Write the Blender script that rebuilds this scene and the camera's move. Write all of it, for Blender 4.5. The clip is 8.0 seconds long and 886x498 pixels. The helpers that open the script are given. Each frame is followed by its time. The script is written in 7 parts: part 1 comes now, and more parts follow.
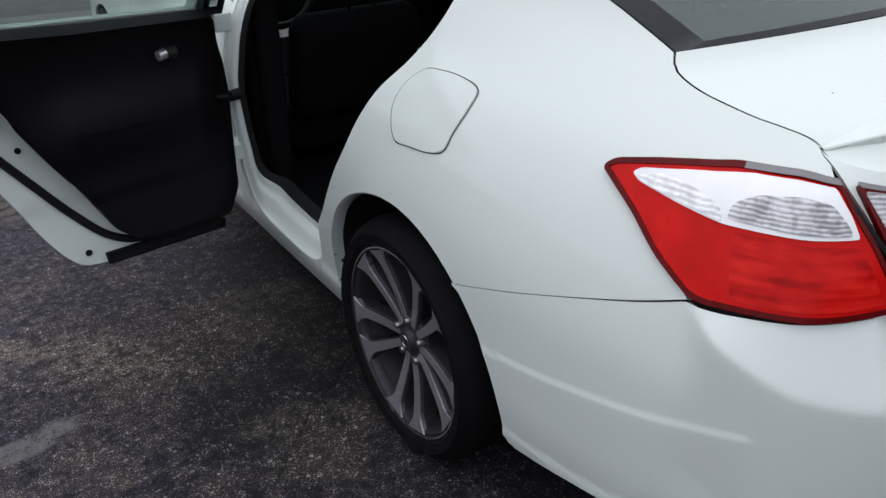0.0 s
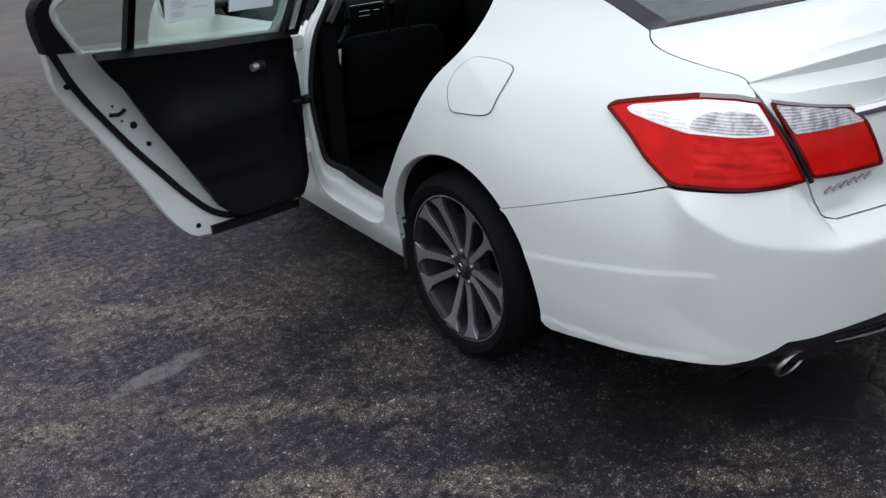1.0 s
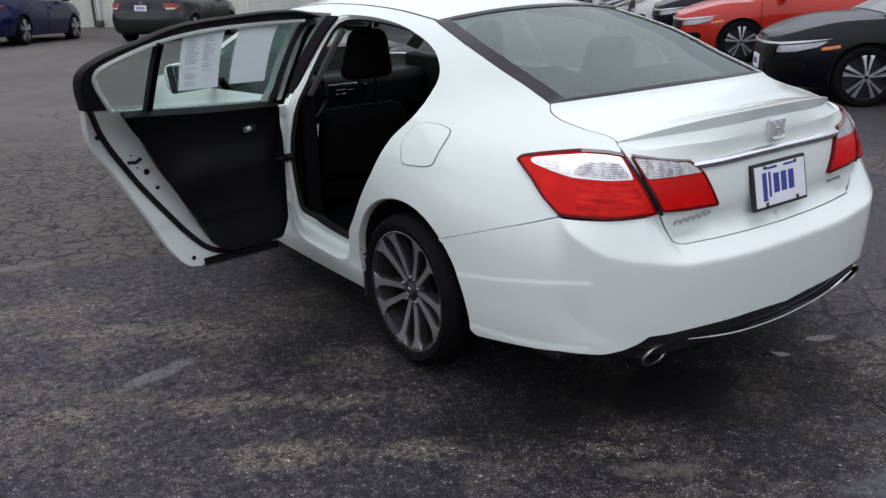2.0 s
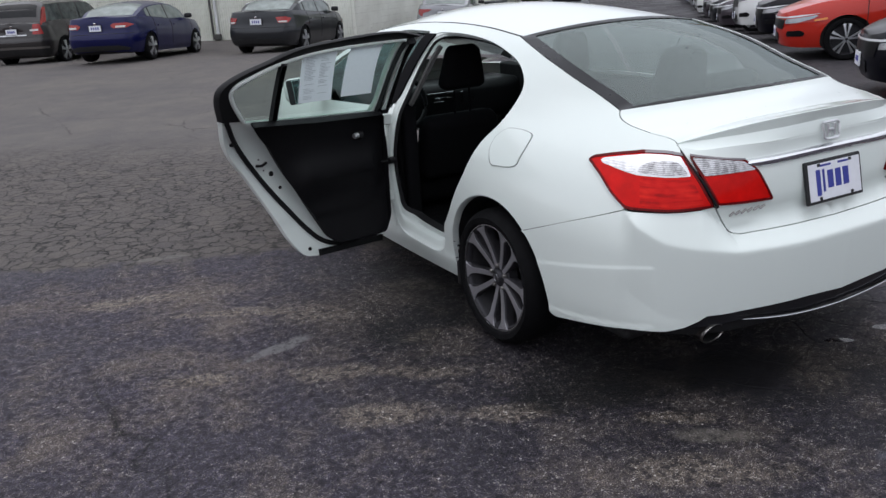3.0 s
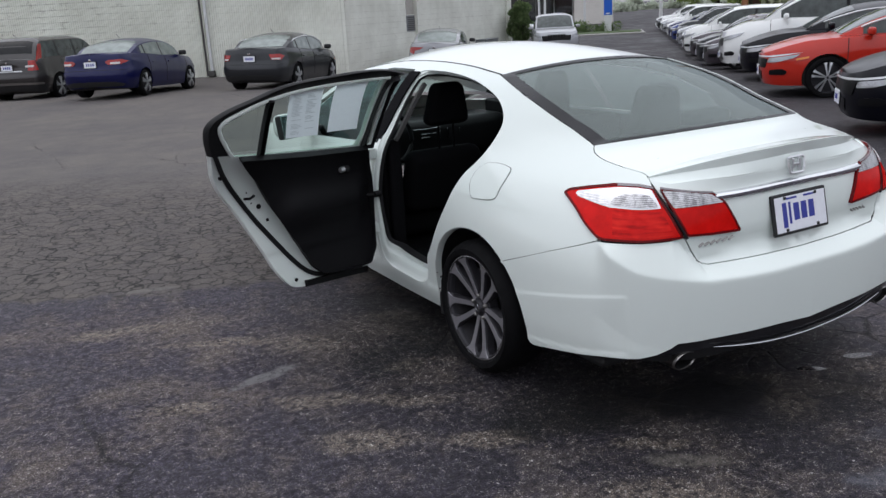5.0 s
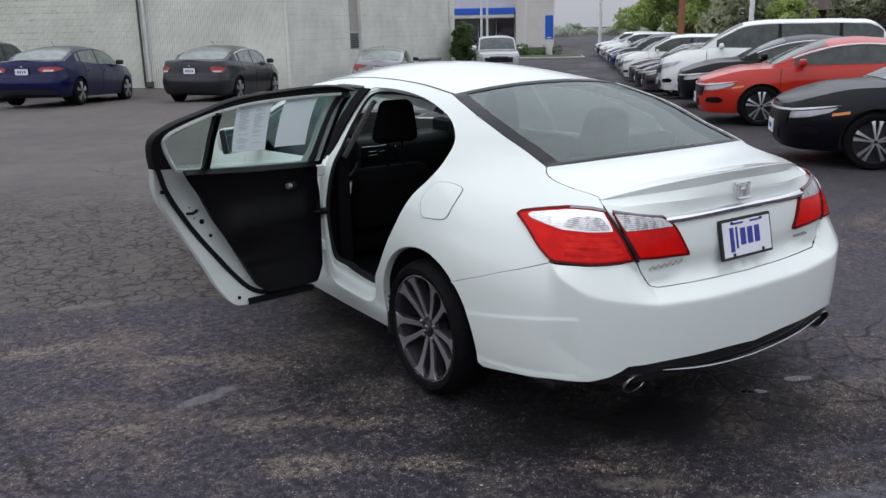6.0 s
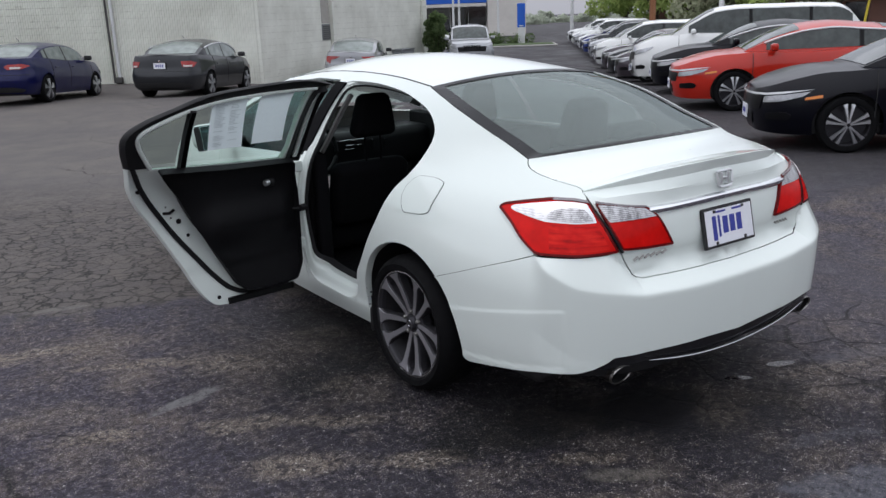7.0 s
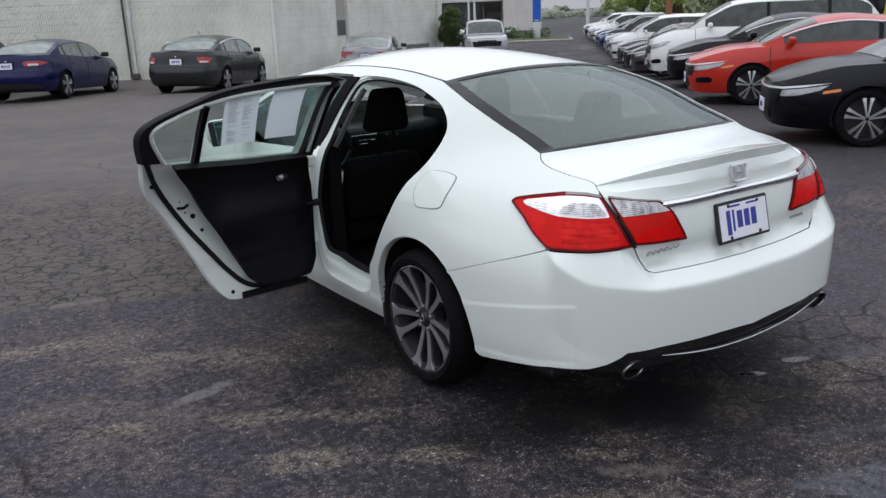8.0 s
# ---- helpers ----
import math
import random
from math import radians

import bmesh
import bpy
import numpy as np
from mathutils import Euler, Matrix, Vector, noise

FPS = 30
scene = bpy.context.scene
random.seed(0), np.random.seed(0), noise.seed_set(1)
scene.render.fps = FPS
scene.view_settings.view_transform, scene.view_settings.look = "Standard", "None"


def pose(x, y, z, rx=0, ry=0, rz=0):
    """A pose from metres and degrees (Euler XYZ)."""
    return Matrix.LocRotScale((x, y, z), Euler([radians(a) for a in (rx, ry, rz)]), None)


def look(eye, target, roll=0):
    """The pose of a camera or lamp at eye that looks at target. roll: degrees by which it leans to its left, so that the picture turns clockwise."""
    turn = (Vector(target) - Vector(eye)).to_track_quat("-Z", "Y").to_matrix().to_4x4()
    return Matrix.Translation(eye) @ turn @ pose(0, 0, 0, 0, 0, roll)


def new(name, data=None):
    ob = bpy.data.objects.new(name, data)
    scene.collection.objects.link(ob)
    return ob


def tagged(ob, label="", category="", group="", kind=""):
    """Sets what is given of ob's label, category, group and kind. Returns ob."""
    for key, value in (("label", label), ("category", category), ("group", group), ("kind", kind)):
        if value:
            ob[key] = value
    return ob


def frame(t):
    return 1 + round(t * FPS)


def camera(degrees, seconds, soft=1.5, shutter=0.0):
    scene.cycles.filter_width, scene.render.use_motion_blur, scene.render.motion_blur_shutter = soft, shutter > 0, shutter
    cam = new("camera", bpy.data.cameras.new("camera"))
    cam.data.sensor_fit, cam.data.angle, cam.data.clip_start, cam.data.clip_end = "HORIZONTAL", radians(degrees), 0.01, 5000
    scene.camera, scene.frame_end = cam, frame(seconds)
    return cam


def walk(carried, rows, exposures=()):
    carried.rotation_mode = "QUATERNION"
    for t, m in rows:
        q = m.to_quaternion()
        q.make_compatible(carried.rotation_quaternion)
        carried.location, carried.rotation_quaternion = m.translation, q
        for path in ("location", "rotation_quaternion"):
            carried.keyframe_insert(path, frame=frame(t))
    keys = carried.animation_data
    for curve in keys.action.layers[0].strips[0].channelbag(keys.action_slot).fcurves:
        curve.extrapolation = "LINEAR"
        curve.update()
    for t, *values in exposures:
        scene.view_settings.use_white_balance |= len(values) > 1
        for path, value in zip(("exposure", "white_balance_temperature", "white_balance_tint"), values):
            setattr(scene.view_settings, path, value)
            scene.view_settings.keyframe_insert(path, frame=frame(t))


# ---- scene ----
cam = camera(56.43, 8.0, soft=1.45)
# seconds, place, yaw, pitch and roll
ROWS = [
    (0.0, -1.734, -1.485, 1.472, -32.62, -27.77, -1.17),
    (0.5, -1.969, -1.720, 1.500, -36.43, -26.77, -1.29),
    (1.0, -2.284, -1.988, 1.504, -33.60, -24.69, -3.34),
    (1.5, -2.481, -2.280, 1.542, -36.13, -20.49, -1.04),
    (1.7, -2.522, -2.419, 1.543, -36.25, -19.00, -1.04),
    (2.8, -2.761, -2.919, 1.630, -30.63, -19.67, -3.53),
    (3.0, -2.770, -2.987, 1.641, -28.25, -18.41, -3.47),
    (3.5, -2.745, -3.131, 1.640, -28.14, -16.47, -3.53),
    (4.0, -2.738, -3.163, 1.637, -26.50, -17.29, -4.15),
    (5.5, -2.793, -3.059, 1.654, -30.99, -15.15, -2.10),
    (6.0, -2.794, -3.036, 1.645, -33.34, -14.90, -1.19),
    (6.5, -2.807, -3.013, 1.652, -35.85, -15.46, -1.88),
    (7.0, -2.793, -2.994, 1.656, -34.97, -15.63, -2.12),
    (7.5, -2.779, -3.000, 1.644, -33.68, -15.61, -2.68),
    (8.0, -2.782, -2.999, 1.652, -33.86, -15.91, -2.39),
]
walk(cam, [(t, pose(x, y, z, 90 + pitch, 0, yaw) @ pose(0, 0, 0, 0, 0, roll)) for t, x, y, z, yaw, pitch, roll in ROWS],
     [(0.0, 0.29, 6050, 11), (0.5, 0.30, 6050, 11), (1.0, 0.52, 6050, 11), (1.6, 0.47, 6050, 12), (3.0, 0.46, 6050, 12), (8.0, 0.47, 6050, 12)])

# ---- light: overcast sky ----
SUN_EL, SUN_ROT = radians(62), radians(302)
world = bpy.data.worlds.new("overcast_sky")
scene.world = world
world.use_nodes = True
wt = world.node_tree
wt.nodes.clear()
sky = wt.nodes.new("ShaderNodeTexSky")
sky.sky_type, sky.sun_disc, sky.sun_elevation, sky.sun_rotation = "NISHITA", False, SUN_EL, SUN_ROT
sky.air_density, sky.dust_density = 1.0, 4.0
cloud = wt.nodes.new("ShaderNodeMix")
cloud.data_type = "RGBA"
cloud.inputs[0].default_value = 0.85
# an overcast sky is about three times as bright overhead as at the horizon
wc, wx, wr = wt.nodes.new("ShaderNodeTexCoord"), wt.nodes.new("ShaderNodeSeparateXYZ"), wt.nodes.new("ShaderNodeValToRGB")
wt.links.new(wc.outputs["Generated"], wx.inputs[0])
wt.links.new(wx.outputs[2], wr.inputs[0])
wr.color_ramp.elements[0].color, wr.color_ramp.elements[1].color = (0.36, 0.355, 0.37, 1), (1.0, 1.0, 1.0, 1)
wm = wt.nodes.new("ShaderNodeVectorMath")
wm.operation = "SCALE"
wm.inputs["Scale"].default_value = 12.5
wt.links.new(wr.outputs[0], wm.inputs[0])
wt.links.new(wm.outputs[0], cloud.inputs[7])
bg = wt.nodes.new("ShaderNodeBackground")
bg.inputs[1].default_value = 0.085
wo = wt.nodes.new("ShaderNodeOutputWorld")
wt.links.new(sky.outputs[0], cloud.inputs[6])
wt.links.new(cloud.outputs[2], bg.inputs[0])
wt.links.new(bg.outputs[0], wo.inputs[0])
sun = new("sun", bpy.data.lights.new("sun", "SUN"))
sun.data.energy, sun.data.angle, sun.data.color = 0.6, radians(172), (1.0, 0.98, 0.95)
sun.matrix_world = look((-8, 5, 18), (0, 0, 0))

# ---- materials ----
MATS = {}


def shader(name):
    m = bpy.data.materials.new(name)
    m.use_nodes = True
    nt = m.node_tree
    return m, nt, nt.nodes["Principled BSDF"]


def node(nt, kind, **values):
    n = nt.nodes.new(kind)
    if "data_type" in values:
        n.data_type, n.blend_type = values["data_type"], values["blend_type"]
    if "operation" in values:
        n.operation = values["operation"]
    return n


def coords(nt, scale=1.0):
    tc = node(nt, "ShaderNodeTexCoord")
    mp = node(nt, "ShaderNodeMapping")
    mp.inputs["Scale"].default_value = (scale, scale, scale) if not isinstance(scale, tuple) else scale
    nt.links.new(tc.outputs["Object"], mp.inputs["Vector"])
    return mp.outputs["Vector"]


def noisy(nt, vec, scale, detail=4.0, rough=0.6):
    n = node(nt, "ShaderNodeTexNoise")
    n.inputs["Scale"].default_value, n.inputs["Detail"].default_value, n.inputs["Roughness"].default_value = scale, detail, rough
    nt.links.new(vec, n.inputs["Vector"])
    return n.outputs["Fac"]


def ramp(nt, fac, *stops):
    r = node(nt, "ShaderNodeValToRGB")
    els = r.color_ramp.elements
    while len(els) < len(stops):
        els.new(0.5)
    for el, (place, col) in zip(els, stops):
        el.position = place
        el.color = (col, col, col, 1) if isinstance(col, (int, float)) else (*col, 1)
    nt.links.new(fac, r.inputs[0])
    return r.outputs[0]


def blend(nt, fac, a, b, kind="MIX"):
    m = node(nt, "ShaderNodeMix", data_type="RGBA", blend_type=kind)
    for sock, v in ((0, fac), (6, a), (7, b)):
        if isinstance(v, (int, float)):
            m.inputs[sock].default_value = v if sock == 0 else (v, v, v, 1)
        elif isinstance(v, tuple):
            m.inputs[sock].default_value = (*v, 1)
        else:
            nt.links.new(v, m.inputs[sock])
    return m.outputs[2]


def maths(nt, op, a, b=0.0):
    m = node(nt, "ShaderNodeMath", operation=op)
    for sock, v in ((0, a), (1, b)):
        if isinstance(v, (int, float)):
            m.inputs[sock].default_value = v
        else:
            nt.links.new(v, m.inputs[sock])
    return m.outputs[0]


def relief(nt, b, height, strength, distance=0.01):
    bump = node(nt, "ShaderNodeBump")
    bump.inputs["Strength"].default_value, bump.inputs["Distance"].default_value = strength, distance
    nt.links.new(height, bump.inputs["Height"])
    nt.links.new(bump.outputs[0], b.inputs["Normal"])


def plain(name, color, rough=0.5, metal=0.0, coat=0.0, vary=0.12, grain=60.0, bump=0.0, spec=0.5):
    """A surface of one colour with fine uneven tone, gloss and relief."""
    if name in MATS:
        return MATS[name]
    m, nt, b = shader(name)
    v = coords(nt)
    n1, n2 = noisy(nt, v, grain, 3), noisy(nt, v, grain / 14, 3)
    tone = maths(nt, "ADD", maths(nt, "MULTIPLY", n1, 0.5), maths(nt, "MULTIPLY", n2, 0.5))
    lo, hi = tuple(c * (1 - vary) for c in color), tuple(min(1, c * (1 + vary)) for c in color)
    nt.links.new(ramp(nt, tone, (0.35, lo), (0.65, hi)), b.inputs["Base Color"])
    nt.links.new(ramp(nt, n2, (0.3, max(0.02, rough * 0.85)), (0.7, min(1, rough * 1.2))), b.inputs["Roughness"])
    b.inputs["Metallic"].default_value, b.inputs["Coat Weight"].default_value = metal, coat
    b.inputs["Coat Roughness"].default_value, b.inputs["Specular IOR Level"].default_value = 0.04, spec
    if bump:
        relief(nt, b, n1, bump, 0.002)
    MATS[name] = m
    return m


def paint(name, color, flake=0.0, film_amount=0.02, coat=1.0):
    """Car paint: a base coat under clear coat, with a little road film."""
    if name in MATS:
        return MATS[name]
    m, nt, b = shader(name)
    v = coords(nt)
    film = noisy(nt, v, 2.2, 5)
    nt.links.new(blend(nt, ramp(nt, film, (0.45, 0.0), (0.8, film_amount)), color, (0.42, 0.41, 0.39)), b.inputs["Base Color"])
    nt.links.new(ramp(nt, noisy(nt, v, 3.0, 2), (0.3, 0.28), (0.75, 0.34)), b.inputs["Roughness"])
    b.inputs["Specular IOR Level"].default_value = 0.15
    b.inputs["Metallic"].default_value = flake
    b.inputs["Coat Weight"].default_value, b.inputs["Coat Roughness"].default_value = coat, 0.05
    relief(nt, b, noisy(nt, v, 900.0, 1), 0.03, 0.0005)
    MATS[name] = m
    return m


def glass(name, tint, gloss=0.06, rough=0.0, haze=0.0, tone=(0.95, 1, 0.99, 1), slope=0.62):
    """A thin pane: lets tinted light through, and mirrors more at a slant."""
    if name in MATS:
        return MATS[name]
    m, nt, b = shader(name)
    nt.nodes.remove(b)
    out = nt.nodes["Material Output"]
    tr, gl, mix = node(nt, "ShaderNodeBsdfTransparent"), node(nt, "ShaderNodeBsdfGlossy"), node(nt, "ShaderNodeMixShader")
    tr.inputs[0].default_value = (*tint, 1)
    gl.inputs[0].default_value, gl.inputs["Roughness"].default_value = tone, rough
    lw = node(nt, "ShaderNodeLayerWeight")
    lw.inputs[0].default_value = 0.5
    slant = maths(nt, "POWER", lw.outputs["Facing"], 4.0)
    nt.links.new(maths(nt, "ADD", maths(nt, "MULTIPLY", slant, slope - gloss), gloss), mix.inputs[0])
    through_it = tr.outputs[0]
    if haze:
        # a thin film of rain
        df, mx = node(nt, "ShaderNodeBsdfDiffuse"), node(nt, "ShaderNodeMixShader")
        df.inputs[0].default_value = (0.66, 0.74, 0.70, 1)
        nt.links.new(ramp(nt, noisy(nt, coords(nt), 7.0, 5, 0.7), (0.3, haze * 0.75), (0.7, haze * 1.3)), mx.inputs[0])
        nt.links.new(through_it, mx.inputs[1])
        nt.links.new(df.outputs[0], mx.inputs[2])
        through_it = mx.outputs[0]
    nt.links.new(through_it, mix.inputs[1])
    nt.links.new(gl.outputs[0], mix.inputs[2])
    nt.links.new(mix.outputs[0], out.inputs[0])
    MATS[name] = m
    return m


WHITE = paint("white_pearl_paint", (0.755, 0.815, 0.778), film_amount=0.006)
RUBBER = plain("tyre_rubber", (0.0045, 0.0045, 0.0052), 0.75, bump=0.3, grain=180, spec=0.12)
TRIM = plain("black_plastic", (0.010, 0.010, 0.011), 0.6, bump=0.15, grain=300)
GLOSSBLACK = plain("gloss_black", (0.012, 0.012, 0.014), 0.12, vary=0.05)
SEAL = plain("rubber_seal", (0.008, 0.008, 0.009), 0.65, spec=0.25)
CHROME = plain("chrome", (0.72, 0.73, 0.75), 0.08, 1.0, vary=0.03)
BRIGHT = plain("satin_chrome", (0.80, 0.81, 0.82), 0.30, 0.75, vary=0.03)
FRIT = plain("black_glass_border", (0.012, 0.012, 0.014), 0.30, vary=0.05, spec=0.16)
RIMMETAL = plain("grey_alloy", (0.285, 0.278, 0.298), 0.36, 0.55, vary=0.10)
RIMLIP = plain("machined_rim_lip", (0.62, 0.62, 0.64), 0.24, 0.9, vary=0.08)
RIMSIDE = plain("painted_spoke_side", (0.060, 0.058, 0.066), 0.42, 0.4, vary=0.12)
RIMDARK = plain("dark_rim", (0.035, 0.034, 0.04), 0.5, 0.4, vary=0.1)
BARREL = plain("rim_barrel", (0.022, 0.021, 0.024), 0.6, 0.3, vary=0.25)
STEEL = plain("brushed_steel", (0.30, 0.29, 0.28), 0.32, 1.0)
FABRIC = plain("black_fabric", (0.0065, 0.0065, 0.0075), 0.95, bump=0.4, grain=420, spec=0.06)
VINYL = plain("black_vinyl", (0.0065, 0.0063, 0.0075), 0.5, bump=0.2, grain=260, spec=0.18)


def thin_sheet(name, color, share=0.45, island=None):
    """Paper or leaf: part of the light comes through."""
    m, nt, b = shader(name)
    out = nt.nodes["Material Output"]
    tl, mix = node(nt, "ShaderNodeBsdfTranslucent"), node(nt, "ShaderNodeMixShader")
    mix.inputs[0].default_value = share
    if island:
        gi = node(nt, "ShaderNodeNewGeometry")
        c = ramp(nt, gi.outputs["Random Per Island"], (0.0, color), (1.0, island))
    else:
        c = ramp(nt, noisy(nt, coords(nt), 60.0), (0.3, tuple(k * 0.96 for k in color)), (0.7, color))
    nt.links.new(c, b.inputs["Base Color"])
    nt.links.new(c, tl.inputs[0])
    b.inputs["Roughness"].default_value, b.inputs["Specular IOR Level"].default_value = 0.75, 0.2
    nt.links.new(b.outputs[0], mix.inputs[1])
    nt.links.new(tl.outputs[0], mix.inputs[2])
    nt.links.new(mix.outputs[0], out.inputs[0])
    return m


PAPER = thin_sheet("paper", (0.80, 0.81, 0.86))
INK = plain("print_ink", (0.55, 0.56, 0.60), 0.8)
NAVY = plain("navy_print", (0.035, 0.045, 0.30), 0.5)
PLATEWHITE = plain("plate_white", (0.78, 0.79, 0.84), 0.4, vary=0.04)
REDLENS = plain("red_lens", (0.62, 0.006, 0.004), 0.20, coat=0.06, vary=0.22, grain=14, spec=0.10)
REDEDGE = plain("lamp_edge_red", (0.115, 0.003, 0.004), 0.25, coat=0.06, vary=0.2, spec=0.12)
CLEARLENS = plain("clear_lens", (0.86, 0.86, 0.87), 0.22, 0.2, coat=1.0, vary=0.05, grain=30)
LAMPGREY = plain("lamp_edge_grey", (0.21, 0.19, 0.20), 0.3, coat=0.5, vary=0.1)


def bulb_red():
    """Red lens over the lamp's reflector: level bands of deeper and lighter red."""
    m, nt, b = shader("red_lens_over_bulbs")
    n1, n2 = noisy(nt, coords(nt, (5.0, 5.0, 60.0)), 1.0, 3, 0.6), noisy(nt, coords(nt, (14.0, 14.0, 22.0)), 1.0, 2)
    tone = maths(nt, "ADD", maths(nt, "MULTIPLY", n1, 0.55), maths(nt, "MULTIPLY", n2, 0.45))
    nt.links.new(ramp(nt, tone, (0.36, (0.25, 0.003, 0.003)), (0.48, (0.56, 0.005, 0.004)), (0.64, (0.74, 0.020, 0.012))), b.inputs["Base Color"])
    b.inputs["Roughness"].default_value, b.inputs["Specular IOR Level"].default_value, b.inputs["Coat Weight"].default_value = 0.2, 0.10, 0.06
    return m


def ribbed_lens(name, dark, light, band=0.0085, column=0.030):
    """Silver reflector behind a clear lens: level ribs crossed by upright facets."""
    m, nt, b = shader(name)
    v = coords(nt)
    xyz = node(nt, "ShaderNodeSeparateXYZ")
    nt.links.new(v, xyz.inputs[0])
    n1, n2, n3 = noisy(nt, v, 22.0, 2, 0.6), noisy(nt, coords(nt, (34.0, 34.0, 9.0)), 1.0, 2), noisy(nt, v, 70.0, 2, 0.6)
    across = maths(nt, "SUBTRACT", xyz.outputs[0], xyz.outputs[1])
    ribs = maths(nt, "SINE", maths(nt, "ADD", maths(nt, "MULTIPLY", xyz.outputs[2], math.tau / band), maths(nt, "MULTIPLY", n1, 9.0)))
    cols = maths(nt, "SINE", maths(nt, "ADD", maths(nt, "MULTIPLY", across, math.tau / column), maths(nt, "MULTIPLY", n1, 12.0)))
    tone = maths(nt, "ADD", maths(nt, "MULTIPLY", maths(nt, "MULTIPLY", ribs, 0.24), n3), maths(nt, "MULTIPLY", maths(nt, "MULTIPLY", cols, 0.07), n1))
    tone = maths(nt, "ADD", tone, maths(nt, "ADD", maths(nt, "MULTIPLY", n2, 0.8), maths(nt, "SUBTRACT", maths(nt, "MULTIPLY", n3, 0.4), 0.10)))
    nt.links.new(ramp(nt, tone, (0.30, dark), (0.50, tuple((p + q) / 2 for p, q in zip(dark, light))), (0.68, light)), b.inputs["Base Color"])
    b.inputs["Roughness"].default_value, b.inputs["Metallic"].default_value, b.inputs["Coat Weight"].default_value = 0.28, 0.35, 0.6
    relief(nt, b, tone, 0.4, 0.004)
    return m


REDDARK = bulb_red()
RIBLENS = ribbed_lens("ribbed_reflector", (0.19, 0.185, 0.19), (0.66, 0.66, 0.68), 0.0065, 0.05)
FACETLENS = ribbed_lens("faceted_reflector", (0.58, 0.58, 0.59), (0.92, 0.92, 0.93), 0.009, 0.050)
DROPS = glass("water_drops", (0.62, 0.65, 0.65), 0.12)
AMBER = plain("amber_lens", (0.75, 0.22, 0.02), 0.2, coat=1.0)
REARGLASS = glass("tinted_rear_glass", (0.62, 0.70, 0.67), 0.09, haze=0.026, tone=(0.90, 1, 0.97, 1))
SIDEGLASS = glass("side_glass", (0.70, 0.81, 0.77), 0.06)
# left front pane only: tint darkened to stand in for the dim cabin behind
FRONTGLASS = glass("darkened_front_side_glass", (0.12, 0.22, 0.22), 0.05, slope=0.16)
FARGLASS = plain("far_car_glass", (0.050, 0.062, 0.060), 0.05, vary=0.5, grain=6, spec=0.5, coat=0.15)
REARDARK = plain("dark_tailgate_glass", (0.010, 0.011, 0.012), 0.06, vary=0.4, grain=6, spec=0.25)
# pale base colour stands in for reflected sky and the view through the panes
PALESIDE = plain("far_glass_painted_sky", (0.19, 0.22, 0.205), 0.06, vary=0.35, grain=5, spec=0.5)
SIDEFAR = plain("far_side_glass", (0.045, 0.055, 0.053), 0.05, vary=0.6, grain=5, spec=0.5)
LINER = plain("grey_pillar_trim", (0.055, 0.056, 0.056), 0.8)
HEADLENS = plain("headlamp_lens", (0.36, 0.37, 0.39), 0.18, 0.4, coat=1.0, vary=0.4, grain=60)
MIRRORMAT = plain("mirror_glass", (0.42, 0.55, 0.55), 0.02, 1.0, vary=0.01)


# ---- mesh helpers ----
def part(name, mesh, material, parent=None, label="", smooth=True, normals=None):
    """Links a bmesh or a (verts, faces) pair as one mesh object, under a thing or a part."""
    me = bpy.data.meshes.new(name)
    if isinstance(mesh, tuple):
        me.from_pydata([tuple(v) for v in mesh[0]], [], [tuple(f) for f in mesh[1]])
    else:
        if smooth and len(mesh.edges) < 3000 and all(e.calc_face_angle(0.0) < 0.95 for e in mesh.edges):
            # rounded all over: let the large faces rule the shading
            mesh.normal_update()
            normals = [sum((f.normal * f.calc_area() for f in v.link_faces), Vector()).normalized() for v in mesh.verts]
        mesh.to_mesh(me)
        mesh.free()
    me.materials.append(material)
    me.polygons.foreach_set("use_smooth", [smooth] * len(me.polygons))
    if normals is None and smooth:
        me.set_sharp_from_angle(angle=radians(38))
    if normals is not None:
        me.normals_split_custom_set_from_vertices([tuple(n) for n in normals])
    me.update()
    ob = new(name, me)
    if parent is not None:
        ob.parent = parent
    return tagged(ob, label)


def thing(name, label, category, group="", at=None):
    ob = new(name)
    ob.empty_display_size = 0.2
    if at is not None:
        ob.matrix_world = at
    return tagged(ob, label, category, group)


def box_bm(x0, y0, z0, x1, y1, z1, bevel=0.0, seg=2):
    bm = bmesh.new()
    bmesh.ops.create_cube(bm, size=1.0)
    for v in bm.verts:
        v.co = Vector(((x0 + x1) / 2 + v.co.x * (x1 - x0), (y0 + y1) / 2 + v.co.y * (y1 - y0), (z0 + z1) / 2 + v.co.z * (z1 - z0)))
    if bevel:
        bmesh.ops.bevel(bm, geom=bm.edges[:], offset=bevel, segments=seg, affect="EDGES", profile=0.5)
    return bm


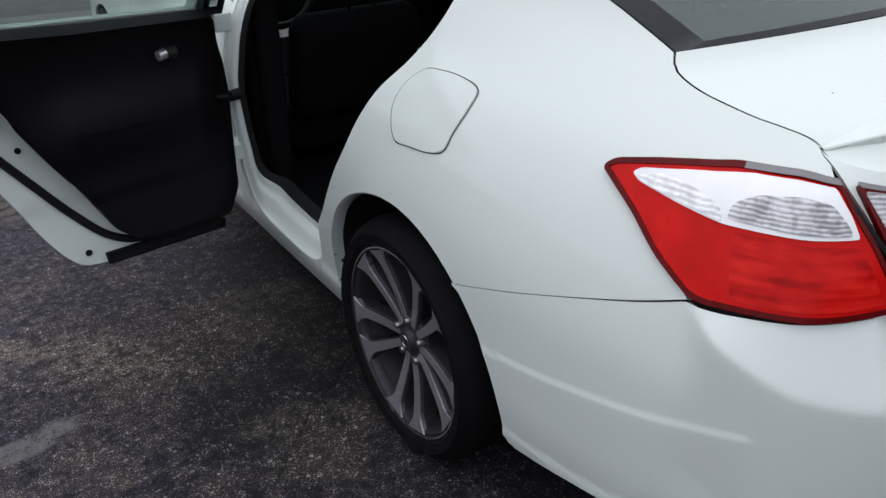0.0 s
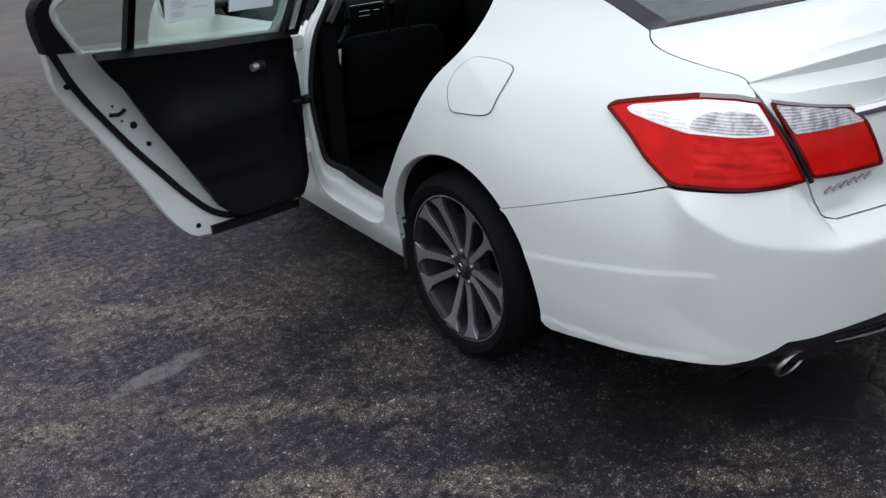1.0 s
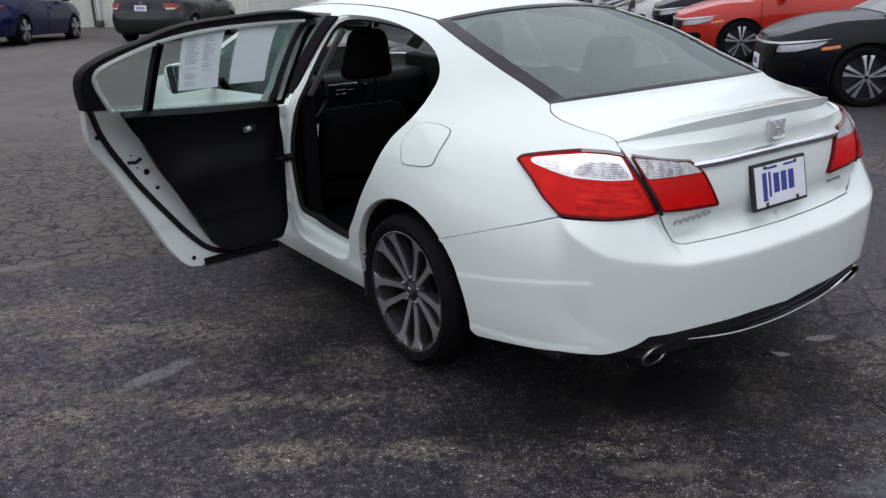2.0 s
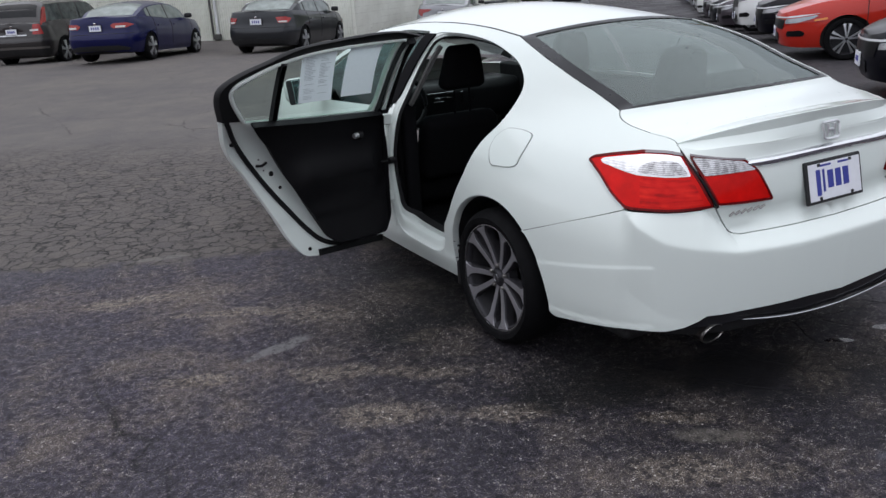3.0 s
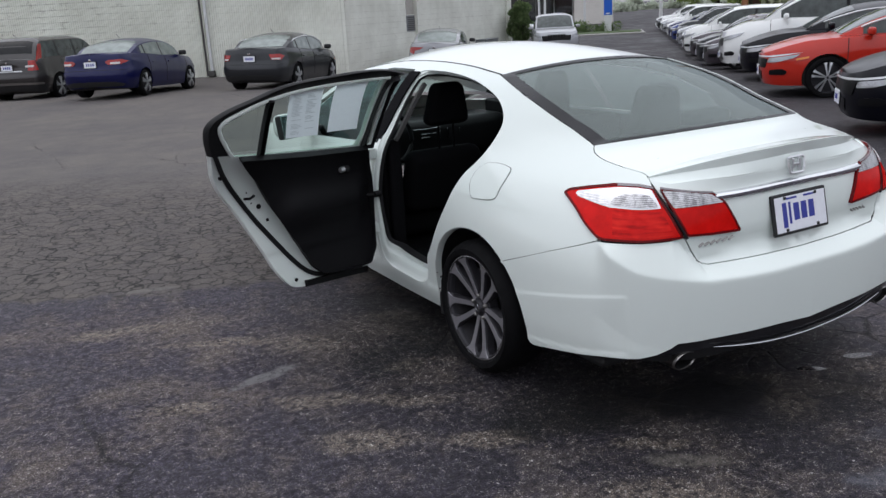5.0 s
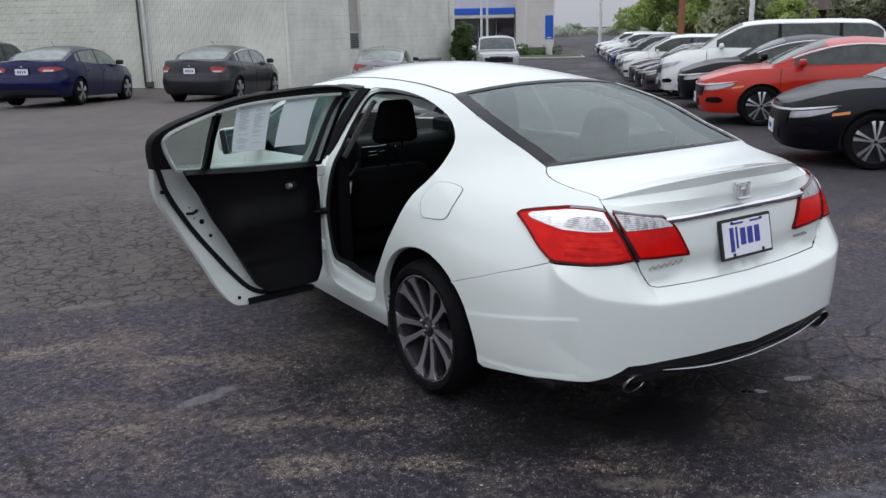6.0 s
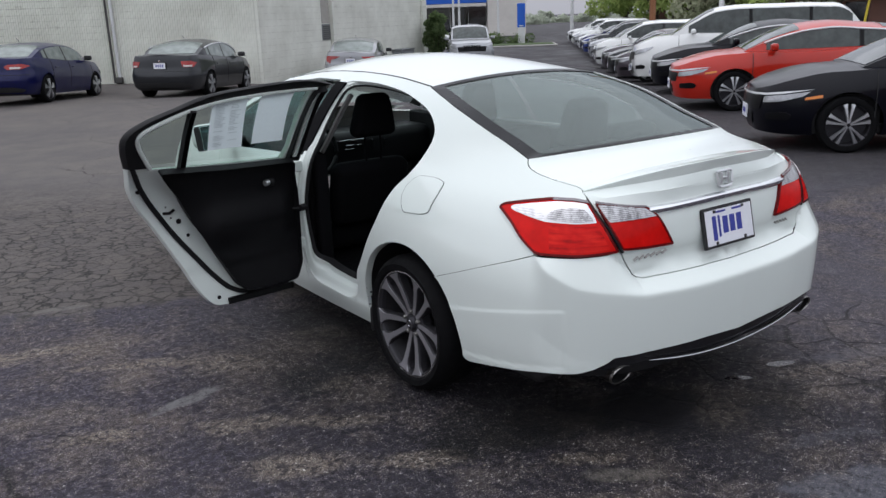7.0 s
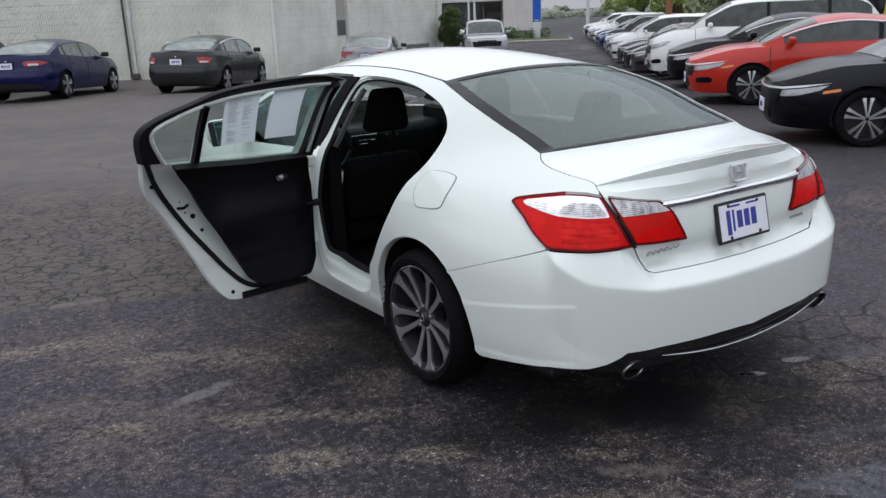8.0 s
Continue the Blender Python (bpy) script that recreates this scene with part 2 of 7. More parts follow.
def tube_bm(path, radius, sides=10, closed=False, radii=None):
    """A round bar along a path."""
    bm = bmesh.new()
    pts = [Vector(p) for p in path]
    rings = []
    n = len(pts)
    for i, p in enumerate(pts):
        a, b = pts[(i - 1) % n if closed else max(i - 1, 0)], pts[(i + 1) % n if closed else min(i + 1, n - 1)]
        d = (b - a).normalized()
        up = Vector((0, 0, 1)) if abs(d.z) < 0.9 else Vector((1, 0, 0))
        u = d.cross(up).normalized()
        w = u.cross(d)
        r = radii[i] if radii else radius
        rings.append([bm.verts.new(p + r * (math.cos(k * math.tau / sides) * u + math.sin(k * math.tau / sides) * w)) for k in range(sides)])
    for i in range(n if closed else n - 1):
        r0, r1 = rings[i], rings[(i + 1) % n]
        for k in range(sides):
            bm.faces.new((r0[k], r0[(k + 1) % sides], r1[(k + 1) % sides], r1[k]))
    if not closed:
        bm.faces.new(rings[0][::-1])
        bm.faces.new(rings[-1])
    bmesh.ops.recalc_face_normals(bm, faces=bm.faces[:])
    return bm


def grid_mesh(points, close_u=False, close_v=False):
    """A sheet from a grid of points, shape (n, m, 3)."""
    points = np.asarray(points, float)
    n, m = points.shape[:2]
    faces = []
    for i in range(n if close_u else n - 1):
        for j in range(m if close_v else m - 1):
            i1, j1 = (i + 1) % n, (j + 1) % m
            faces.append((i * m + j, i1 * m + j, i1 * m + j1, i * m + j1))
    return points.reshape(-1, 3), faces


def lathe(profile, sides, axis_x=0.0):
    """Turns (radius, x) pairs about the x axis."""
    th = np.linspace(0, math.tau, sides, endpoint=False)
    pts = np.array([[(x, r * math.cos(a), r * math.sin(a)) for a in th] for r, x in profile])
    v, f = grid_mesh(pts, close_v=True)
    return v, f


def catmull(ts, vs, t):
    """A smooth curve through the values vs at the places ts."""
    ts, vs = np.asarray(ts, float), np.asarray(vs, float)
    flat = vs.ndim == 1
    if flat:
        vs = vs[:, None]
    h = np.diff(ts)
    e = np.diff(vs, axis=0) / h[:, None]
    m = np.empty_like(vs)
    m[0], m[-1] = e[0], e[-1]
    w = (h[1:] / (h[1:] + h[:-1]))[:, None]
    m[1:-1] = w * e[:-1] + (1 - w) * e[1:]
    t = np.clip(np.asarray(t, float), ts[0], ts[-1])
    i = np.clip(np.searchsorted(ts, t, side="right") - 1, 0, len(ts) - 2)
    hh = h[i][..., None]
    u = (t - ts[i])[..., None] / hh
    out = (2 * u**3 - 3 * u**2 + 1) * vs[i] + (u**3 - 2 * u**2 + u) * hh * m[i] + (3 * u**2 - 2 * u**3) * vs[i + 1] + (u**3 - u**2) * hh * m[i + 1]
    return out[..., 0] if flat else out


def curve(points, n, closed=False):
    """n points of a smooth curve through the given ones, evenly spread."""
    p = np.array(points, float)
    if closed:
        p = np.vstack([p[-2:], p, p[:3]])
    t = np.r_[0, np.cumsum(np.sqrt(np.linalg.norm(np.diff(p, axis=0), axis=1)))]
    a, b = (t[2], t[len(p) - 3]) if closed else (t[0], t[-1])
    fine = catmull(t, p, np.linspace(a, b, 40 * len(points)))
    arc = np.r_[0, np.cumsum(np.linalg.norm(np.diff(fine, axis=0), axis=1))]
    at = np.linspace(0, arc[-1], n + 1)[:-1] if closed else np.linspace(0, arc[-1], n)
    return np.stack([np.interp(at, arc, fine[:, k]) for k in range(p.shape[1])], -1)


def poly(points, step=0.03, round_r=0.0):
    """A closed outline with straight sides cut into short steps; corners may be rounded."""
    p = np.array(points, float)
    out = []
    n = len(p)
    for i in range(n):
        a, b, c = p[i - 1], p[i], p[(i + 1) % n]
        if round_r:
            r = min(round_r, 0.45 * np.linalg.norm(a - b), 0.45 * np.linalg.norm(c - b))
            p0, p1 = b + (a - b) / np.linalg.norm(a - b) * r, b + (c - b) / np.linalg.norm(c - b) * r
            for u in np.linspace(0, 1, 5):
                out.append((1 - u) ** 2 * p0 + 2 * u * (1 - u) * b + u * u * p1)
        else:
            out.append(b)
    out = np.array(out)
    fine = []
    for a, b in zip(out, np.roll(out, -1, 0)):
        k = max(1, int(np.linalg.norm(b - a) / step))
        fine += [a + (b - a) * u for u in np.arange(k) / k]
    return np.array(fine)


from mathutils.geometry import delaunay_2d_cdt


def panel(outline, surface, step=0.03, flange=0.012, flip=False, lift=0.0, holes=(), lines=()):
    """A sheet cut by an outline in the two coordinates of a surface, with its edge turned in. Gives verts, faces and normals."""
    outline = np.asarray(outline, float)
    loops = [outline] + [np.asarray(h, float) for h in holes]
    lo, hi = outline.min(0), outline.max(0)
    gx, gy = np.meshgrid(np.arange(lo[0] + step / 2, hi[0], step), np.arange(lo[1] + step / 2, hi[1], step))
    g = np.stack([gx.ravel(), gy.ravel()], -1)

    def inside(q, loop):
        a, b = loop, np.roll(loop, -1, 0)
        hit = np.zeros(len(q), bool)
        for (x0, y0), (x1, y1) in zip(a, b):
            if y0 != y1:
                hit ^= ((y0 > q[:, 1]) != (y1 > q[:, 1])) & (q[:, 0] < (x1 - x0) * (q[:, 1] - y0) / (y1 - y0) + x0)
        return hit

    near = np.full(len(g), 9.0)
    for loop in loops:
        near = np.minimum(near, np.sqrt(((g[:, None] - loop[None]) ** 2).sum(-1)).min(1))
    keep = inside(g, outline) & (near > step * 0.55)
    for h in loops[1:]:
        keep &= ~inside(g, h)
    lines = [np.asarray(q, float)[inside(np.asarray(q, float), outline)] for q in lines]
    for q in lines:
        keep &= np.sqrt(((g[:, None] - q[None]) ** 2).sum(-1)).min(1) > step * 0.45
    g = g[keep]
    pts = np.vstack(loops + lines + [g])
    edges, base = [], 0
    for loop in loops:
        k = len(loop)
        edges += [(base + i, base + (i + 1) % k) for i in range(k)]
        base += k
    for q in lines:
        edges += [(base + i, base + i + 1) for i in range(len(q) - 1)]
        base += len(q)
    vs, _, fs, _, _, _ = delaunay_2d_cdt([Vector(p) for p in pts], edges, [], 0, 1e-6)
    uv = np.array([tuple(v) for v in vs])
    mid = np.array([uv[list(f)].mean(0) for f in fs])
    ok = inside(mid, outline)
    for h in loops[1:]:
        ok &= ~inside(mid, h)
    fs = [tuple(f) for f, k in zip(fs, ok) if k]
    e = 0.003
    P = surface(uv[:, 0], uv[:, 1])
    du, dv = surface(uv[:, 0] + e, uv[:, 1]) - surface(uv[:, 0] - e, uv[:, 1]), surface(uv[:, 0], uv[:, 1] + e) - surface(uv[:, 0], uv[:, 1] - e)
    nrm = np.cross(du, dv)
    nrm /= np.maximum(np.linalg.norm(nrm, axis=1), 1e-12)[:, None]
    if flip:
        nrm = -nrm
    P = P + lift * nrm
    if len(fs):
        vote = 0
        for f in fs[:: max(1, len(fs) // 40)]:
            vote += np.sign(np.cross(P[f[1]] - P[f[0]], P[f[2]] - P[f[0]]) @ nrm[f[0]])
        if vote < 0:
            fs = [f[::-1] for f in fs]
    verts, norms, faces = [*P], [*nrm], list(fs)
    if flange:
        count = {}
        for f in fs:
            for a, b in zip(f, f[1:] + f[:1]):
                count[(a, b)] = 1
        rim = [(a, b) for a, b in count if (b, a) not in count]
        ring = {}
        for a, b in rim:
            for k in (a, b):
                if k not in ring:
                    ring[k] = len(verts)
                    verts += [P[k], P[k] - flange * nrm[k]]
                    norms += [nrm[k], nrm[k]]
        side = {}
        for a, b in rim:
            d = P[b] - P[a]
            o = np.cross(d, nrm[a])
            o /= max(np.linalg.norm(o), 1e-9)
            side.setdefault(a, []).append(o)
            side.setdefault(b, []).append(o)
            faces.append((ring[a] + 1, ring[b] + 1, ring[b], ring[a]))
        for k, os in side.items():
            o = np.mean(os, 0)
            o /= max(np.linalg.norm(o), 1e-9)
            norms[ring[k]] = norms[ring[k] + 1] = o
    return np.array(verts), faces, np.array(norms)


def sheet(name, outline, surface, material, parent, label="", **kw):
    v, f, n = panel(outline, surface, **kw)
    return part(name, (v, f), material, parent, label, normals=n)


def inset(loop, by):
    """A closed outline moved inwards by a distance."""
    d = np.roll(loop, -1, 0) - np.roll(loop, 1, 0)
    n = np.stack([-d[:, 1], d[:, 0]], -1) / np.maximum(np.linalg.norm(d, axis=1), 1e-9)[:, None]
    area = (loop[:, 0] * np.roll(loop[:, 1], -1) - np.roll(loop[:, 0], -1) * loop[:, 1]).sum()
    return loop + n * by * np.sign(area)


def mirrored(surface):
    return lambda s, z: surface(s, z) * np.array([-1.0, 1.0, 1.0])


# ---- ground and buildings ----
def asphalt():
    m, nt, b = shader("old_wet_asphalt")
    tc = node(nt, "ShaderNodeTexCoord")
    v = tc.outputs["Object"]
    big, mid, fine, grit = noisy(nt, v, 0.45, 5), noisy(nt, v, 2.2, 7, 0.68), noisy(nt, v, 60.0, 4, 0.75), noisy(nt, v, 210.0, 2, 0.8)
    nz = node(nt, "ShaderNodeTexNoise")
    nz.inputs["Scale"].default_value, nz.inputs["Detail"].default_value = 3.5, 4
    nt.links.new(v, nz.inputs["Vector"])
    sc = node(nt, "ShaderNodeVectorMath")
    sc.operation = "SCALE"
    sc.inputs["Scale"].default_value = 0.16
    nt.links.new(nz.outputs["Color"], sc.inputs[0])
    warp = node(nt, "ShaderNodeVectorMath")
    warp.operation = "ADD"
    nt.links.new(v, warp.inputs[0])
    nt.links.new(sc.outputs[0], warp.inputs[1])
    w = warp.outputs[0]
    xyz = node(nt, "ShaderNodeSeparateXYZ")
    nt.links.new(w, xyz.inputs[0])
    X, Y = xyz.outputs[0], xyz.outputs[1]

    def patch(cx, cy, rx, ry, turn=0.0, rough=0.9, hard=0.25):
        """1 inside an uneven spot of the ground, 0 outside."""
        mp = node(nt, "ShaderNodeMapping")
        mp.vector_type = "TEXTURE"
        mp.inputs["Location"].default_value = (cx + 0.08, cy + 0.08, 0)
        mp.inputs["Rotation"].default_value = (0, 0, radians(turn))
        mp.inputs["Scale"].default_value = (rx, ry, 1000)
        nt.links.new(w, mp.inputs["Vector"])
        ln = node(nt, "ShaderNodeVectorMath")
        ln.operation = "LENGTH"
        nt.links.new(mp.outputs[0], ln.inputs[0])
        d = maths(nt, "ADD", ln.outputs["Value"], maths(nt, "MULTIPLY", maths(nt, "SUBTRACT", mid, 0.5), rough * 2.4))
        d = maths(nt, "ADD", d, maths(nt, "MULTIPLY", maths(nt, "SUBTRACT", fine, 0.5), 0.5))
        return ramp(nt, maths(nt, "MULTIPLY", d, 0.5), (0.5 - hard * 0.5, 1.0), (0.5 + hard * 0.3, 0.0))

    # fine stones in the worn binder, two sizes
    stones = []
    for scale, lo, hi in ((320.0, 0.84, 0.98), (130.0, 0.972, 0.996)):
        vo = node(nt, "ShaderNodeTexVoronoi")
        vo.inputs["Scale"].default_value = scale
        nt.links.new(v, vo.inputs["Vector"])
        sep = node(nt, "ShaderNodeSeparateColor")
        nt.links.new(vo.outputs["Color"], sep.inputs[0])
        stones.append(ramp(nt, sep.outputs[0], (lo, 0.0), (hi, 1.0)))
    tint = sep.outputs[1]
    stone = maths(nt, "MAXIMUM", stones[0], stones[1])
    speck = noisy(nt, v, 24.0, 5, 0.8)
    worn = ramp(nt, maths(nt, "ADD", maths(nt, "MULTIPLY", mid, 0.50), maths(nt, "ADD", maths(nt, "MULTIPLY", big, 0.25), maths(nt, "MULTIPLY", speck, 0.25))), (0.49, 0.0), (0.63, 0.8))
    # bands of worn, tan stone
    for args in ((-1.42, 0.82, 0.16, 0.30, 40), (-1.12, 0.27, 0.10, 0.07, 0), (-1.67, 0.16, 0.20, 0.08, -30), (-1.36, -0.03, 0.26, 0.07, -32), (-2.17, 0.42, 0.20, 0.09, -30), (-1.62, -0.30, 0.24, 0.09, -32), (-1.25, -0.55, 0.20, 0.06, -32),
                 (-2.15, 1.62, 0.55, 0.10, -20), (0.00, -1.02, 0.10, 0.16, -40), (-0.72, -0.97, 0.14, 0.05, -30), (-0.95, -1.25, 0.35, 0.10, -30), (0.75, -1.10, 0.40, 0.08, -20), (-1.80, 1.12, 0.45, 0.06, -28), (-0.92, 0.90, 0.22, 0.10, -40)):
        worn = maths(nt, "MAXIMUM", worn, maths(nt, "MULTIPLY", patch(*args, 1.3, 0.40), ramp(nt, speck, (0.43, 0.10), (0.53, 1.0))))
    # damp dark ground round the car with its shade painted in; drier leftwards
    damp_shade = maths(nt, "MAXIMUM", patch(-0.30, -0.85, 1.30, 0.95, -12, 0.5, 0.5), patch(-0.95, 0.50, 0.72, 1.30, -8, 0.5, 0.5))
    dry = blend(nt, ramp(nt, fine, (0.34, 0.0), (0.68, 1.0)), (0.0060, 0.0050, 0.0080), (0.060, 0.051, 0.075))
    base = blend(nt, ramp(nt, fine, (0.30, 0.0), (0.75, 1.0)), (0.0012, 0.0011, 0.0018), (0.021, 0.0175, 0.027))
    base = blend(nt, ramp(nt, damp_shade, (0.0, 0.0), (1.0, 0.95)), dry, base)
    base = blend(nt, ramp(nt, big, (0.40, 0.35), (0.60, 0.0)), base, (0.020, 0.019, 0.024))
    base = blend(nt, 1.0, base, ramp(nt, grit, (0.38, 0.2), (0.62, 2.0)), "MULTIPLY")
    base = blend(nt, 1.0, base, ramp(nt, speck, (0.36, 0.35), (0.62, 1.55)), "MULTIPLY")
    dusty = blend(nt, ramp(nt, grit, (0.37, 0.0), (0.60, 1.0)), (0.012, 0.0105, 0.0105), (0.315, 0.255, 0.185))
    col = blend(nt, maths(nt, "MULTIPLY", worn, maths(nt, "SUBTRACT", 0.62, maths(nt, "MULTIPLY", damp_shade, 0.36))), base, dusty)
    pebble = blend(nt, tint, (0.30, 0.25, 0.18), (0.62, 0.60, 0.58))
    col = blend(nt, maths(nt, "MULTIPLY", stone, maths(nt, "ADD", maths(nt, "MULTIPLY", worn, 0.70), ramp(nt, speck, (0.46, 0.05), (0.62, 0.30)))), col, pebble)
    # the older surface: paler, cracked like dried mud; farther on it is whole
    edge = maths(nt, "SUBTRACT", maths(nt, "ADD", Y, maths(nt, "MULTIPLY", X, 0.45)), 1.50)
    edge = maths(nt, "ADD", edge, maths(nt, "MULTIPLY", maths(nt, "SUBTRACT", mid, 0.5), 1.3))
    old = ramp(nt, maths(nt, "ADD", maths(nt, "MULTIPLY", edge, 0.5), 0.5), (0.46, 0.0), (0.54, 1.0))
    # only to the left of the car and beyond it
    aside = ramp(nt, maths(nt, "ADD", maths(nt, "MULTIPLY", maths(nt, "SUBTRACT", maths(nt, "MULTIPLY", Y, 0.55), X), 0.25), 0.5), (0.42, 0.0), (0.60, 1.0))
    old = maths(nt, "MULTIPLY", old, aside)
    farther = maths(nt, "SUBTRACT", maths(nt, "ADD", Y, maths(nt, "MULTIPLY", X, 0.85)), 5.6)
    farther = maths(nt, "ADD", farther, maths(nt, "MULTIPLY", maths(nt, "SUBTRACT", big, 0.5), 3.0))
    whole = ramp(nt, maths(nt, "ADD", maths(nt, "MULTIPLY", farther, 0.2), 0.5), (0.26, 0.0), (0.62, 1.0))
    nf = node(nt, "ShaderNodeTexNoise")
    nf.inputs["Scale"].default_value, nf.inputs["Detail"].default_value = 16.0, 3
    nt.links.new(v, nf.inputs["Vector"])
    sf = node(nt, "ShaderNodeVectorMath")
    sf.operation = "SCALE"
    sf.inputs["Scale"].default_value = 0.075
    nt.links.new(nf.outputs["Color"], sf.inputs[0])
    waver = node(nt, "ShaderNodeVectorMath")
    waver.operation = "ADD"
    nt.links.new(w, waver.inputs[0])
    nt.links.new(sf.outputs[0], waver.inputs[1])
    cr = node(nt, "ShaderNodeTexVoronoi")
    cr.feature = "DISTANCE_TO_EDGE"
    cr.inputs["Scale"].default_value = 8.4
    nt.links.new(waver.outputs[0], cr.inputs["Vector"])
    cell = node(nt, "ShaderNodeTexVoronoi")
    cell.inputs["Scale"].default_value = 8.4
    nt.links.new(waver.outputs[0], cell.inputs["Vector"])
    csep = node(nt, "ShaderNodeSeparateColor")
    nt.links.new(cell.outputs["Color"], csep.inputs[0])
    uneven = maths(nt, "ADD", maths(nt, "MULTIPLY", maths(nt, "SUBTRACT", fine, 0.5), 0.07), maths(nt, "MULTIPLY", maths(nt, "SUBTRACT", mid, 0.50), 0.11))
    cut = ramp(nt, maths(nt, "ADD", cr.outputs["Distance"], uneven), (0.0, 1.0), (0.078, 0.0))
    cr2 = node(nt, "ShaderNodeTexVoronoi")
    cr2.feature = "DISTANCE_TO_EDGE"
    cr2.inputs["Scale"].default_value = 0.55
    nt.links.new(w, cr2.inputs["Vector"])
    long_cut = ramp(nt, maths(nt, "ADD", cr2.outputs["Distance"], maths(nt, "MULTIPLY", maths(nt, "SUBTRACT", fine, 0.5), 0.01)), (0.0, 1.0), (0.0045, 0.0))
    part_cut = ramp(nt, noisy(nt, v, 0.9, 3), (0.45, 0.0), (0.60, 1.0))
    skinned = maths(nt, "MULTIPLY", old, maths(nt, "SUBTRACT", 1.0, whole))
    crack = maths(nt, "MULTIPLY", maths(nt, "MULTIPLY", cut, ramp(nt, noisy(nt, v, 3.2, 4, 0.7), (0.34, 0.35), (0.48, 1.0))), skinned)
    pale = blend(nt, ramp(nt, fine, (0.3, 0.0), (0.7, 1.0)), (0.054, 0.048, 0.047), (0.162, 0.144, 0.130))
    pale = blend(nt, maths(nt, "MULTIPLY", csep.outputs[0], 0.38), pale, blend(nt, csep.outputs[1], (0.050, 0.046, 0.050), (0.165, 0.142, 0.118)))
    smooth_far = blend(nt, ramp(nt, maths(nt, "ADD", maths(nt, "MULTIPLY", mid, 0.45), maths(nt, "MULTIPLY", big, 0.55)), (0.38, 0.0), (0.62, 1.0)), (0.092, 0.085, 0.086), (0.140, 0.126, 0.114))
    col = blend(nt, maths(nt, "MULTIPLY", old, 0.85), col, pale)
    col = blend(nt, maths(nt, "MULTIPLY", maths(nt, "MULTIPLY", whole, aside), 0.9), col, smooth_far)
    col = blend(nt, maths(nt, "MULTIPLY", maths(nt, "SUBTRACT", whole, maths(nt, "MULTIPLY", whole, aside)), 0.8), col, (0.034, 0.032, 0.036))
    cr3 = node(nt, "ShaderNodeTexVoronoi")
    cr3.feature = "DISTANCE_TO_EDGE"
    cr3.inputs["Scale"].default_value = 2.6
    nt.links.new(w, cr3.inputs["Vector"])
    web = ramp(nt, maths(nt, "ADD", cr3.outputs["Distance"], maths(nt, "MULTIPLY", maths(nt, "SUBTRACT", fine, 0.5), 0.03)), (0.004, 1.0), (0.030, 0.0))
    crack = maths(nt, "MAXIMUM", crack, maths(nt, "MULTIPLY", web, maths(nt, "MULTIPLY", patch(0.85, -1.10, 1.5, 0.85, -15, 0.9, 0.5), ramp(nt, noisy(nt, v, 1.7, 3), (0.36, 0.2), (0.52, 1.0)))))
    col = blend(nt, maths(nt, "MULTIPLY", patch(1.75, -0.35, 1.25, 1.0, -20, 0.6, 0.6), 0.55), col, blend(nt, fine, (0.034, 0.030, 0.038), (0.080, 0.072, 0.088)))
    allcut = maths(nt, "MAXIMUM", maths(nt, "MULTIPLY", crack, 0.92), maths(nt, "MULTIPLY", maths(nt, "MULTIPLY", long_cut, part_cut), 0.8))
    col = blend(nt, allcut, col, (0.010, 0.010, 0.011))
    # oil under the tail, darkened for shade beneath the car; then pale scars, dust
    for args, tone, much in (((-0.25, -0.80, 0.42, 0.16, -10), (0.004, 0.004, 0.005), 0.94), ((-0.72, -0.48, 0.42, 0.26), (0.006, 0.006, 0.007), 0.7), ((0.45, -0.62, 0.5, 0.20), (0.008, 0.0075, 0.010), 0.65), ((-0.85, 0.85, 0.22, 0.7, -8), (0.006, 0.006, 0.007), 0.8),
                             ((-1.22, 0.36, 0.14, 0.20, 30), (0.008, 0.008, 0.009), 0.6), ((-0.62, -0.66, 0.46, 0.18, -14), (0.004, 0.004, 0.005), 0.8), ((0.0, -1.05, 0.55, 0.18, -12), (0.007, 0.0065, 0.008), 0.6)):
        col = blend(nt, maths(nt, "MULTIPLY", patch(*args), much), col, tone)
    # chips and dust lie on the stained ground too
    col = blend(nt, maths(nt, "MULTIPLY", maths(nt, "MULTIPLY", worn, damp_shade), 0.12), col, dusty)
    col = blend(nt, maths(nt, "MULTIPLY", stone, maths(nt, "MULTIPLY", ramp(nt, speck, (0.46, 0.02), (0.60, 0.40)), maths(nt, "SUBTRACT", 1.0, maths(nt, "MAXIMUM", old, patch(-0.28, -0.80, 0.62, 0.24, -14, 0.9, 0.6))))), col, pebble)
    ragged = ramp(nt, maths(nt, "ADD", maths(nt, "MULTIPLY", speck, 0.6), maths(nt, "MULTIPLY", grit, 0.4)), (0.40, 0.0), (0.50, 1.0))
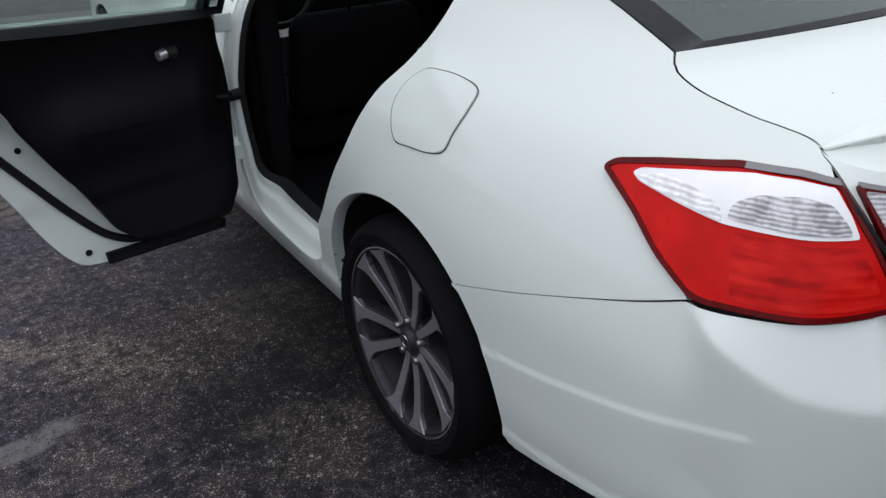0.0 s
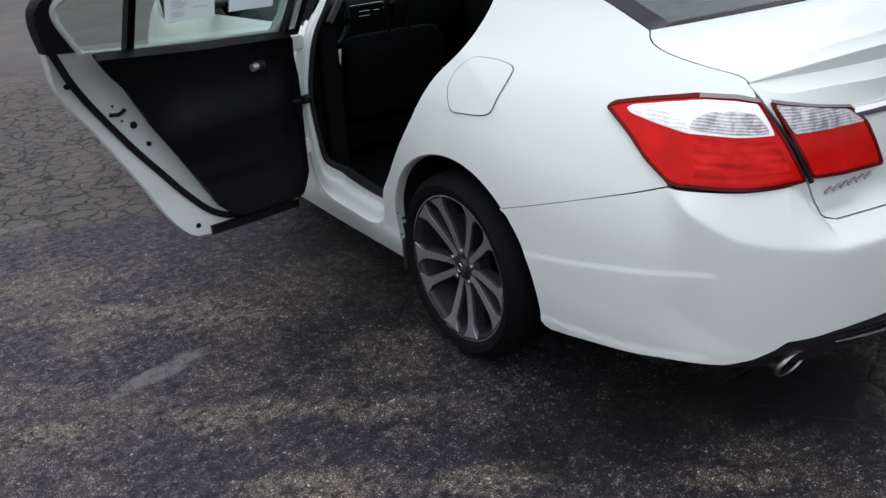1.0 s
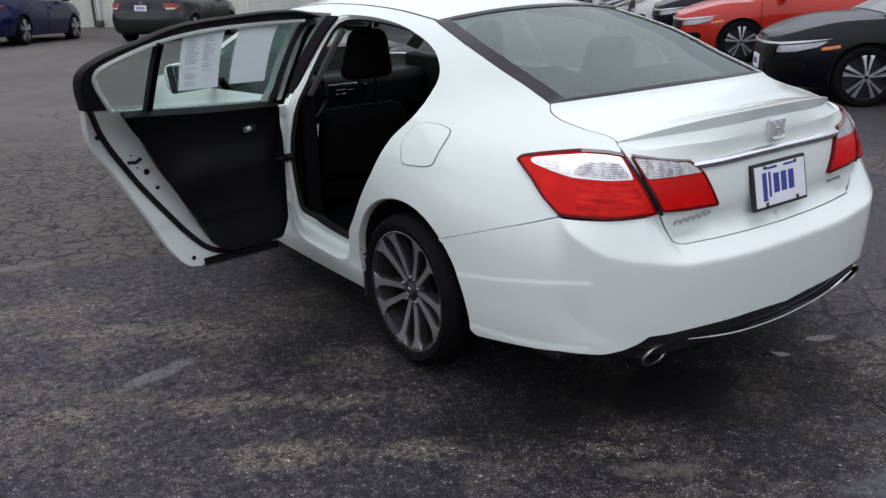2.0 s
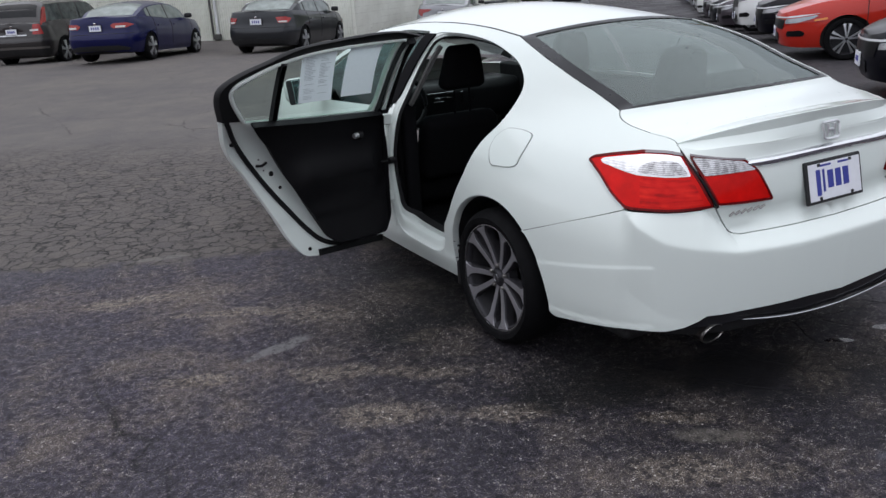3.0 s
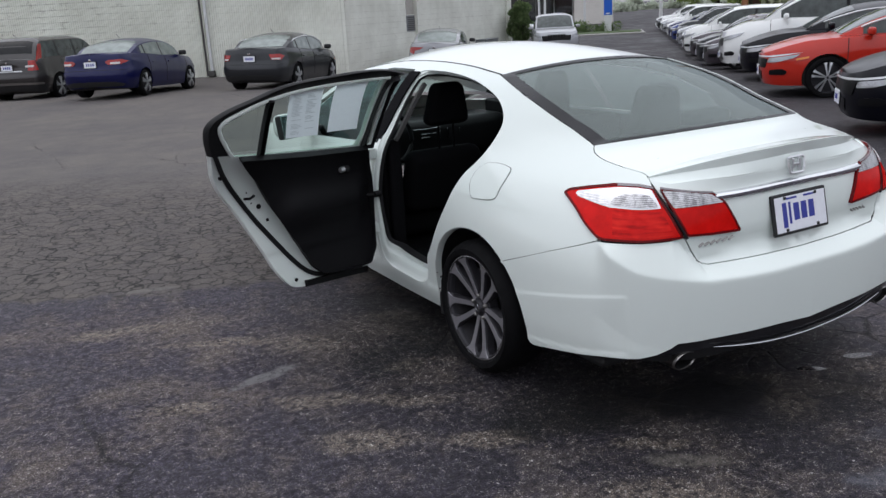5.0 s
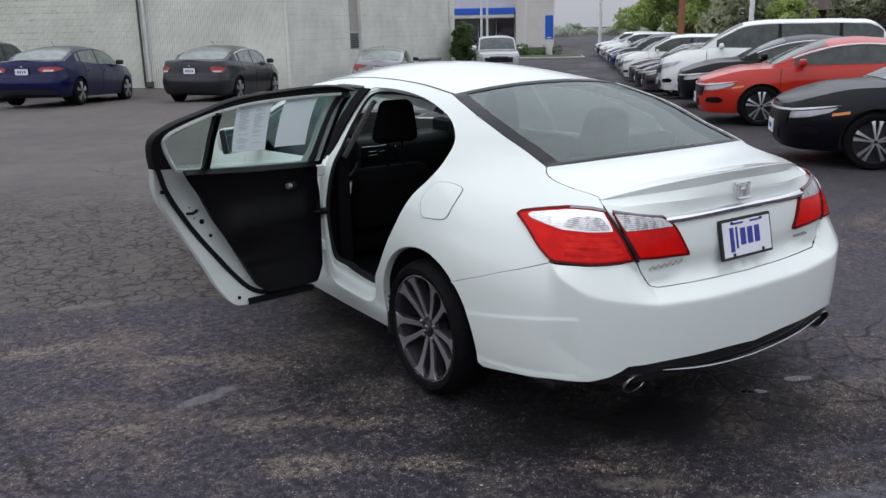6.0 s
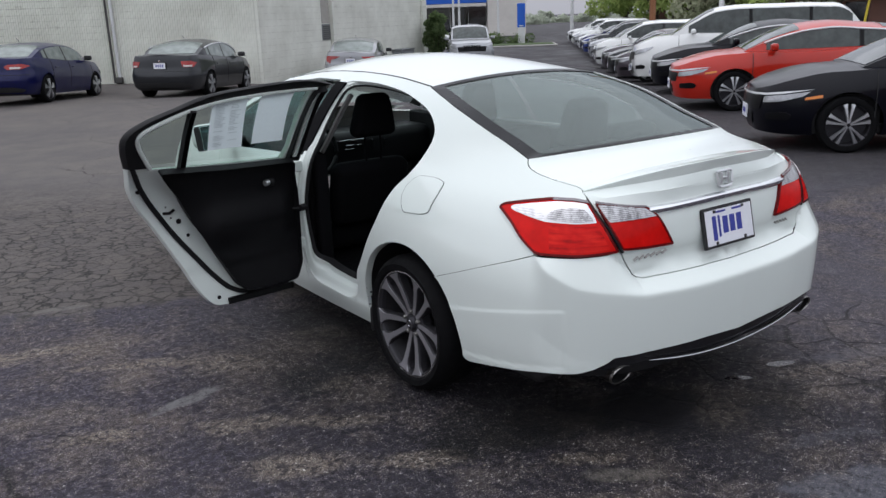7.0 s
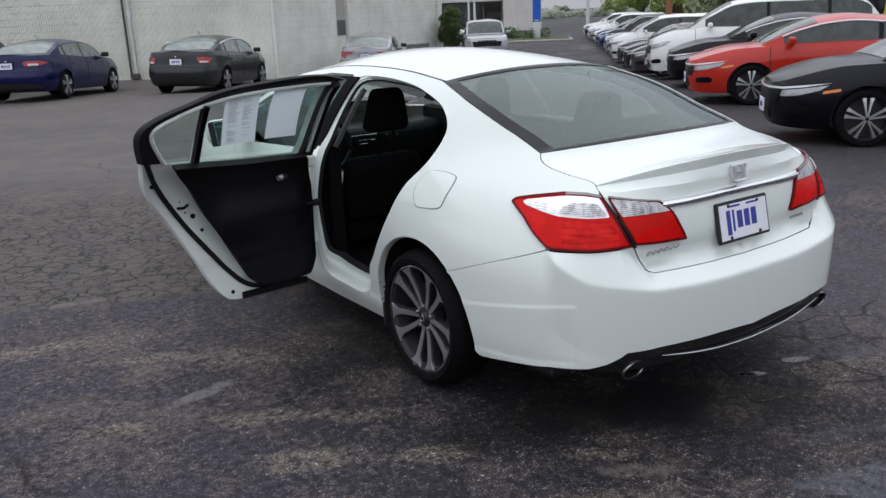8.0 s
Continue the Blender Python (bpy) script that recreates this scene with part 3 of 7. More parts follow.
    # the bluish tones paint wet sheen into the colour, beside scars and dust
    for args, tone, much in (((-1.79, 0.535, 0.21, 0.042, 20, 1.3), (0.155, 0.15, 0.152), 0.85), ((-1.98, 2.35, 0.22, 0.05, -8, 0.9), (0.22, 0.21, 0.20), 0.30), ((-0.68, -1.15, 0.15, 0.045, -32, 1.1), (0.17, 0.155, 0.130), 0.36),
                             ((-0.12, -1.70, 0.30, 0.10, -30, 1.3), (0.15, 0.155, 0.18), 0.38), ((0.10, -1.45, 0.25, 0.04, -25, 1.2), (0.12, 0.12, 0.14), 0.2),
                             ((1.05, -1.10, 0.30, 0.08, -20), (0.11, 0.105, 0.12), 0.35)):
        col = blend(nt, maths(nt, "MULTIPLY", maths(nt, "MULTIPLY", patch(*args), much), ragged), col, tone)
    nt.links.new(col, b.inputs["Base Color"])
    wet = ramp(nt, maths(nt, "ADD", maths(nt, "MULTIPLY", mid, 0.5), maths(nt, "MULTIPLY", big, 0.5)), (0.40, 0.52), (0.60, 0.88))
    wet = blend(nt, old, wet, 0.78)
    pool = maths(nt, "MAXIMUM", patch(0.60, -0.92, 0.075, 0.035, -20, 1.5, 0.15), patch(0.33, -0.90, 0.055, 0.022, -15, 1.4, 0.15))
    nt.links.new(blend(nt, pool, wet, 0.04), b.inputs["Roughness"])
    b.inputs["Specular IOR Level"].default_value = 0.22
    h = maths(nt, "SUBTRACT", maths(nt, "ADD", maths(nt, "MULTIPLY", fine, 0.7), maths(nt, "MULTIPLY", grit, 0.5)), maths(nt, "MULTIPLY", allcut, 2.0))
    h = maths(nt, "MULTIPLY", h, maths(nt, "SUBTRACT", 1.0, pool))
    relief(nt, b, h, 0.75, 0.007)
    return m


def dip(x, y):
    """How far the lot falls away towards the road."""
    x, y = np.asarray(x, float), np.asarray(y, float)
    t, u = np.clip((x + y - 21) / 12.0, 0, 1), np.clip((0.809 * x - 0.588 * y + 12) / 12.0, 0, 1)
    # a shallow gutter where the cars stand before the ribbed wall
    g, w = np.clip((0.588 * x + 0.809 * y - 16.0) / 6.7, 0, 1), np.clip((-1.0 - (0.809 * x - 0.588 * y)) / 5.0, 0, 1)
    return 0.45 * t * t * (3 - 2 * t) * u * u * (3 - 2 * u) + 0.09 * np.sin(math.pi * g) ** 2 * w * w * (3 - 2 * w)


def stand(x, y, turn=0.0):
    """A place on the ground, leaning with its fall."""
    e = 0.5
    n = Vector(((dip(x + e, y) - dip(x - e, y)) / (2 * e), (dip(x, y + e) - dip(x, y - e)) / (2 * e), 1.0)).normalized()
    return Matrix.Translation((x, y, -float(dip(x, y)))) @ Vector((0, 0, 1)).rotation_difference(n).to_matrix().to_4x4() @ pose(0, 0, 0, 0, 0, turn)


def ground():
    n = 240
    g = np.linspace(-1, 1, n)
    g = np.sign(g) * np.abs(g) ** 3 * 1500
    gx, gy = np.meshgrid(g, g, indexing="ij")
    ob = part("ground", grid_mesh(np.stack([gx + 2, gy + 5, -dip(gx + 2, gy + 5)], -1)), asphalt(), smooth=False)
    tagged(ob, "dark worn asphalt with pale patches, cracks, dampness and painted shade", "ground", kind="structure")


ground()


# ---- the white sedan: its skin as a plan line and how far the skin lies inside it ----
PLAN = [(0.0, 3.77), (-0.40, 3.73), (-0.70, 3.61), (-0.85, 3.36), (-0.905, 3.0), (-0.918, 2.5), (-0.918, 1.9), (-0.92, 1.2),
        (-0.921, 0.5), (-0.921, 0.0), (-0.912, -0.3), (-0.893, -0.55), (-0.852, -0.78), (-0.77, -0.945), (-0.62, -1.045), (-0.40, -1.09), (0.0, -1.105)]
HEIGHTS = (0.16, 0.26, 0.36, 0.48, 0.58, 0.66, 0.72, 0.80, 0.88, 0.96, 1.04, 1.12, 1.22, 1.32, 1.40)


DISC = plain("worn_disc", (0.075, 0.072, 0.072), 0.45, 0.8)
SOOTSTEEL = plain("sooty_steel", (0.085, 0.075, 0.072), 0.3, 0.9, vary=0.25)


class Skin:
    """The left half of a car body: a point for a way s along the plan (0 beside the rear axle, growing to the rear) and a height."""

    def __init__(self, plan, heights):
        p = np.array(plan, float)
        ln = np.r_[0, np.cumsum(np.hypot(*np.diff(p, axis=0).T))]
        self.fine = catmull(ln, p, np.linspace(0, ln[-1], 900))
        self.arc = np.r_[0, np.cumsum(np.hypot(*np.diff(self.fine, axis=0).T))]
        self.arc -= np.interp(0, -self.fine[:, 1], self.arc)
        tan = np.gradient(self.fine, axis=0)
        tan /= np.linalg.norm(tan, axis=1)[:, None]
        self.inn = np.stack([-tan[:, 1], tan[:, 0]], 1)
        if self.inn[450, 0] < 0:
            self.inn = -self.inn
        self.end, self.start = self.arc[-1], self.arc[0]
        self.heights, self.rows, self.shape = heights, [], None

    def station(self, s, *depths):
        self.rows.append((s, depths))

    def __call__(self, s, z):
        s, z = np.atleast_1d(np.asarray(s, float)), np.atleast_1d(np.asarray(z, float))
        a = np.array([r[0] for r in self.rows])
        cols = np.stack([catmull(self.heights, d, z) for _, d in self.rows], 0)
        sc = np.clip(s, a[0], a[-1])
        i = np.clip(np.searchsorted(a, sc, side="right") - 1, 0, len(a) - 2)
        u = (sc - a[i]) / (a[i + 1] - a[i])
        u = u * u * (3 - 2 * u) * 0.5 + u * 0.5
        k = np.arange(len(s))
        d = cols[i, k] * (1 - u) + cols[i + 1, k] * u
        if self.shape:
            d = self.shape(s, z, d)
        x, y = np.interp(s, self.arc, self.fine[:, 0]), np.interp(s, self.arc, self.fine[:, 1])
        # past the middle the plan goes straight on
        over = np.maximum(s - self.end, 0)
        nx, ny = np.interp(s, self.arc, self.inn[:, 0]), np.interp(s, self.arc, self.inn[:, 1])
        n = np.hypot(nx, ny)
        return np.stack([x + over + d * nx / n, y + d * ny / n, z], -1)


skin = Skin(PLAN, HEIGHTS)
FRONT = (.075, .040, .020, .010, .010, .030, .060, .11, .19, .30, .42, .5, .55, .6, .65)
SIDE = (.085, .045, .030, .018, .008, .002, .0, .012, .030, .062, .118, .172, .245, .335, .44)
skin.station(-4.4, *FRONT)
skin.station(-3.3, .075, .040, .020, .010, .004, .012, .030, .055, .10, .19, .30, .38, .42, .47, .52)
skin.station(-2.4, .085, .045, .030, .018, .008, .002, .004, .020, .045, .085, .150, .20, .26, .34, .44)
skin.station(-1.9, *SIDE)
skin.station(-0.9, *SIDE)
skin.station(-0.45, .085, .045, .030, .016, .004, .0, .0, .012, .034, .070, .130, .185, .258, .345, .44)
skin.station(0.0, .085, .040, .020, .008, .0, .0, .004, .018, .045, .092, .158, .212, .28, .36, .45)
skin.station(0.40, .075, .035, .015, .006, .002, .003, .012, .036, .070, .122, .20, .28, .35, .43, .52)
skin.station(0.70, .075, .035, .015, .006, .004, .008, .020, .046, .084, .142, .23, .33, .41, .48, .55)
skin.station(0.95, .085, .045, .018, .006, .004, .014, .034, .058, .092, .145, .25, .35, .42, .50, .55)
skin.station(1.20, .100, .060, .025, .008, .0, .024, .085, .092, .110, .145, .20, .34, .42, .50, .55)
skin.station(1.45, .110, .070, .030, .008, .0, .024, .100, .100, .110, .130, .155, .34, .42, .50, .55)
skin.station(2.1, .110, .070, .030, .008, .0, .024, .100, .104, .112, .126, .148, .34, .42, .50, .55)
S_END = skin.end


def ease(v):
    v = np.clip(v, 0, 1)
    return v * v * (3 - 2 * v)


def bumper_form(s, z, d):
    """The ledge of the rear bumper, and the shallow pocket in its flank."""
    rd = np.interp(s, (0.78, 0.82, 0.86, 0.92, 0.96, 1.05, 1.14, 1.21, 1.40, 1.60), (0.788, 0.762, 0.738, 0.708, 0.691, 0.673, 0.661, 0.652, 0.641, 0.634))
    hi = np.interp(s, (1.10, 1.24), (0.801, 0.6985))
    dh = np.interp(s, (0.78, 0.95, 1.10, 1.24, 1.5), (0.045, 0.056, 0.075, 0.092, 0.100))
    up = 0.004 + (dh - 0.004) * np.clip((z - rd) / np.maximum(hi - rd, 0.01), 0, 1)
    e = 0.007
    soft = 0.5 * ((z - rd) + np.sqrt((z - rd) ** 2 + e * e)) - 0.5 * e * 0.2
    slope = (dh - 0.004) / np.maximum(hi - rd, 0.01)
    lowd = 0.004 + 0.012 * np.clip((rd - z) / 0.28, 0, 1) ** 2 + 0.30 * np.maximum(0.385 - z, 0) ** 1.4
    form = np.where(z < hi, np.minimum(lowd * (z < rd) + 0.004 * (z >= rd) + slope * np.maximum(soft, 0), dh + 0.002), d)
    w = ease((s - 0.76) / 0.09) * (z < hi + 0.001)
    d = d * (1 - w) + form * w
    # the lid's lower edge stands as deep as the ledge below it
    lower = np.maximum(d, (dh - 0.002) * ease((s - 1.10) / 0.12))
    d = np.where((z >= hi) & (z < 0.75), d + (lower - d) * ease((0.75 - z) / 0.04), d)
    line = np.interp(s, (0.30, 0.52, 0.73, 0.90), (0.495, 0.533, 0.576, 0.604))
    foot = np.interp(s, (0.38, 0.60, 0.93), (0.285, 0.305, 0.352))
    lean = np.clip((line - z) / (line - foot), 0, 1)
    return d - (0.0040 - 0.0085 * lean) * ease((line - z) / 0.018) * ease((0.930 - s) / 0.026) * ease((z - foot) / 0.022)


skin.shape = bumper_form

ARCH_Y, ARCH_Z, ARCH_R = -0.012, 0.312, 0.388
AXLE_F = 2.776


def arch(a0, a1, n=26, centre=ARCH_Y, r=ARCH_R):
    """Points of a wheel arch in (s, z), by the angle from the rear."""
    return [(centre + r * math.cos(radians(a)), ARCH_Z + r * math.sin(radians(a))) for a in np.linspace(a0, a1, n)]


LID_CUT = curve([(0.535, 1.097), (0.556, 1.076), (0.613, 1.056), (0.816, 1.031), (0.913, 1.018), (1.010, 0.996), (1.040, 0.972), (1.097, 0.909), (1.159, 0.803), (1.225, 0.708)], 46)
GLASS_EDGE = curve([(0.535, 1.097), (0.30, 1.171), (0.02, 1.265), (-0.28, 1.345)], 24)
DITCH = curve([(-0.28, 1.345), (-0.6, 1.374), (-1.0, 1.388), (-1.4, 1.378), (-1.75, 1.335)], 30)
DOOR_OUT = [(-1.035, 0.42), (-1.02, 0.335), (-0.95, 0.295), (-0.75, 0.285), (-0.60, 0.287), (-0.50, 0.335), (-0.455, 0.46), (-0.377, 0.558), (-0.305, 0.657), (-0.237, 0.75),
            (-0.189, 0.837), (-0.14, 0.92), (-0.087, 0.984), (-0.054, 1.06), (-0.040, 1.125), (-0.055, 1.168), (-0.10, 1.208), (-0.17, 1.245), (-0.271, 1.277),
            (-0.426, 1.311), (-0.58, 1.331), (-0.764, 1.344), (-0.95, 1.346), (-1.02, 1.342), (-1.072, 1.318), (-1.070, 1.22), (-1.058, 1.10), (-1.041, 0.97), (-1.035, 0.85), (-1.035, 0.6)]
DOOR_IN = [(-0.995, 0.47), (-0.965, 0.415), (-0.87, 0.385), (-0.70, 0.37), (-0.60, 0.372), (-0.565, 0.395), (-0.50, 0.47), (-0.42, 0.56), (-0.345, 0.66), (-0.275, 0.755),
           (-0.225, 0.84), (-0.175, 0.925), (-0.12, 0.985), (-0.09, 1.06), (-0.08, 1.122), (-0.095, 1.152), (-0.13, 1.185), (-0.19, 1.218), (-0.28, 1.25),
           (-0.43, 1.284), (-0.58, 1.304), (-0.76, 1.316), (-0.95, 1.322), (-1.00, 1.317), (-1.040, 1.290), (-1.040, 1.20), (-1.030, 1.09), (-1.016, 0.97), (-1.009, 0.85), (-1.006, 0.6)]


def spun(points, n):
    """A closed curve whose points answer to the given ones, n to each."""
    p = np.array(points)
    k = len(p)
    q = np.vstack([p[-3:], p, p[:4]])
    t = np.arange(-3, k + 4)
    return catmull(t, q, np.arange(0, k, 1 / n))


def lifted(surface, depth):
    """The same surface, moved into the car."""
    # the pillar in front of the opening is shallower than the sill
    return lambda s, z: surface(s, z) + (depth * (0.40 + 0.60 * ease((np.asarray(s) + 1.0) / 0.09)))[:, None] * np.array([1.0, 0, 0])


def strip_between(surfaces, outlines):
    """A closed band through outlines on several surfaces."""
    return grid_mesh([sf(o[:, 0], o[:, 1]) for sf, o in zip(surfaces, outlines)], close_v=True)


def twin(mesh):
    """A mesh (verts, faces, normals) and its mirror image across the car in one."""
    v, f, n = mesh
    m = np.array([-1.0, 1, 1])
    k = len(v)
    return np.vstack([v, v * m]), list(f) + [tuple(i + k for i in g[::-1]) for g in f], np.vstack([n, n * m])


def cross_sheet(edge, bow, crown, n=40, tail=1.0):
    """A sheet that spans the car between an edge line and its mirror image. bow: shift of the middle along y; crown: rise of the middle."""
    e = np.asarray(edge)
    u = np.linspace(-1, 1, n)
    k = len(e)
    bow, crown = np.broadcast_to(bow, k), np.broadcast_to(crown, k)
    w = 1 - np.abs(u) ** 2.2
    pts = np.empty((k, n, 3))
    pts[..., 0] = -u[None] * -np.abs(e[:, :1]) * 1.0
    pts[..., 1] = e[:, 1:2] + bow[:, None] * w
    pts[..., 2] = e[:, 2:3] + crown[:, None] * w
    return pts


def make_wheel(parent, x, y, side, r=0.317, rim=0.248, label="black tyre on a dark grey ten-spoke alloy wheel"):
    """A tyre with its alloy wheel; side -1: the car's left."""
    hub = new("wheel")
    hub.parent = parent
    hub.matrix_local = pose(x, y, r) @ Matrix.Diagonal((-side, 1, 1, 1))
    tagged(hub, label)
    # local x points outwards from the car, mirrored for the right side
    prof = [(rim - 0.012, -0.20), (rim + 0.02, -0.215), (r - 0.035, -0.222), (r - 0.010, -0.205), (r, -0.17), (r, -0.045), (r - 0.010, -0.012),
            (r - 0.030, 0.006), (rim + 0.035, 0.012), (rim + 0.012, 0.008), (rim + 0.002, -0.004), (rim - 0.012, -0.012)]
    v, f = lathe(prof, 64)
    v = v * np.array([-1, 1, 1])
    part("tyre", (v, [g[::-1] for g in f]), RUBBER, hub)
    v, f = lathe([(rim + 0.004, -0.008), (rim + 0.001, -0.001), (rim - 0.003, -0.0008)], 64)
    rim_ob = part("rim", (v * np.array([-1, 1, 1]), f), RIMLIP, hub, "machined silver rim lip")
    v, f = lathe([(rim - 0.003, -0.0008), (rim - 0.008, -0.012), (rim - 0.022, -0.05), (rim - 0.035, -0.12), (rim - 0.03, -0.2)], 64)
    part("rim_barrel", (v * np.array([-1, 1, 1]), f), BARREL, rim_ob, "dull grey rim barrel")
    v, f = lathe([(rim - 0.009, -0.008), (rim - 0.013, -0.010), (rim - 0.017, -0.018), (rim - 0.018, -0.035)], 64)
    part("rim_band", (v * np.array([-1, 1, 1]), f), RIMDARK, rim_ob, "grey band that joins the spokes")
    v, f = lathe([(0.001, -0.125), (0.15, -0.125), (0.152, -0.13), (0.152, -0.145)], 40)
    part("brake_disc", (v * np.array([-1, 1, 1]), f), DISC, hub)
    part("brake_caliper", box_bm(0.10, 0.02, 0.05, 0.16, 0.15, 0.14, 0.015), TRIM, hub)
    v, f = lathe([(0.001, -0.2), (rim - 0.03, -0.2)], 32)
    part("inner_cover", (v * np.array([-1, 1, 1]), f), TRIM, hub)
    for k in range(5):
        for j in (-1, 1):
            a0, a1 = radians(52.5 + 72 * k + j * 16), radians(52.5 + 72 * k + j * 13.5)
            rows = []
            for u in np.linspace(0, 1, 14):
                rr = 0.045 + u * (rim - 0.054)
                aa = a0 + (a1 - a0) * u**0.8
                w = 0.0115 + 0.006 * u + 0.028 * (max(0, u - 0.78) / 0.22) ** 1.7
                dep = 0.034 - 0.030 * u**1.6
                cx = np.array([0, math.cos(aa), math.sin(aa)])
                tx = np.array([0, -math.sin(aa), math.cos(aa)])
                sec = []
                for q, h in ((-0.62, -0.052), (-1.0, -0.012), (-0.80, -0.001), (0.80, 0.0), (1.0, -0.012), (0.62, -0.052)):
                    sec.append(rr * cx + q * w * tx + np.array([-dep + h, 0, 0]))
                rows.append(sec)
            v, f = grid_mesh(np.array(rows))
            spoke = part("spoke", (v * np.array([-1, 1, 1]), f), RIMSIDE, hub, smooth=False)
            top = np.array(rows)[:, 2:4]
            mid, half = top.mean(1), (top[:, 1] - top[:, 0]) / 2
            plate_rows = [[m_ - 1.12 * h_ + np.array([-0.002, 0, 0]), m_ - 1.04 * h_ + np.array([0.0012, 0, 0]), m_ + 1.04 * h_ + np.array([0.0012, 0, 0]), m_ + 1.12 * h_ + np.array([-0.002, 0, 0])] for m_, h_ in zip(mid, half)]
            v, f = grid_mesh(np.array(plate_rows))
            part("spoke_face", (v * np.array([-1, 1, 1]), f), RIMMETAL, spoke, "machined grey spoke face", smooth=False)
    v, f = lathe([(0.001, -0.018), (0.026, -0.019), (0.031, -0.024), (0.034, -0.034), (0.062, -0.038), (0.074, -0.046), (0.076, -0.09)], 40)
    part("hub_cap", (v * np.array([-1, 1, 1]), f), RIMDARK, hub, "dark centre cap with a small metal emblem")
    for k in range(5):
        a = radians(16.5 + 72 * k)
        v, f = lathe([(0.001, -0.022), (0.007, -0.022), (0.010, -0.026), (0.0105, -0.045)], 10)
        v = v * np.array([-1, 1, 1]) + np.array([0, 0.055 * math.cos(a), 0.055 * math.sin(a)])
        part("lug_nut", (v, f), STEEL, hub)
    ring_pts = [(0.019, 0.015 * math.cos(a), 0.015 * math.sin(a)) for a in np.linspace(0, math.tau, 16, endpoint=False)]
    part("emblem", tube_bm(ring_pts, 0.0022, 6, True), CHROME, hub)
    return hub


def white_sedan():
    car = thing("white_sedan", "pearl white four-door sedan with an open rear door on wet asphalt", "car")
    # body side with the door opening
    side = [(0.232, 0.602)]
    side += [(0.522, 0.704), (0.775, 0.790), (0.755, 0.805), (0.700, 0.842), (0.633, 0.887), (0.580, 0.918), (0.548, 0.935), (0.565, 0.948), (0.633, 0.963), (0.700, 0.974), (0.787, 0.984), (0.900, 0.985), (1.018, 0.980)]
    side += [tuple(p) for p in LID_CUT[:28][::-1] if p[1] > 0.99]
    side += [tuple(p) for p in GLASS_EDGE[1:]] + [tuple(p) for p in DITCH[1:]]
    side += [(-2.10, 1.20), (-2.45, 1.03), (-2.40, 1.015), (-2.07, 1.174), (-1.73, 1.310), (-1.4, 1.348), (-1.14, 1.347), (-1.104, 1.325), (-1.100, 1.22), (-1.088, 1.10), (-1.072, 0.97), (-1.066, 0.9), (-1.064, 0.31), (-1.6, 0.30), (-2.2, 0.30), (-2.36, 0.28), (-2.36, 0.19),
             (-1.6, 0.175), (-0.9, 0.172), (-0.46, 0.18)]
    side += arch(200, 47)
    side = poly(side, 0.03)
    outer = spun(DOOR_OUT, 5)
    inner = spun(DOOR_IN, 5)
    sheet("body_side", side, skin, WHITE, car, step=0.028, holes=[outer], flange=0.02)
    steps = ((0.0, 0.0), (0.008, 0.02), (0.014, 0.06), (0.024, 0.25), (0.034, 0.45), (0.042, 0.55), (0.058, 0.60), (0.066, 0.66), (0.070, 0.80), (0.068, 0.90), (0.074, 0.96), (0.085, 1.0))
    v, f = strip_between([lifted(skin, d) for d, _ in steps], [outer * (1 - q) + inner * q for _, q in steps])
    part("door_jamb", (v, f), WHITE, car, "white painted door jamb and sill")
    v, f = strip_between([lifted(skin, 0.08), lifted(skin, 0.066), lifted(skin, 0.075), lifted(skin, 0.11)], [inner * 1.0, inner, inner + (inner.mean(0) - inner) * 0.012, inner + (inner.mean(0) - inner) * 0.018])
    part("door_seal", (v, f), SEAL, car, "black rubber door seal")
    # wheel arch liners and flanges
    for name, m in (("arch_liner", 1), ("arch_liner", -1)):
        for cy in (ARCH_Y, -AXLE_F):
            pts = []
            for dep in (0.004, 0.05, 0.30, 0.45):
                a = np.array(arch(-7, 199, 44, cy, ARCH_R - (0.0 if dep < 0.1 else 0.004)))
                p = skin(a[:, 0], a[:, 1])
                p[:, 0] += dep
                p[:, 0] *= m
                pts.append(p)
            part(name, grid_mesh(pts), TRIM, car)
            back = pts[-1]
            part("arch_back", (np.vstack([back, back.mean(0)]), [(i, i + 1, len(back)) for i in range(len(back) - 1)]), TRIM, car)
    lip = np.array(arch(-6, 198, 56))
    rows = []
    for dep, dr in ((0.0, 0.0), (0.004, -0.005), (0.018, -0.009), (0.035, -0.010)):
        c = np.array([ARCH_Y, ARCH_Z])
        q = c + (lip - c) * (1 + dr / ARCH_R)
        p = skin(lip[:, 0], lip[:, 1])
        p[:, 0] += dep
        p[:, 2] = q[:, 1]
        rows.append(p)
    part("arch_lip", grid_mesh(rows), WHITE, car)
    lining = poly([tuple(p) for p in GLASS_EDGE[1:]] + [tuple(p) for p in DITCH[1:]] + [(-2.10, 1.20), (-2.45, 1.03), (-2.40, 1.015), (-2.07, 1.174), (-1.73, 1.310), (-1.4, 1.348), (-1.10, 1.335), (-0.9, 1.335), (-0.58, 1.322), (-0.27, 1.27), (-0.10, 1.20), (-0.05, 1.125), (-0.09, 0.98), (0.3, 0.98), (0.535, 1.09)], 0.06)
    sheet("inner_trim", lining, lambda a, z: skin(a, z) + np.array([0.03, 0, 0]), LINER, car, step=0.1, flange=0.0)
    # right side
    right = mirrored(skin)
    rq = [(0.232, 0.602), (0.522, 0.704), (0.775, 0.790), (0.633, 0.887), (0.548, 0.935), (0.633, 0.963), (0.787, 0.984), (1.018, 0.980)]
    rq += [tuple(p) for p in LID_CUT[:28][::-1] if p[1] > 0.99] + [tuple(p) for p in GLASS_EDGE[1:]] + [tuple(p) for p in DITCH[1:]]
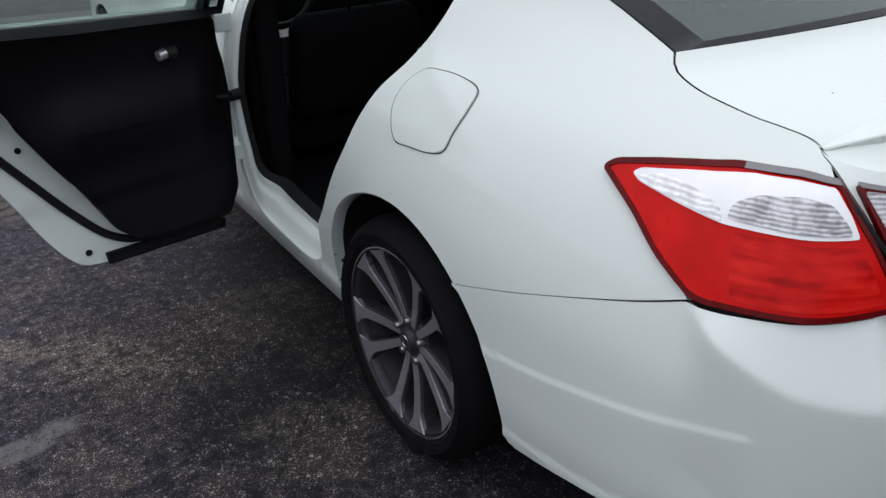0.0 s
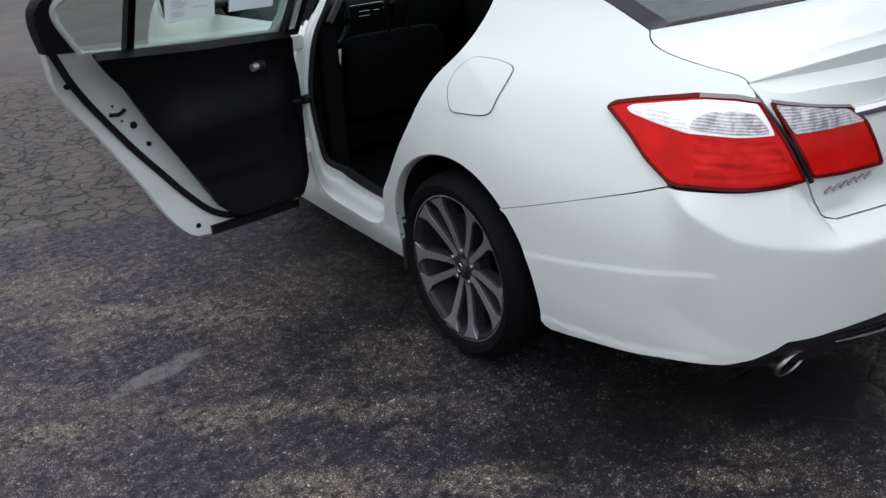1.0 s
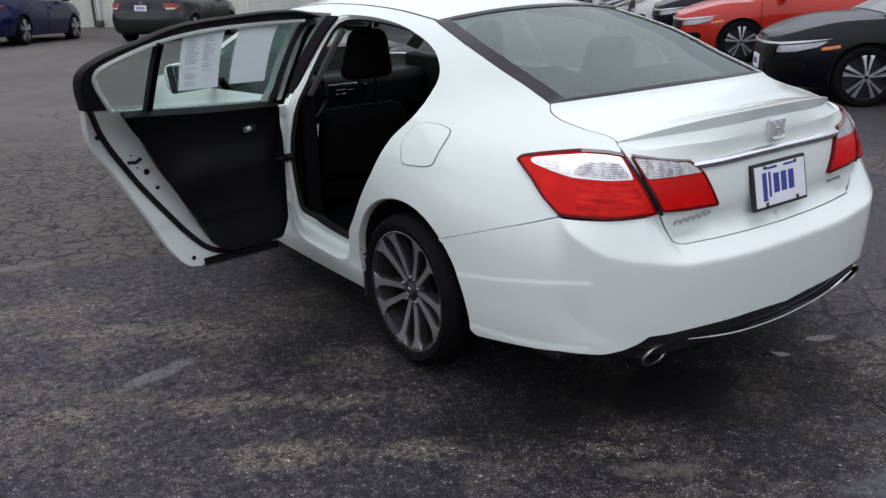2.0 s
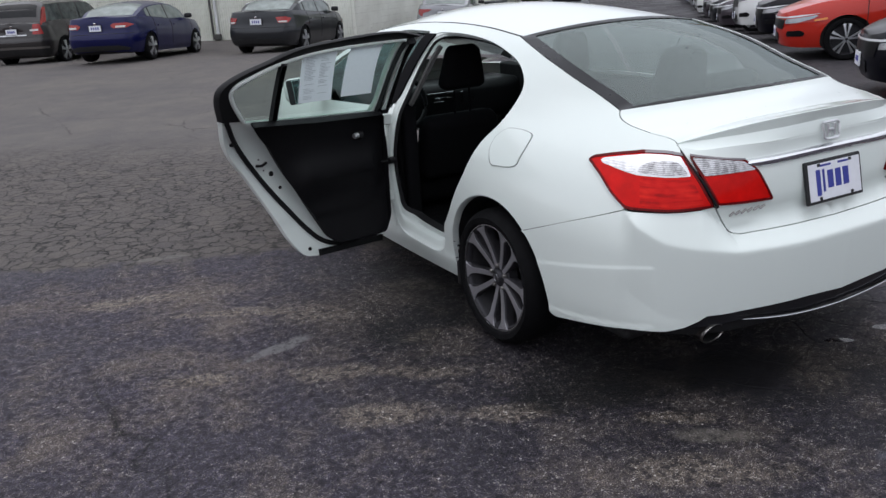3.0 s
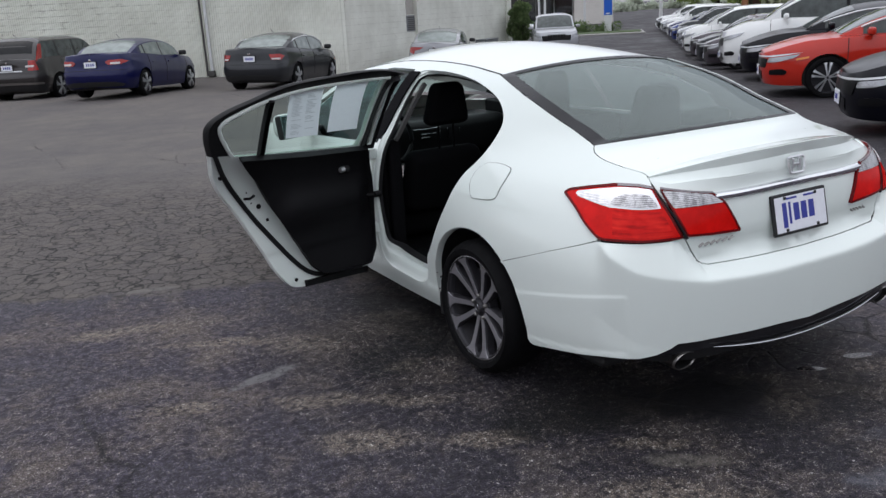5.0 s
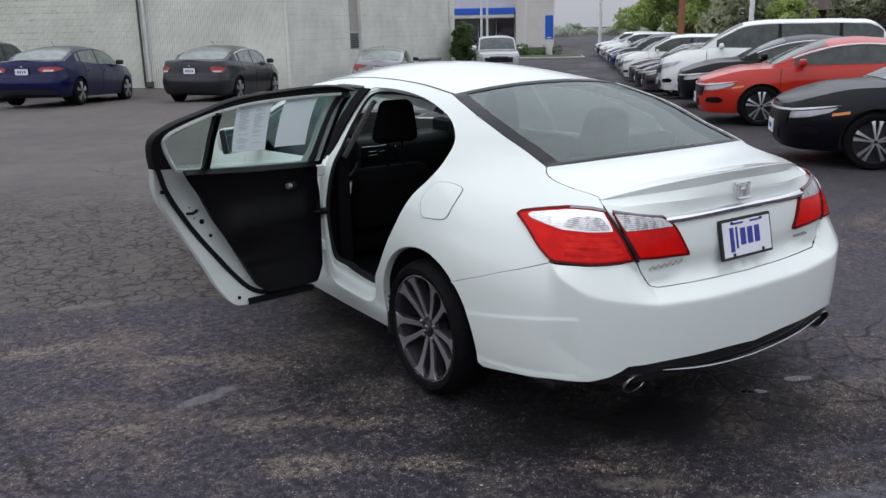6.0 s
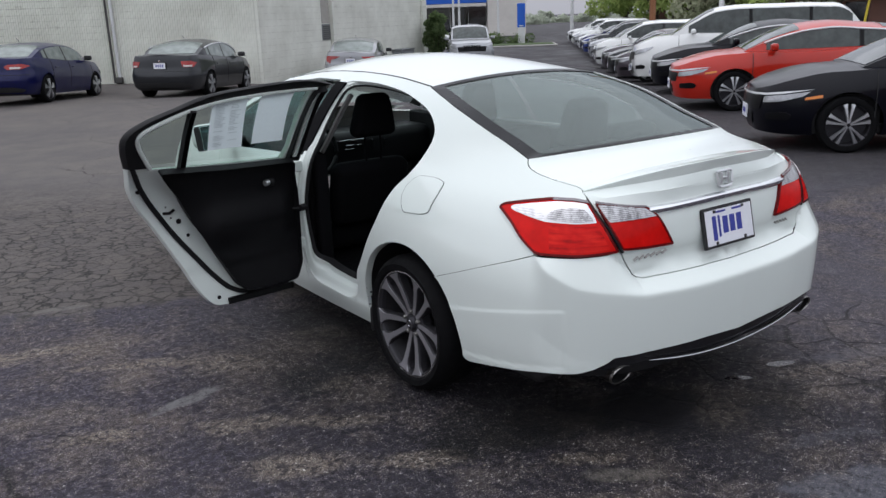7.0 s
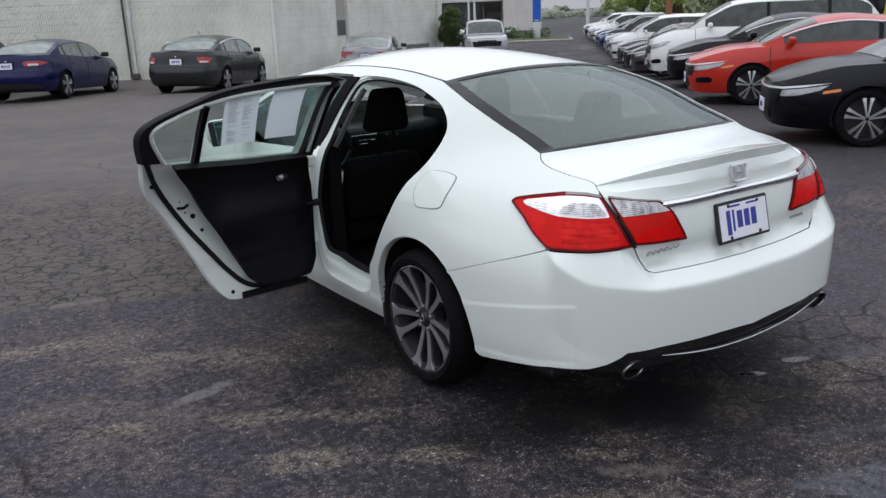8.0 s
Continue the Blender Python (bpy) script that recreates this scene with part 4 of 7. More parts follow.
    rq += [(-2.10, 1.20), (-2.45, 1.03), (-2.36, 1.005), (-2.05, 1.15), (-1.72, 1.27), (-1.4, 1.30), (-1.0, 1.31), (-0.6, 1.29), (-0.3, 1.24), (-0.1, 1.16), (-0.06, 1.08), (-0.12, 0.99), (-0.2, 0.82), (-0.37, 0.57), (-0.5, 0.34), (-0.6, 0.30), (-2.36, 0.30), (-2.36, 0.19), (-0.46, 0.18)]
    rq += arch(200, 47)
    sheet("body_side", poly(rq, 0.05), right, WHITE, car, step=0.05, flip=True)
    sheet("inner_trim", poly(rq, 0.06), lambda a, z: right(a, z) + np.array([-0.022, 0, 0]), LINER, car, step=0.1, flange=0.0)
    for name, o in (("rear_door", [(-0.13, 0.98), (-0.2, 0.81), (-0.38, 0.565), (-0.51, 0.335), (-0.6, 0.305), (-1.05, 0.305), (-1.05, 0.985)]),
                    ("front_door", [(-1.057, 0.985), (-1.057, 0.305), (-2.18, 0.305), (-2.22, 0.6), (-2.22, 0.97)])):
        sheet(name, poly(o, 0.05, 0.03), right, WHITE, car, step=0.06, flip=True)
    sheet("pillar_cover", poly([(-1.046, 0.992), (-1.046, 1.335), (-1.15, 1.335), (-1.15, 0.992)], 0.03), skin, FABRIC, car, "black pillar cover", step=0.03, lift=0.004, flange=0.01)
    sheet("front_door", poly([(-1.070, 0.972), (-1.070, 0.305), (-2.18, 0.305), (-2.22, 0.6), (-2.22, 0.918)], 0.04, 0.02), skin, WHITE, car, step=0.05)
    for sf, fl in ((skin, False), (right, True)):
        front = [(-2.227, 0.925 if sf is skin else 0.985), (-2.227, 0.60), (-2.187, 0.305), (-2.36, 0.30)]
        front += [(-AXLE_F + ARCH_R * math.cos(radians(a)), ARCH_Z + ARCH_R * math.sin(radians(a))) for a in np.linspace(5, 175, 24)]
        front += [(skin.start, 0.28), (skin.start, 0.62), (-4.2, 0.72), (-3.9, 0.78), (-3.4, 0.86), (-2.8, 0.95)]
        sheet("front_fender", poly(front, 0.06), sf, WHITE, car, step=0.06, flip=fl)
        win = poly([(-1.09, 0.976), (-2.20, 0.924 if sf is skin else 0.985), (-2.36, 0.985), (-2.06, 1.162), (-1.72, 1.298), (-1.4, 1.335), (-1.09, 1.33)], 0.05)
        sheet("front_window", win, sf, FRONTGLASS if sf is skin else SIDEGLASS, car, step=0.08, flip=fl, lift=-0.012, flange=0)
    sheet("rear_window_pane", poly([(-0.17, 0.995), (-1.04, 0.995), (-1.04, 1.30), (-0.6, 1.285), (-0.3, 1.235), (-0.1, 1.15)], 0.05), right, SIDEGLASS, car, step=0.08, flip=True, lift=-0.012, flange=0)
    # roof, panes and lids that span the car
    ditch = skin(DITCH[:, 0], DITCH[:, 1]) + np.array([0.012, 0, -0.002])
    k = len(ditch)
    roof = cross_sheet(ditch, np.linspace(-0.07, 0.10, k), 0.050 + 0.030 * np.sin(np.linspace(0.0, 1, k) * math.pi) - 0.004 * np.linspace(1, 0, k))
    part("roof", grid_mesh(roof), WHITE, car)
    part("roof_moulding", tube_bm([tuple(p + np.array([-0.004, 0, 0.0])) for p in ditch], 0.006, 6), SEAL, car, "black roof ditch moulding")
    part("roof_moulding", tube_bm([(-p[0] + 0.004, p[1], p[2]) for p in ditch], 0.006, 6), SEAL, car, "black roof ditch moulding")
    ge = skin(GLASS_EDGE[:, 0], GLASS_EDGE[:, 1])[::-1] + np.array([0.006, 0, -0.004])
    k = len(ge)
    bow, crown = np.linspace(-0.07, -0.112, k), np.linspace(0.0445, 0.026, k)
    pane = cross_sheet(ge, bow, crown)
    DROPSETS.append((pane, 430, 1.6))
    part("rear_glass", grid_mesh(pane), REARGLASS, car, "tinted rear window beaded with rain drops")
    # black ceramic border of the pane
    nn = pane.shape[1]

    def at_pane(a, b):
        i, j = np.clip(a * (k - 1), 0, k - 1), np.clip(b * (nn - 1), 0, nn - 1)
        i0, j0 = int(min(i, k - 2)), int(min(j, nn - 2))
        fi, fj = i - i0, j - j0
        return (pane[i0, j0] * (1 - fi) + pane[i0 + 1, j0] * fi) * (1 - fj) + (pane[i0, j0 + 1] * (1 - fi) + pane[i0 + 1, j0 + 1] * fi) * fj

    loop0 = [(0, b) for b in np.linspace(0, 1, 30)] + [(a, 1) for a in np.linspace(0, 1, 20)] + [(1, b) for b in np.linspace(1, 0, 30)] + [(a, 0) for a in np.linspace(1, 0, 20)]
    ring = []
    for inset_u, inset_v in ((0, 0), (0.038, 0.050)):
        ring.append([at_pane(inset_u + a * (1 - 1.7 * inset_u), inset_v + b * (1 - 2 * inset_v)) + np.array([0, -0.0015, 0.003]) for a, b in loop0])
    part("glass_border", grid_mesh(np.array(ring), close_v=True), FRIT, car, "black border of the rear window")
    # trunk lid: top and rear face
    top_cut = LID_CUT[:24]
    le = skin(top_cut[:, 0], top_cut[:, 1]) + np.array([0.005, -0.001, 0])
    k = len(le)
    lid_top = cross_sheet(le, np.linspace(-0.112, -0.125, k), np.linspace(0.022, 0.040, k))
    DROPSETS.append((lid_top[3:-2], 14, 1.0))
    lid = part("trunk_lid", grid_mesh(lid_top), WHITE, car)
    fo = [tuple(p + np.array([0.007, 0.0])) for p in LID_CUT[23:]] + [(1.245, 0.697), (1.275, 0.690), (1.58, 0.682), (S_END, 0.680), (S_END, 0.998), (1.6, 0.998), (1.3, 0.996), (1.12, 0.990)]
    v, f, n = twin(panel(poly(fo, 0.025), skin, step=0.025, flange=0.008))
    part("lid_face", (v, f), WHITE, lid, normals=n)
    # lip spoiler along the trailing edge
    tr = lid_top[-1]
    fs = np.linspace(1.0, S_END, 60)
    fp = skin(fs, np.full(60, 0.996))
    rows = []
    for i, p in enumerate(tr):
        u = abs(2 * i / (len(tr) - 1) - 1)
        w = max(1 - u ** 3.2, 0.0)
        rise, out = 0.002 + 0.032 * w, 0.002 + 0.046 * w
        fy = np.interp(-abs(p[0]), fp[:, 0], fp[:, 1])
        lip = p + np.array([0, -out, rise])
        zb = max(lip[2] - 0.004 - 0.040 * w, 0.9905)
        under = np.array([p[0], max(fy + 0.22 * (zb - 0.99) - 0.004, lip[1] + 0.004), zb])
        rows.append([p + np.array([0, 0.26, 0.001]), p + np.array([0, 0.19, 0.001 + rise * 0.10]), p + np.array([0, 0.12, 0.001 + rise * 0.30]), p + np.array([0, 0.06, 0.001 + rise * 0.56]), lip + np.array([0, 0.007, -0.0008]), lip + np.array([0, 0.002, -0.0006]), lip + np.array([0, 0, -0.003]),
                     lip + np.array([0, 0.001, -0.005]), under + np.array([0, 0.001, 0.001]), under, np.array([p[0], fy - 0.001, 0.988])])
    rows = np.array(rows)
    vs, fs = [], []
    for a, b in ((0, 6), (5, 8), (7, 9), (8, 11)):
        v, f = grid_mesh(rows[:, a:b])
        fs += [tuple(i + len(vs) for i in g) for g in f]
        vs += list(v)
    part("spoiler", (np.array(vs), fs), WHITE, lid, "white lip spoiler")
    # bumper
    bo = [(0.775, 0.786), (0.80, 0.786), (0.932, 0.790), (1.05, 0.793), (1.160, 0.797), (1.227, 0.705), (1.246, 0.6940), (1.276, 0.6874), (1.58, 0.6795), (S_END, 0.6775),
          (S_END, 0.392), (1.575, 0.405), (1.251, 0.416), (1.116, 0.412), (1.087, 0.392), (1.034, 0.368), (0.966, 0.349), (0.797, 0.328), (0.522, 0.280), (0.41, 0.260), (0.388, 0.264)]
    bo += arch(-5, 46) + [(0.234, 0.6003), (0.522, 0.7023)]
    ps = np.linspace(0.395, 0.94, 60)
    crease = np.interp(ps, (0.30, 0.52, 0.73, 0.90), (0.495, 0.533, 0.576, 0.604))
    ridges = [np.stack([ps, crease - q], -1) for q in (-0.002, 0.005, 0.011, 0.018)]
    rs = np.linspace(0.83, S_END, 110)
    crest = np.interp(rs, (0.78, 0.82, 0.86, 0.92, 0.96, 1.05, 1.14, 1.21, 1.40, 1.60), (0.788, 0.762, 0.738, 0.708, 0.691, 0.673, 0.661, 0.652, 0.641, 0.634))
    ridges += [np.stack([rs, crest + q], -1) for q in (-0.008, -0.003, 0.002, 0.007, 0.014)]
    v, f, n = twin(panel(poly(bo, 0.018), skin, step=0.012, flange=0.03, lines=ridges))
    bumper = part("rear_bumper", (v, f), WHITE, car, normals=n)
    inner_skin = Skin(PLAN, HEIGHTS)
    inner_skin.rows = [(s, tuple(q + 0.016 for q in d)) for s, d in skin.rows]
    inner_skin.shape = lambda a, b, d: bumper_form(a, b, d - 0.016) + 0.016
    do = [(1.02, 0.36), (1.08, 0.41), (1.14, 0.44), (1.575, 0.43), (S_END, 0.42), (S_END, 0.330), (1.45, 0.352), (1.27, 0.372), (1.12, 0.362)]
    v, f, n = twin(panel(poly(do, 0.03), inner_skin, step=0.04))
    part("diffuser", (v, f), GLOSSBLACK, bumper, "black lower bumper insert")
    line = skin(np.linspace(1.27, S_END, 24), 0.388 - 0.050 * np.sin(np.linspace(0, 1, 24) * math.pi / 2)) + np.array([0, 0.004, -0.011])
    full = [tuple(p) for p in line] + [(-p[0], p[1], p[2]) for p in line[::-1][1:]]
    part("chrome_strip", tube_bm(full, 0.0055, 8, radii=[0.0020 + 0.0032 * min(1, i / 5, (len(full) - 1 - i) / 5) for i in range(len(full))]), CHROME, bumper, "thin bright strip")
    inner_shell(car)
    lamps(car, lid)
    plate(car)
    # exhaust
    for m in (-1, 1):
        rings = []
        for yy, rx, rz in ((-0.60, 0.034, 0.03), (-0.78, 0.040, 0.034), (-0.84, 0.050, 0.038), (-1.002, 0.056, 0.041)):
            rings.append([(m * 0.600 + rx * math.cos(a), yy - 0.012 * math.sin(a), 0.328 + rz * math.sin(a)) for a in np.linspace(0, math.tau, 28, endpoint=False)])
        tip = part("exhaust_tip", grid_mesh(rings, close_v=True), SOOTSTEEL, car, "sooty metal oval exhaust tip")
        for nm, mt, spec in (("tip_edge", STEEL, ((-1.000, 0.0562, 0.0412), (-1.008, 0.0560, 0.0408), (-1.011, 0.0535, 0.0385), (-1.006, 0.0505, 0.0358))), ("tip_bore", TRIM, ((-1.006, 0.0505, 0.0358), (-0.90, 0.048, 0.033), (-0.72, 0.04, 0.03), (-0.72, 0.001, 0.001)))):
            rings = [[(m * 0.600 + rx * math.cos(a), yy - 0.012 * math.sin(a), 0.328 + rz * math.sin(a)) for a in np.linspace(0, math.tau, 28, endpoint=False)] for yy, rx, rz in spec]
            part(nm, grid_mesh(rings, close_v=True), mt, tip)
    # fuel flap
    fl = spun([(-0.020, 0.843), (0.04, 0.842), (0.106, 0.847), (0.150, 0.862), (0.160, 0.900), (0.172, 0.945), (0.168, 0.980), (0.106, 0.992), (0.04, 0.992), (-0.010, 0.985), (-0.05, 0.950), (-0.060, 0.900)], 5)
    c = fl.mean(0)
    v, f = strip_between([lambda s, z: skin(s, z) + np.array([-0.0015, 0, 0]), lambda s, z: skin(s, z) + np.array([-0.0015, 0, 0])], [fl, c + (fl - c) * 1.022])
    part("fuel_flap_gap", (v, f), SEAL, car, "gap round the fuel flap")
    part("fuel_flap", panel(c + (fl - c) * 0.985, skin, step=0.02, lift=0.0035, flange=0.004)[:2], WHITE, car)
    door_left(car)
    cabin(car)
    for y in (0.0, AXLE_F):
        make_wheel(car, -0.916, y + 0.006, -1)
        make_wheel(car, 0.916, y + 0.006, 1)
    part("mud_guard", box_bm(-0.895, 0.350, 0.172, -0.80, 0.376, 0.300, 0.012, 2), TRIM, car, "black guard at the front of the wheel arch")
    # hood, windscreen, front
    fe = np.array([skin(s, z)[0] for s, z in zip(np.linspace(-2.5, -3.75, 20), np.linspace(1.0, 0.80, 20))])
    part("hood", grid_mesh(cross_sheet(fe, np.linspace(0.05, 0.30, 20), np.linspace(0.05, 0.02, 20))), WHITE, car)
    ws = np.array([skin(s, z)[0] for s, z in zip(np.linspace(-1.75, -2.46, 16), np.linspace(1.335, 1.03, 16))]) + np.array([0.01, 0, 0])
    part("windscreen", grid_mesh(cross_sheet(ws, np.linspace(0.10, 0.25, 16), np.linspace(0.05, 0.03, 16))), SIDEGLASS, car)
    # door mirrors
    for m in (-1, 1):
        bm = box_bm(-0.12, -0.05, -0.075, 0.12, 0.07, 0.075, 0.045, 3)
        bmesh.ops.transform(bm, matrix=pose(m * 1.02, 1.965, 1.012, -4, 0, -18 * m), verts=bm.verts[:])
        mirror = part("mirror", bm, WHITE, car, "white door mirror")
        pane = part("mirror_glass", box_bm(-0.112, -0.004, -0.070, 0.112, 0.004, 0.070, 0.003), MIRRORMAT, mirror)
        pane.matrix_local = pose(m * 1.02, 1.905, 1.012, -9, 0, -22 * m)
        bez = part("mirror_bezel", box_bm(-0.119, -0.002, -0.075, 0.119, 0.05, 0.075, 0.012), TRIM, mirror)
        bez.matrix_local = pose(m * 1.02, 1.910, 1.012, -9, 0, -22 * m)
        part("mirror_arm", box_bm(m * 0.86 - 0.06, 1.96, 0.955, m * 0.86 + 0.06, 2.02, 0.99, 0.012), TRIM, mirror)
    return car


def inner_shell(car):
    """Dark metal behind the panel gaps, and the underside."""
    sh = Skin(PLAN, HEIGHTS)
    sh.rows = [(s, tuple(q + 0.022 for q in d)) for s, d in skin.rows]
    sh.shape = lambda a, b, d: bumper_form(a, b, d - 0.022) + 0.022
    for m in (1, -1):
        ss = np.linspace(0.42, S_END, 30)
        pts = np.array([sh(ss, np.full(30, z)) for z in np.linspace(0.33, 0.985, 16)])
        pts[..., 0] *= m
        part("inner_rear", grid_mesh(pts), SEAL, car)
        cp = skin(LID_CUT[2:24, 0], LID_CUT[2:24, 1])
        rows = np.array([cp + np.array([0.06, 0.02, -0.05]), cp + np.array([0.01, 0.005, -0.014]), cp + np.array([-0.03, 0.0, -0.04])])
        rows[..., 0] *= m
        part("gutter", grid_mesh(rows), SEAL, car)
    part("underbody", box_bm(-0.74, -0.70, 0.215, 0.74, 3.4, 0.265, 0.02), TRIM, car, "dark underside")
    part("muffler", box_bm(-0.68, -0.62, 0.235, -0.40, -0.30, 0.34, 0.04), TRIM, car)


def lamps(car, lid):
    """Tail lamps in two pieces a side: on the body, and on the lid."""
    out = poly([(0.542, 0.931), (0.560, 0.946), (0.633, 0.961), (0.700, 0.971), (0.787, 0.981), (0.900, 0.982), (1.024, 0.977), (1.050, 0.945), (1.090, 0.898), (1.150, 0.800), (1.05, 0.797), (0.932, 0.794), (0.80, 0.791), (0.775, 0.796), (0.700, 0.838), (0.633, 0.882)], 0.02, 0.016)
    inn = poly([(1.062, 0.975), (1.18, 0.963), (1.325, 0.948), (1.375, 0.906), (1.445, 0.792), (1.30, 0.797), (1.172, 0.804), (1.115, 0.890)], 0.02, 0.012)
    clear_o = poly([(0.600, 0.934), (0.612, 0.943), (0.70, 0.957), (0.79, 0.967), (0.82, 0.970), (0.90, 0.971), (1.012, 0.967), (1.040, 0.938), (1.058, 0.907), (0.93, 0.904), (0.80, 0.903), (0.70, 0.914), (0.62, 0.925)], 0.02, 0.008)
    clear_i = poly([(1.072, 0.965), (1.20, 0.954), (1.318, 0.940), (1.366, 0.906), (1.24, 0.905), (1.118, 0.905)], 0.02, 0.010)
    dark_o = poly([(0.815, 0.897), (1.062, 0.896), (1.110, 0.812), (0.84, 0.806)], 0.03, 0.012)
    dome = poly([(0.80, 0.911), (0.805, 0.932), (0.84, 0.947), (0.92, 0.953), (1.00, 0.948), (1.030, 0.928), (1.044, 0.911), (0.93, 0.909)], 0.02, 0.012)
    smooth = Skin(PLAN, HEIGHTS)
    smooth.rows = skin.rows
    for m in (1, -1):
        sf = smooth if m == 1 else mirrored(smooth)
        fl = m != 1
        for shape, clear, mother in ((out, clear_o, car), (inn, clear_i, lid)):
            lamp = sheet("tail_lamp", shape, sf, REDLENS, mother, "red tail lamp with a clear upper strip", step=0.025, flip=fl, lift=0.010, flange=0.03)
            sheet("clear_strip", clear, sf, CLEARLENS if mother is car else RIBLENS, lamp, "clear silver reflector", step=0.02, flip=fl, lift=0.0135, flange=0.005)
            sheet("lamp_edge", inset(shape, -0.0008), sf, REDEDGE, lamp, "dark red lamp rim", step=0.02, flip=fl, lift=0.0122, flange=0.012, holes=[inset(shape, 0.0075)])
        top = poly([(0.80, 0.9815), (0.90, 0.9825), (1.022, 0.9775), (1.028, 0.9700), (0.90, 0.9752), (0.80, 0.9735)], 0.02)
        sheet("lamp_top_edge", top, sf, LAMPGREY, car, "grey upper lamp edge", step=0.02, flip=fl, lift=0.0140, flange=0.004)
        top = poly([(1.064, 0.9755), (1.18, 0.9635), (1.326, 0.9485), (1.332, 0.9425), (1.18, 0.9575), (1.067, 0.9690)], 0.02)
        sheet("lamp_top_edge", top, sf, LAMPGREY, lid, step=0.02, flip=fl, lift=0.0140, flange=0.004)
        sheet("lamp_bulb_zone", dark_o, sf, REDDARK, car, step=0.03, flip=fl, lift=0.0128, flange=0.002)
        sheet("reflector", dome, sf, RIBLENS, car, "ribbed grey lamp reflector", step=0.02, flip=fl, lift=0.0155, flange=0.003)
        facet = poly([(0.612, 0.932), (0.66, 0.944), (0.73, 0.937), (0.785, 0.924), (0.797, 0.906), (0.70, 0.916), (0.622, 0.9265)], 0.02, 0.006)
        sheet("lens_facet", facet, sf, FACETLENS, car, "glittering silver lamp facet", step=0.02, flip=fl, lift=0.0150, flange=0.002)
        q = sf(np.array([0.998, 1.040, 1.100, 1.160]) + 0.014, np.array([0.977, 0.945, 0.885, 0.797])) + np.array([-0.004 * m, -0.008, 0])
        part("lamp_divider", tube_bm([tuple(p) for p in q], 0.006, 8), SEAL, car, "dark strip between the lamp halves")
    # bright bar between the lamps
    ss = np.linspace(1.335, S_END, 16)
    line = skin(ss, np.linspace(0.926, 0.930, 16)) + np.array([0, -0.006, 0])
    full = np.array([tuple(p) for p in line] + [(-p[0], p[1], p[2]) for p in line[::-1][1:]])
    hh = 0.45 + 0.55 * np.clip((0.56 - np.abs(full[:, 0])) / 0.10, 0, 1)
    rows = [full + np.stack([0 * hh, 0 * hh + a, b * hh], -1) for a, b in ((0.014, 0.019), (0.004, 0.0165), (-0.005, 0.0105), (-0.0080, 0.007), (-0.0075, -0.005), (-0.001, -0.014), (0.012, -0.018))]
    part("chrome_bar", grid_mesh(np.array(rows)), CHROME, lid, "chrome bar over the plate")
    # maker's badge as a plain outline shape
    base = skin(np.array([S_END]), np.array([0.97]))[0]
    loop = poly([(-0.040, 0.968), (0.040, 0.968), (0.048, 1.030), (-0.048, 1.030)], 0.5, 0.014)
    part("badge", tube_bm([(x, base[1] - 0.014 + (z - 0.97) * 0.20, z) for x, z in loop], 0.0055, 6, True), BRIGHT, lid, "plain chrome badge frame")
    part("badge_post", box_bm(-0.026, base[1] - 0.012, 0.974, -0.014, base[1] + 0.03, 1.025, 0.003), BRIGHT, lid)
    part("badge_post", box_bm(0.014, base[1] - 0.012, 0.974, 0.026, base[1] + 0.03, 1.025, 0.003), BRIGHT, lid)
    part("badge_post", box_bm(-0.014, base[1] - 0.012, 0.996, 0.014, base[1] + 0.03, 1.005, 0.002), BRIGHT, lid)
    # model lettering, as plain slanted bars
    for k in range(6):
        s0 = 1.240 + 0.030 * k
        q = skin(np.array([s0, s0 + 0.022]), np.array([0.757 + 0.001 * k, 0.768 + 0.001 * k])) + np.array([0, -0.004, 0])
        part("letter_bar", tube_bm([tuple(p) for p in q], 0.0042, 6), STEEL, lid, "plain raised bar for lettering")
    for k in range(5):
        s0 = 1.31 + 0.022 * k
        q = skin(np.array([s0, s0 + 0.016]), np.array([0.752, 0.760])) * np.array([-1, 1, 1]) + np.array([0, -0.004, 0])
        part("letter_bar", tube_bm([tuple(p) for p in q], 0.004, 6), STEEL, lid)


def plate(car):
    """The dealer's plate in a black holder, with plain bars for its print."""
    holder = part("plate_holder", box_bm(-0.160, -0.007, -0.082, 0.160, 0.007, 0.082, 0.006), TRIM, car, "black plate holder")
    holder.matrix_local = pose(0, -1.012, 0.815, -12, 0, 0)
    part("plate_card", box_bm(-0.147, -0.0095, -0.070, 0.147, -0.006, 0.070, 0.001), PLATEWHITE, holder, "white card with navy bars for print")
    for x0, x1, z0, z1 in ((-0.108, -0.084, -0.052, 0.046), (-0.072, -0.060, -0.040, 0.046), (-0.044, -0.012, -0.030, 0.038), (0.000, 0.032, -0.030, 0.038), (0.044, 0.076, -0.030, 0.038)):
        part("print_bar", box_bm(x0, -0.0110, z0, x1, -0.0090, z1, 0.0005), NAVY, holder)
    for x in (-0.05, 0.05):
        part("print_bar", box_bm(x - 0.03, -0.0105, 0.056, x + 0.03, -0.0094, 0.064), NAVY, holder)
    for x in (-0.09, 0.09):
        for z in (-0.063, 0.063):
            part("bolt", box_bm(x - 0.008, -0.012, z - 0.006, x + 0.008, -0.009, z + 0.006, 0.002), TRIM, holder)


HINGE, SWING = np.array([-0.90, 1.10]), radians(-80)


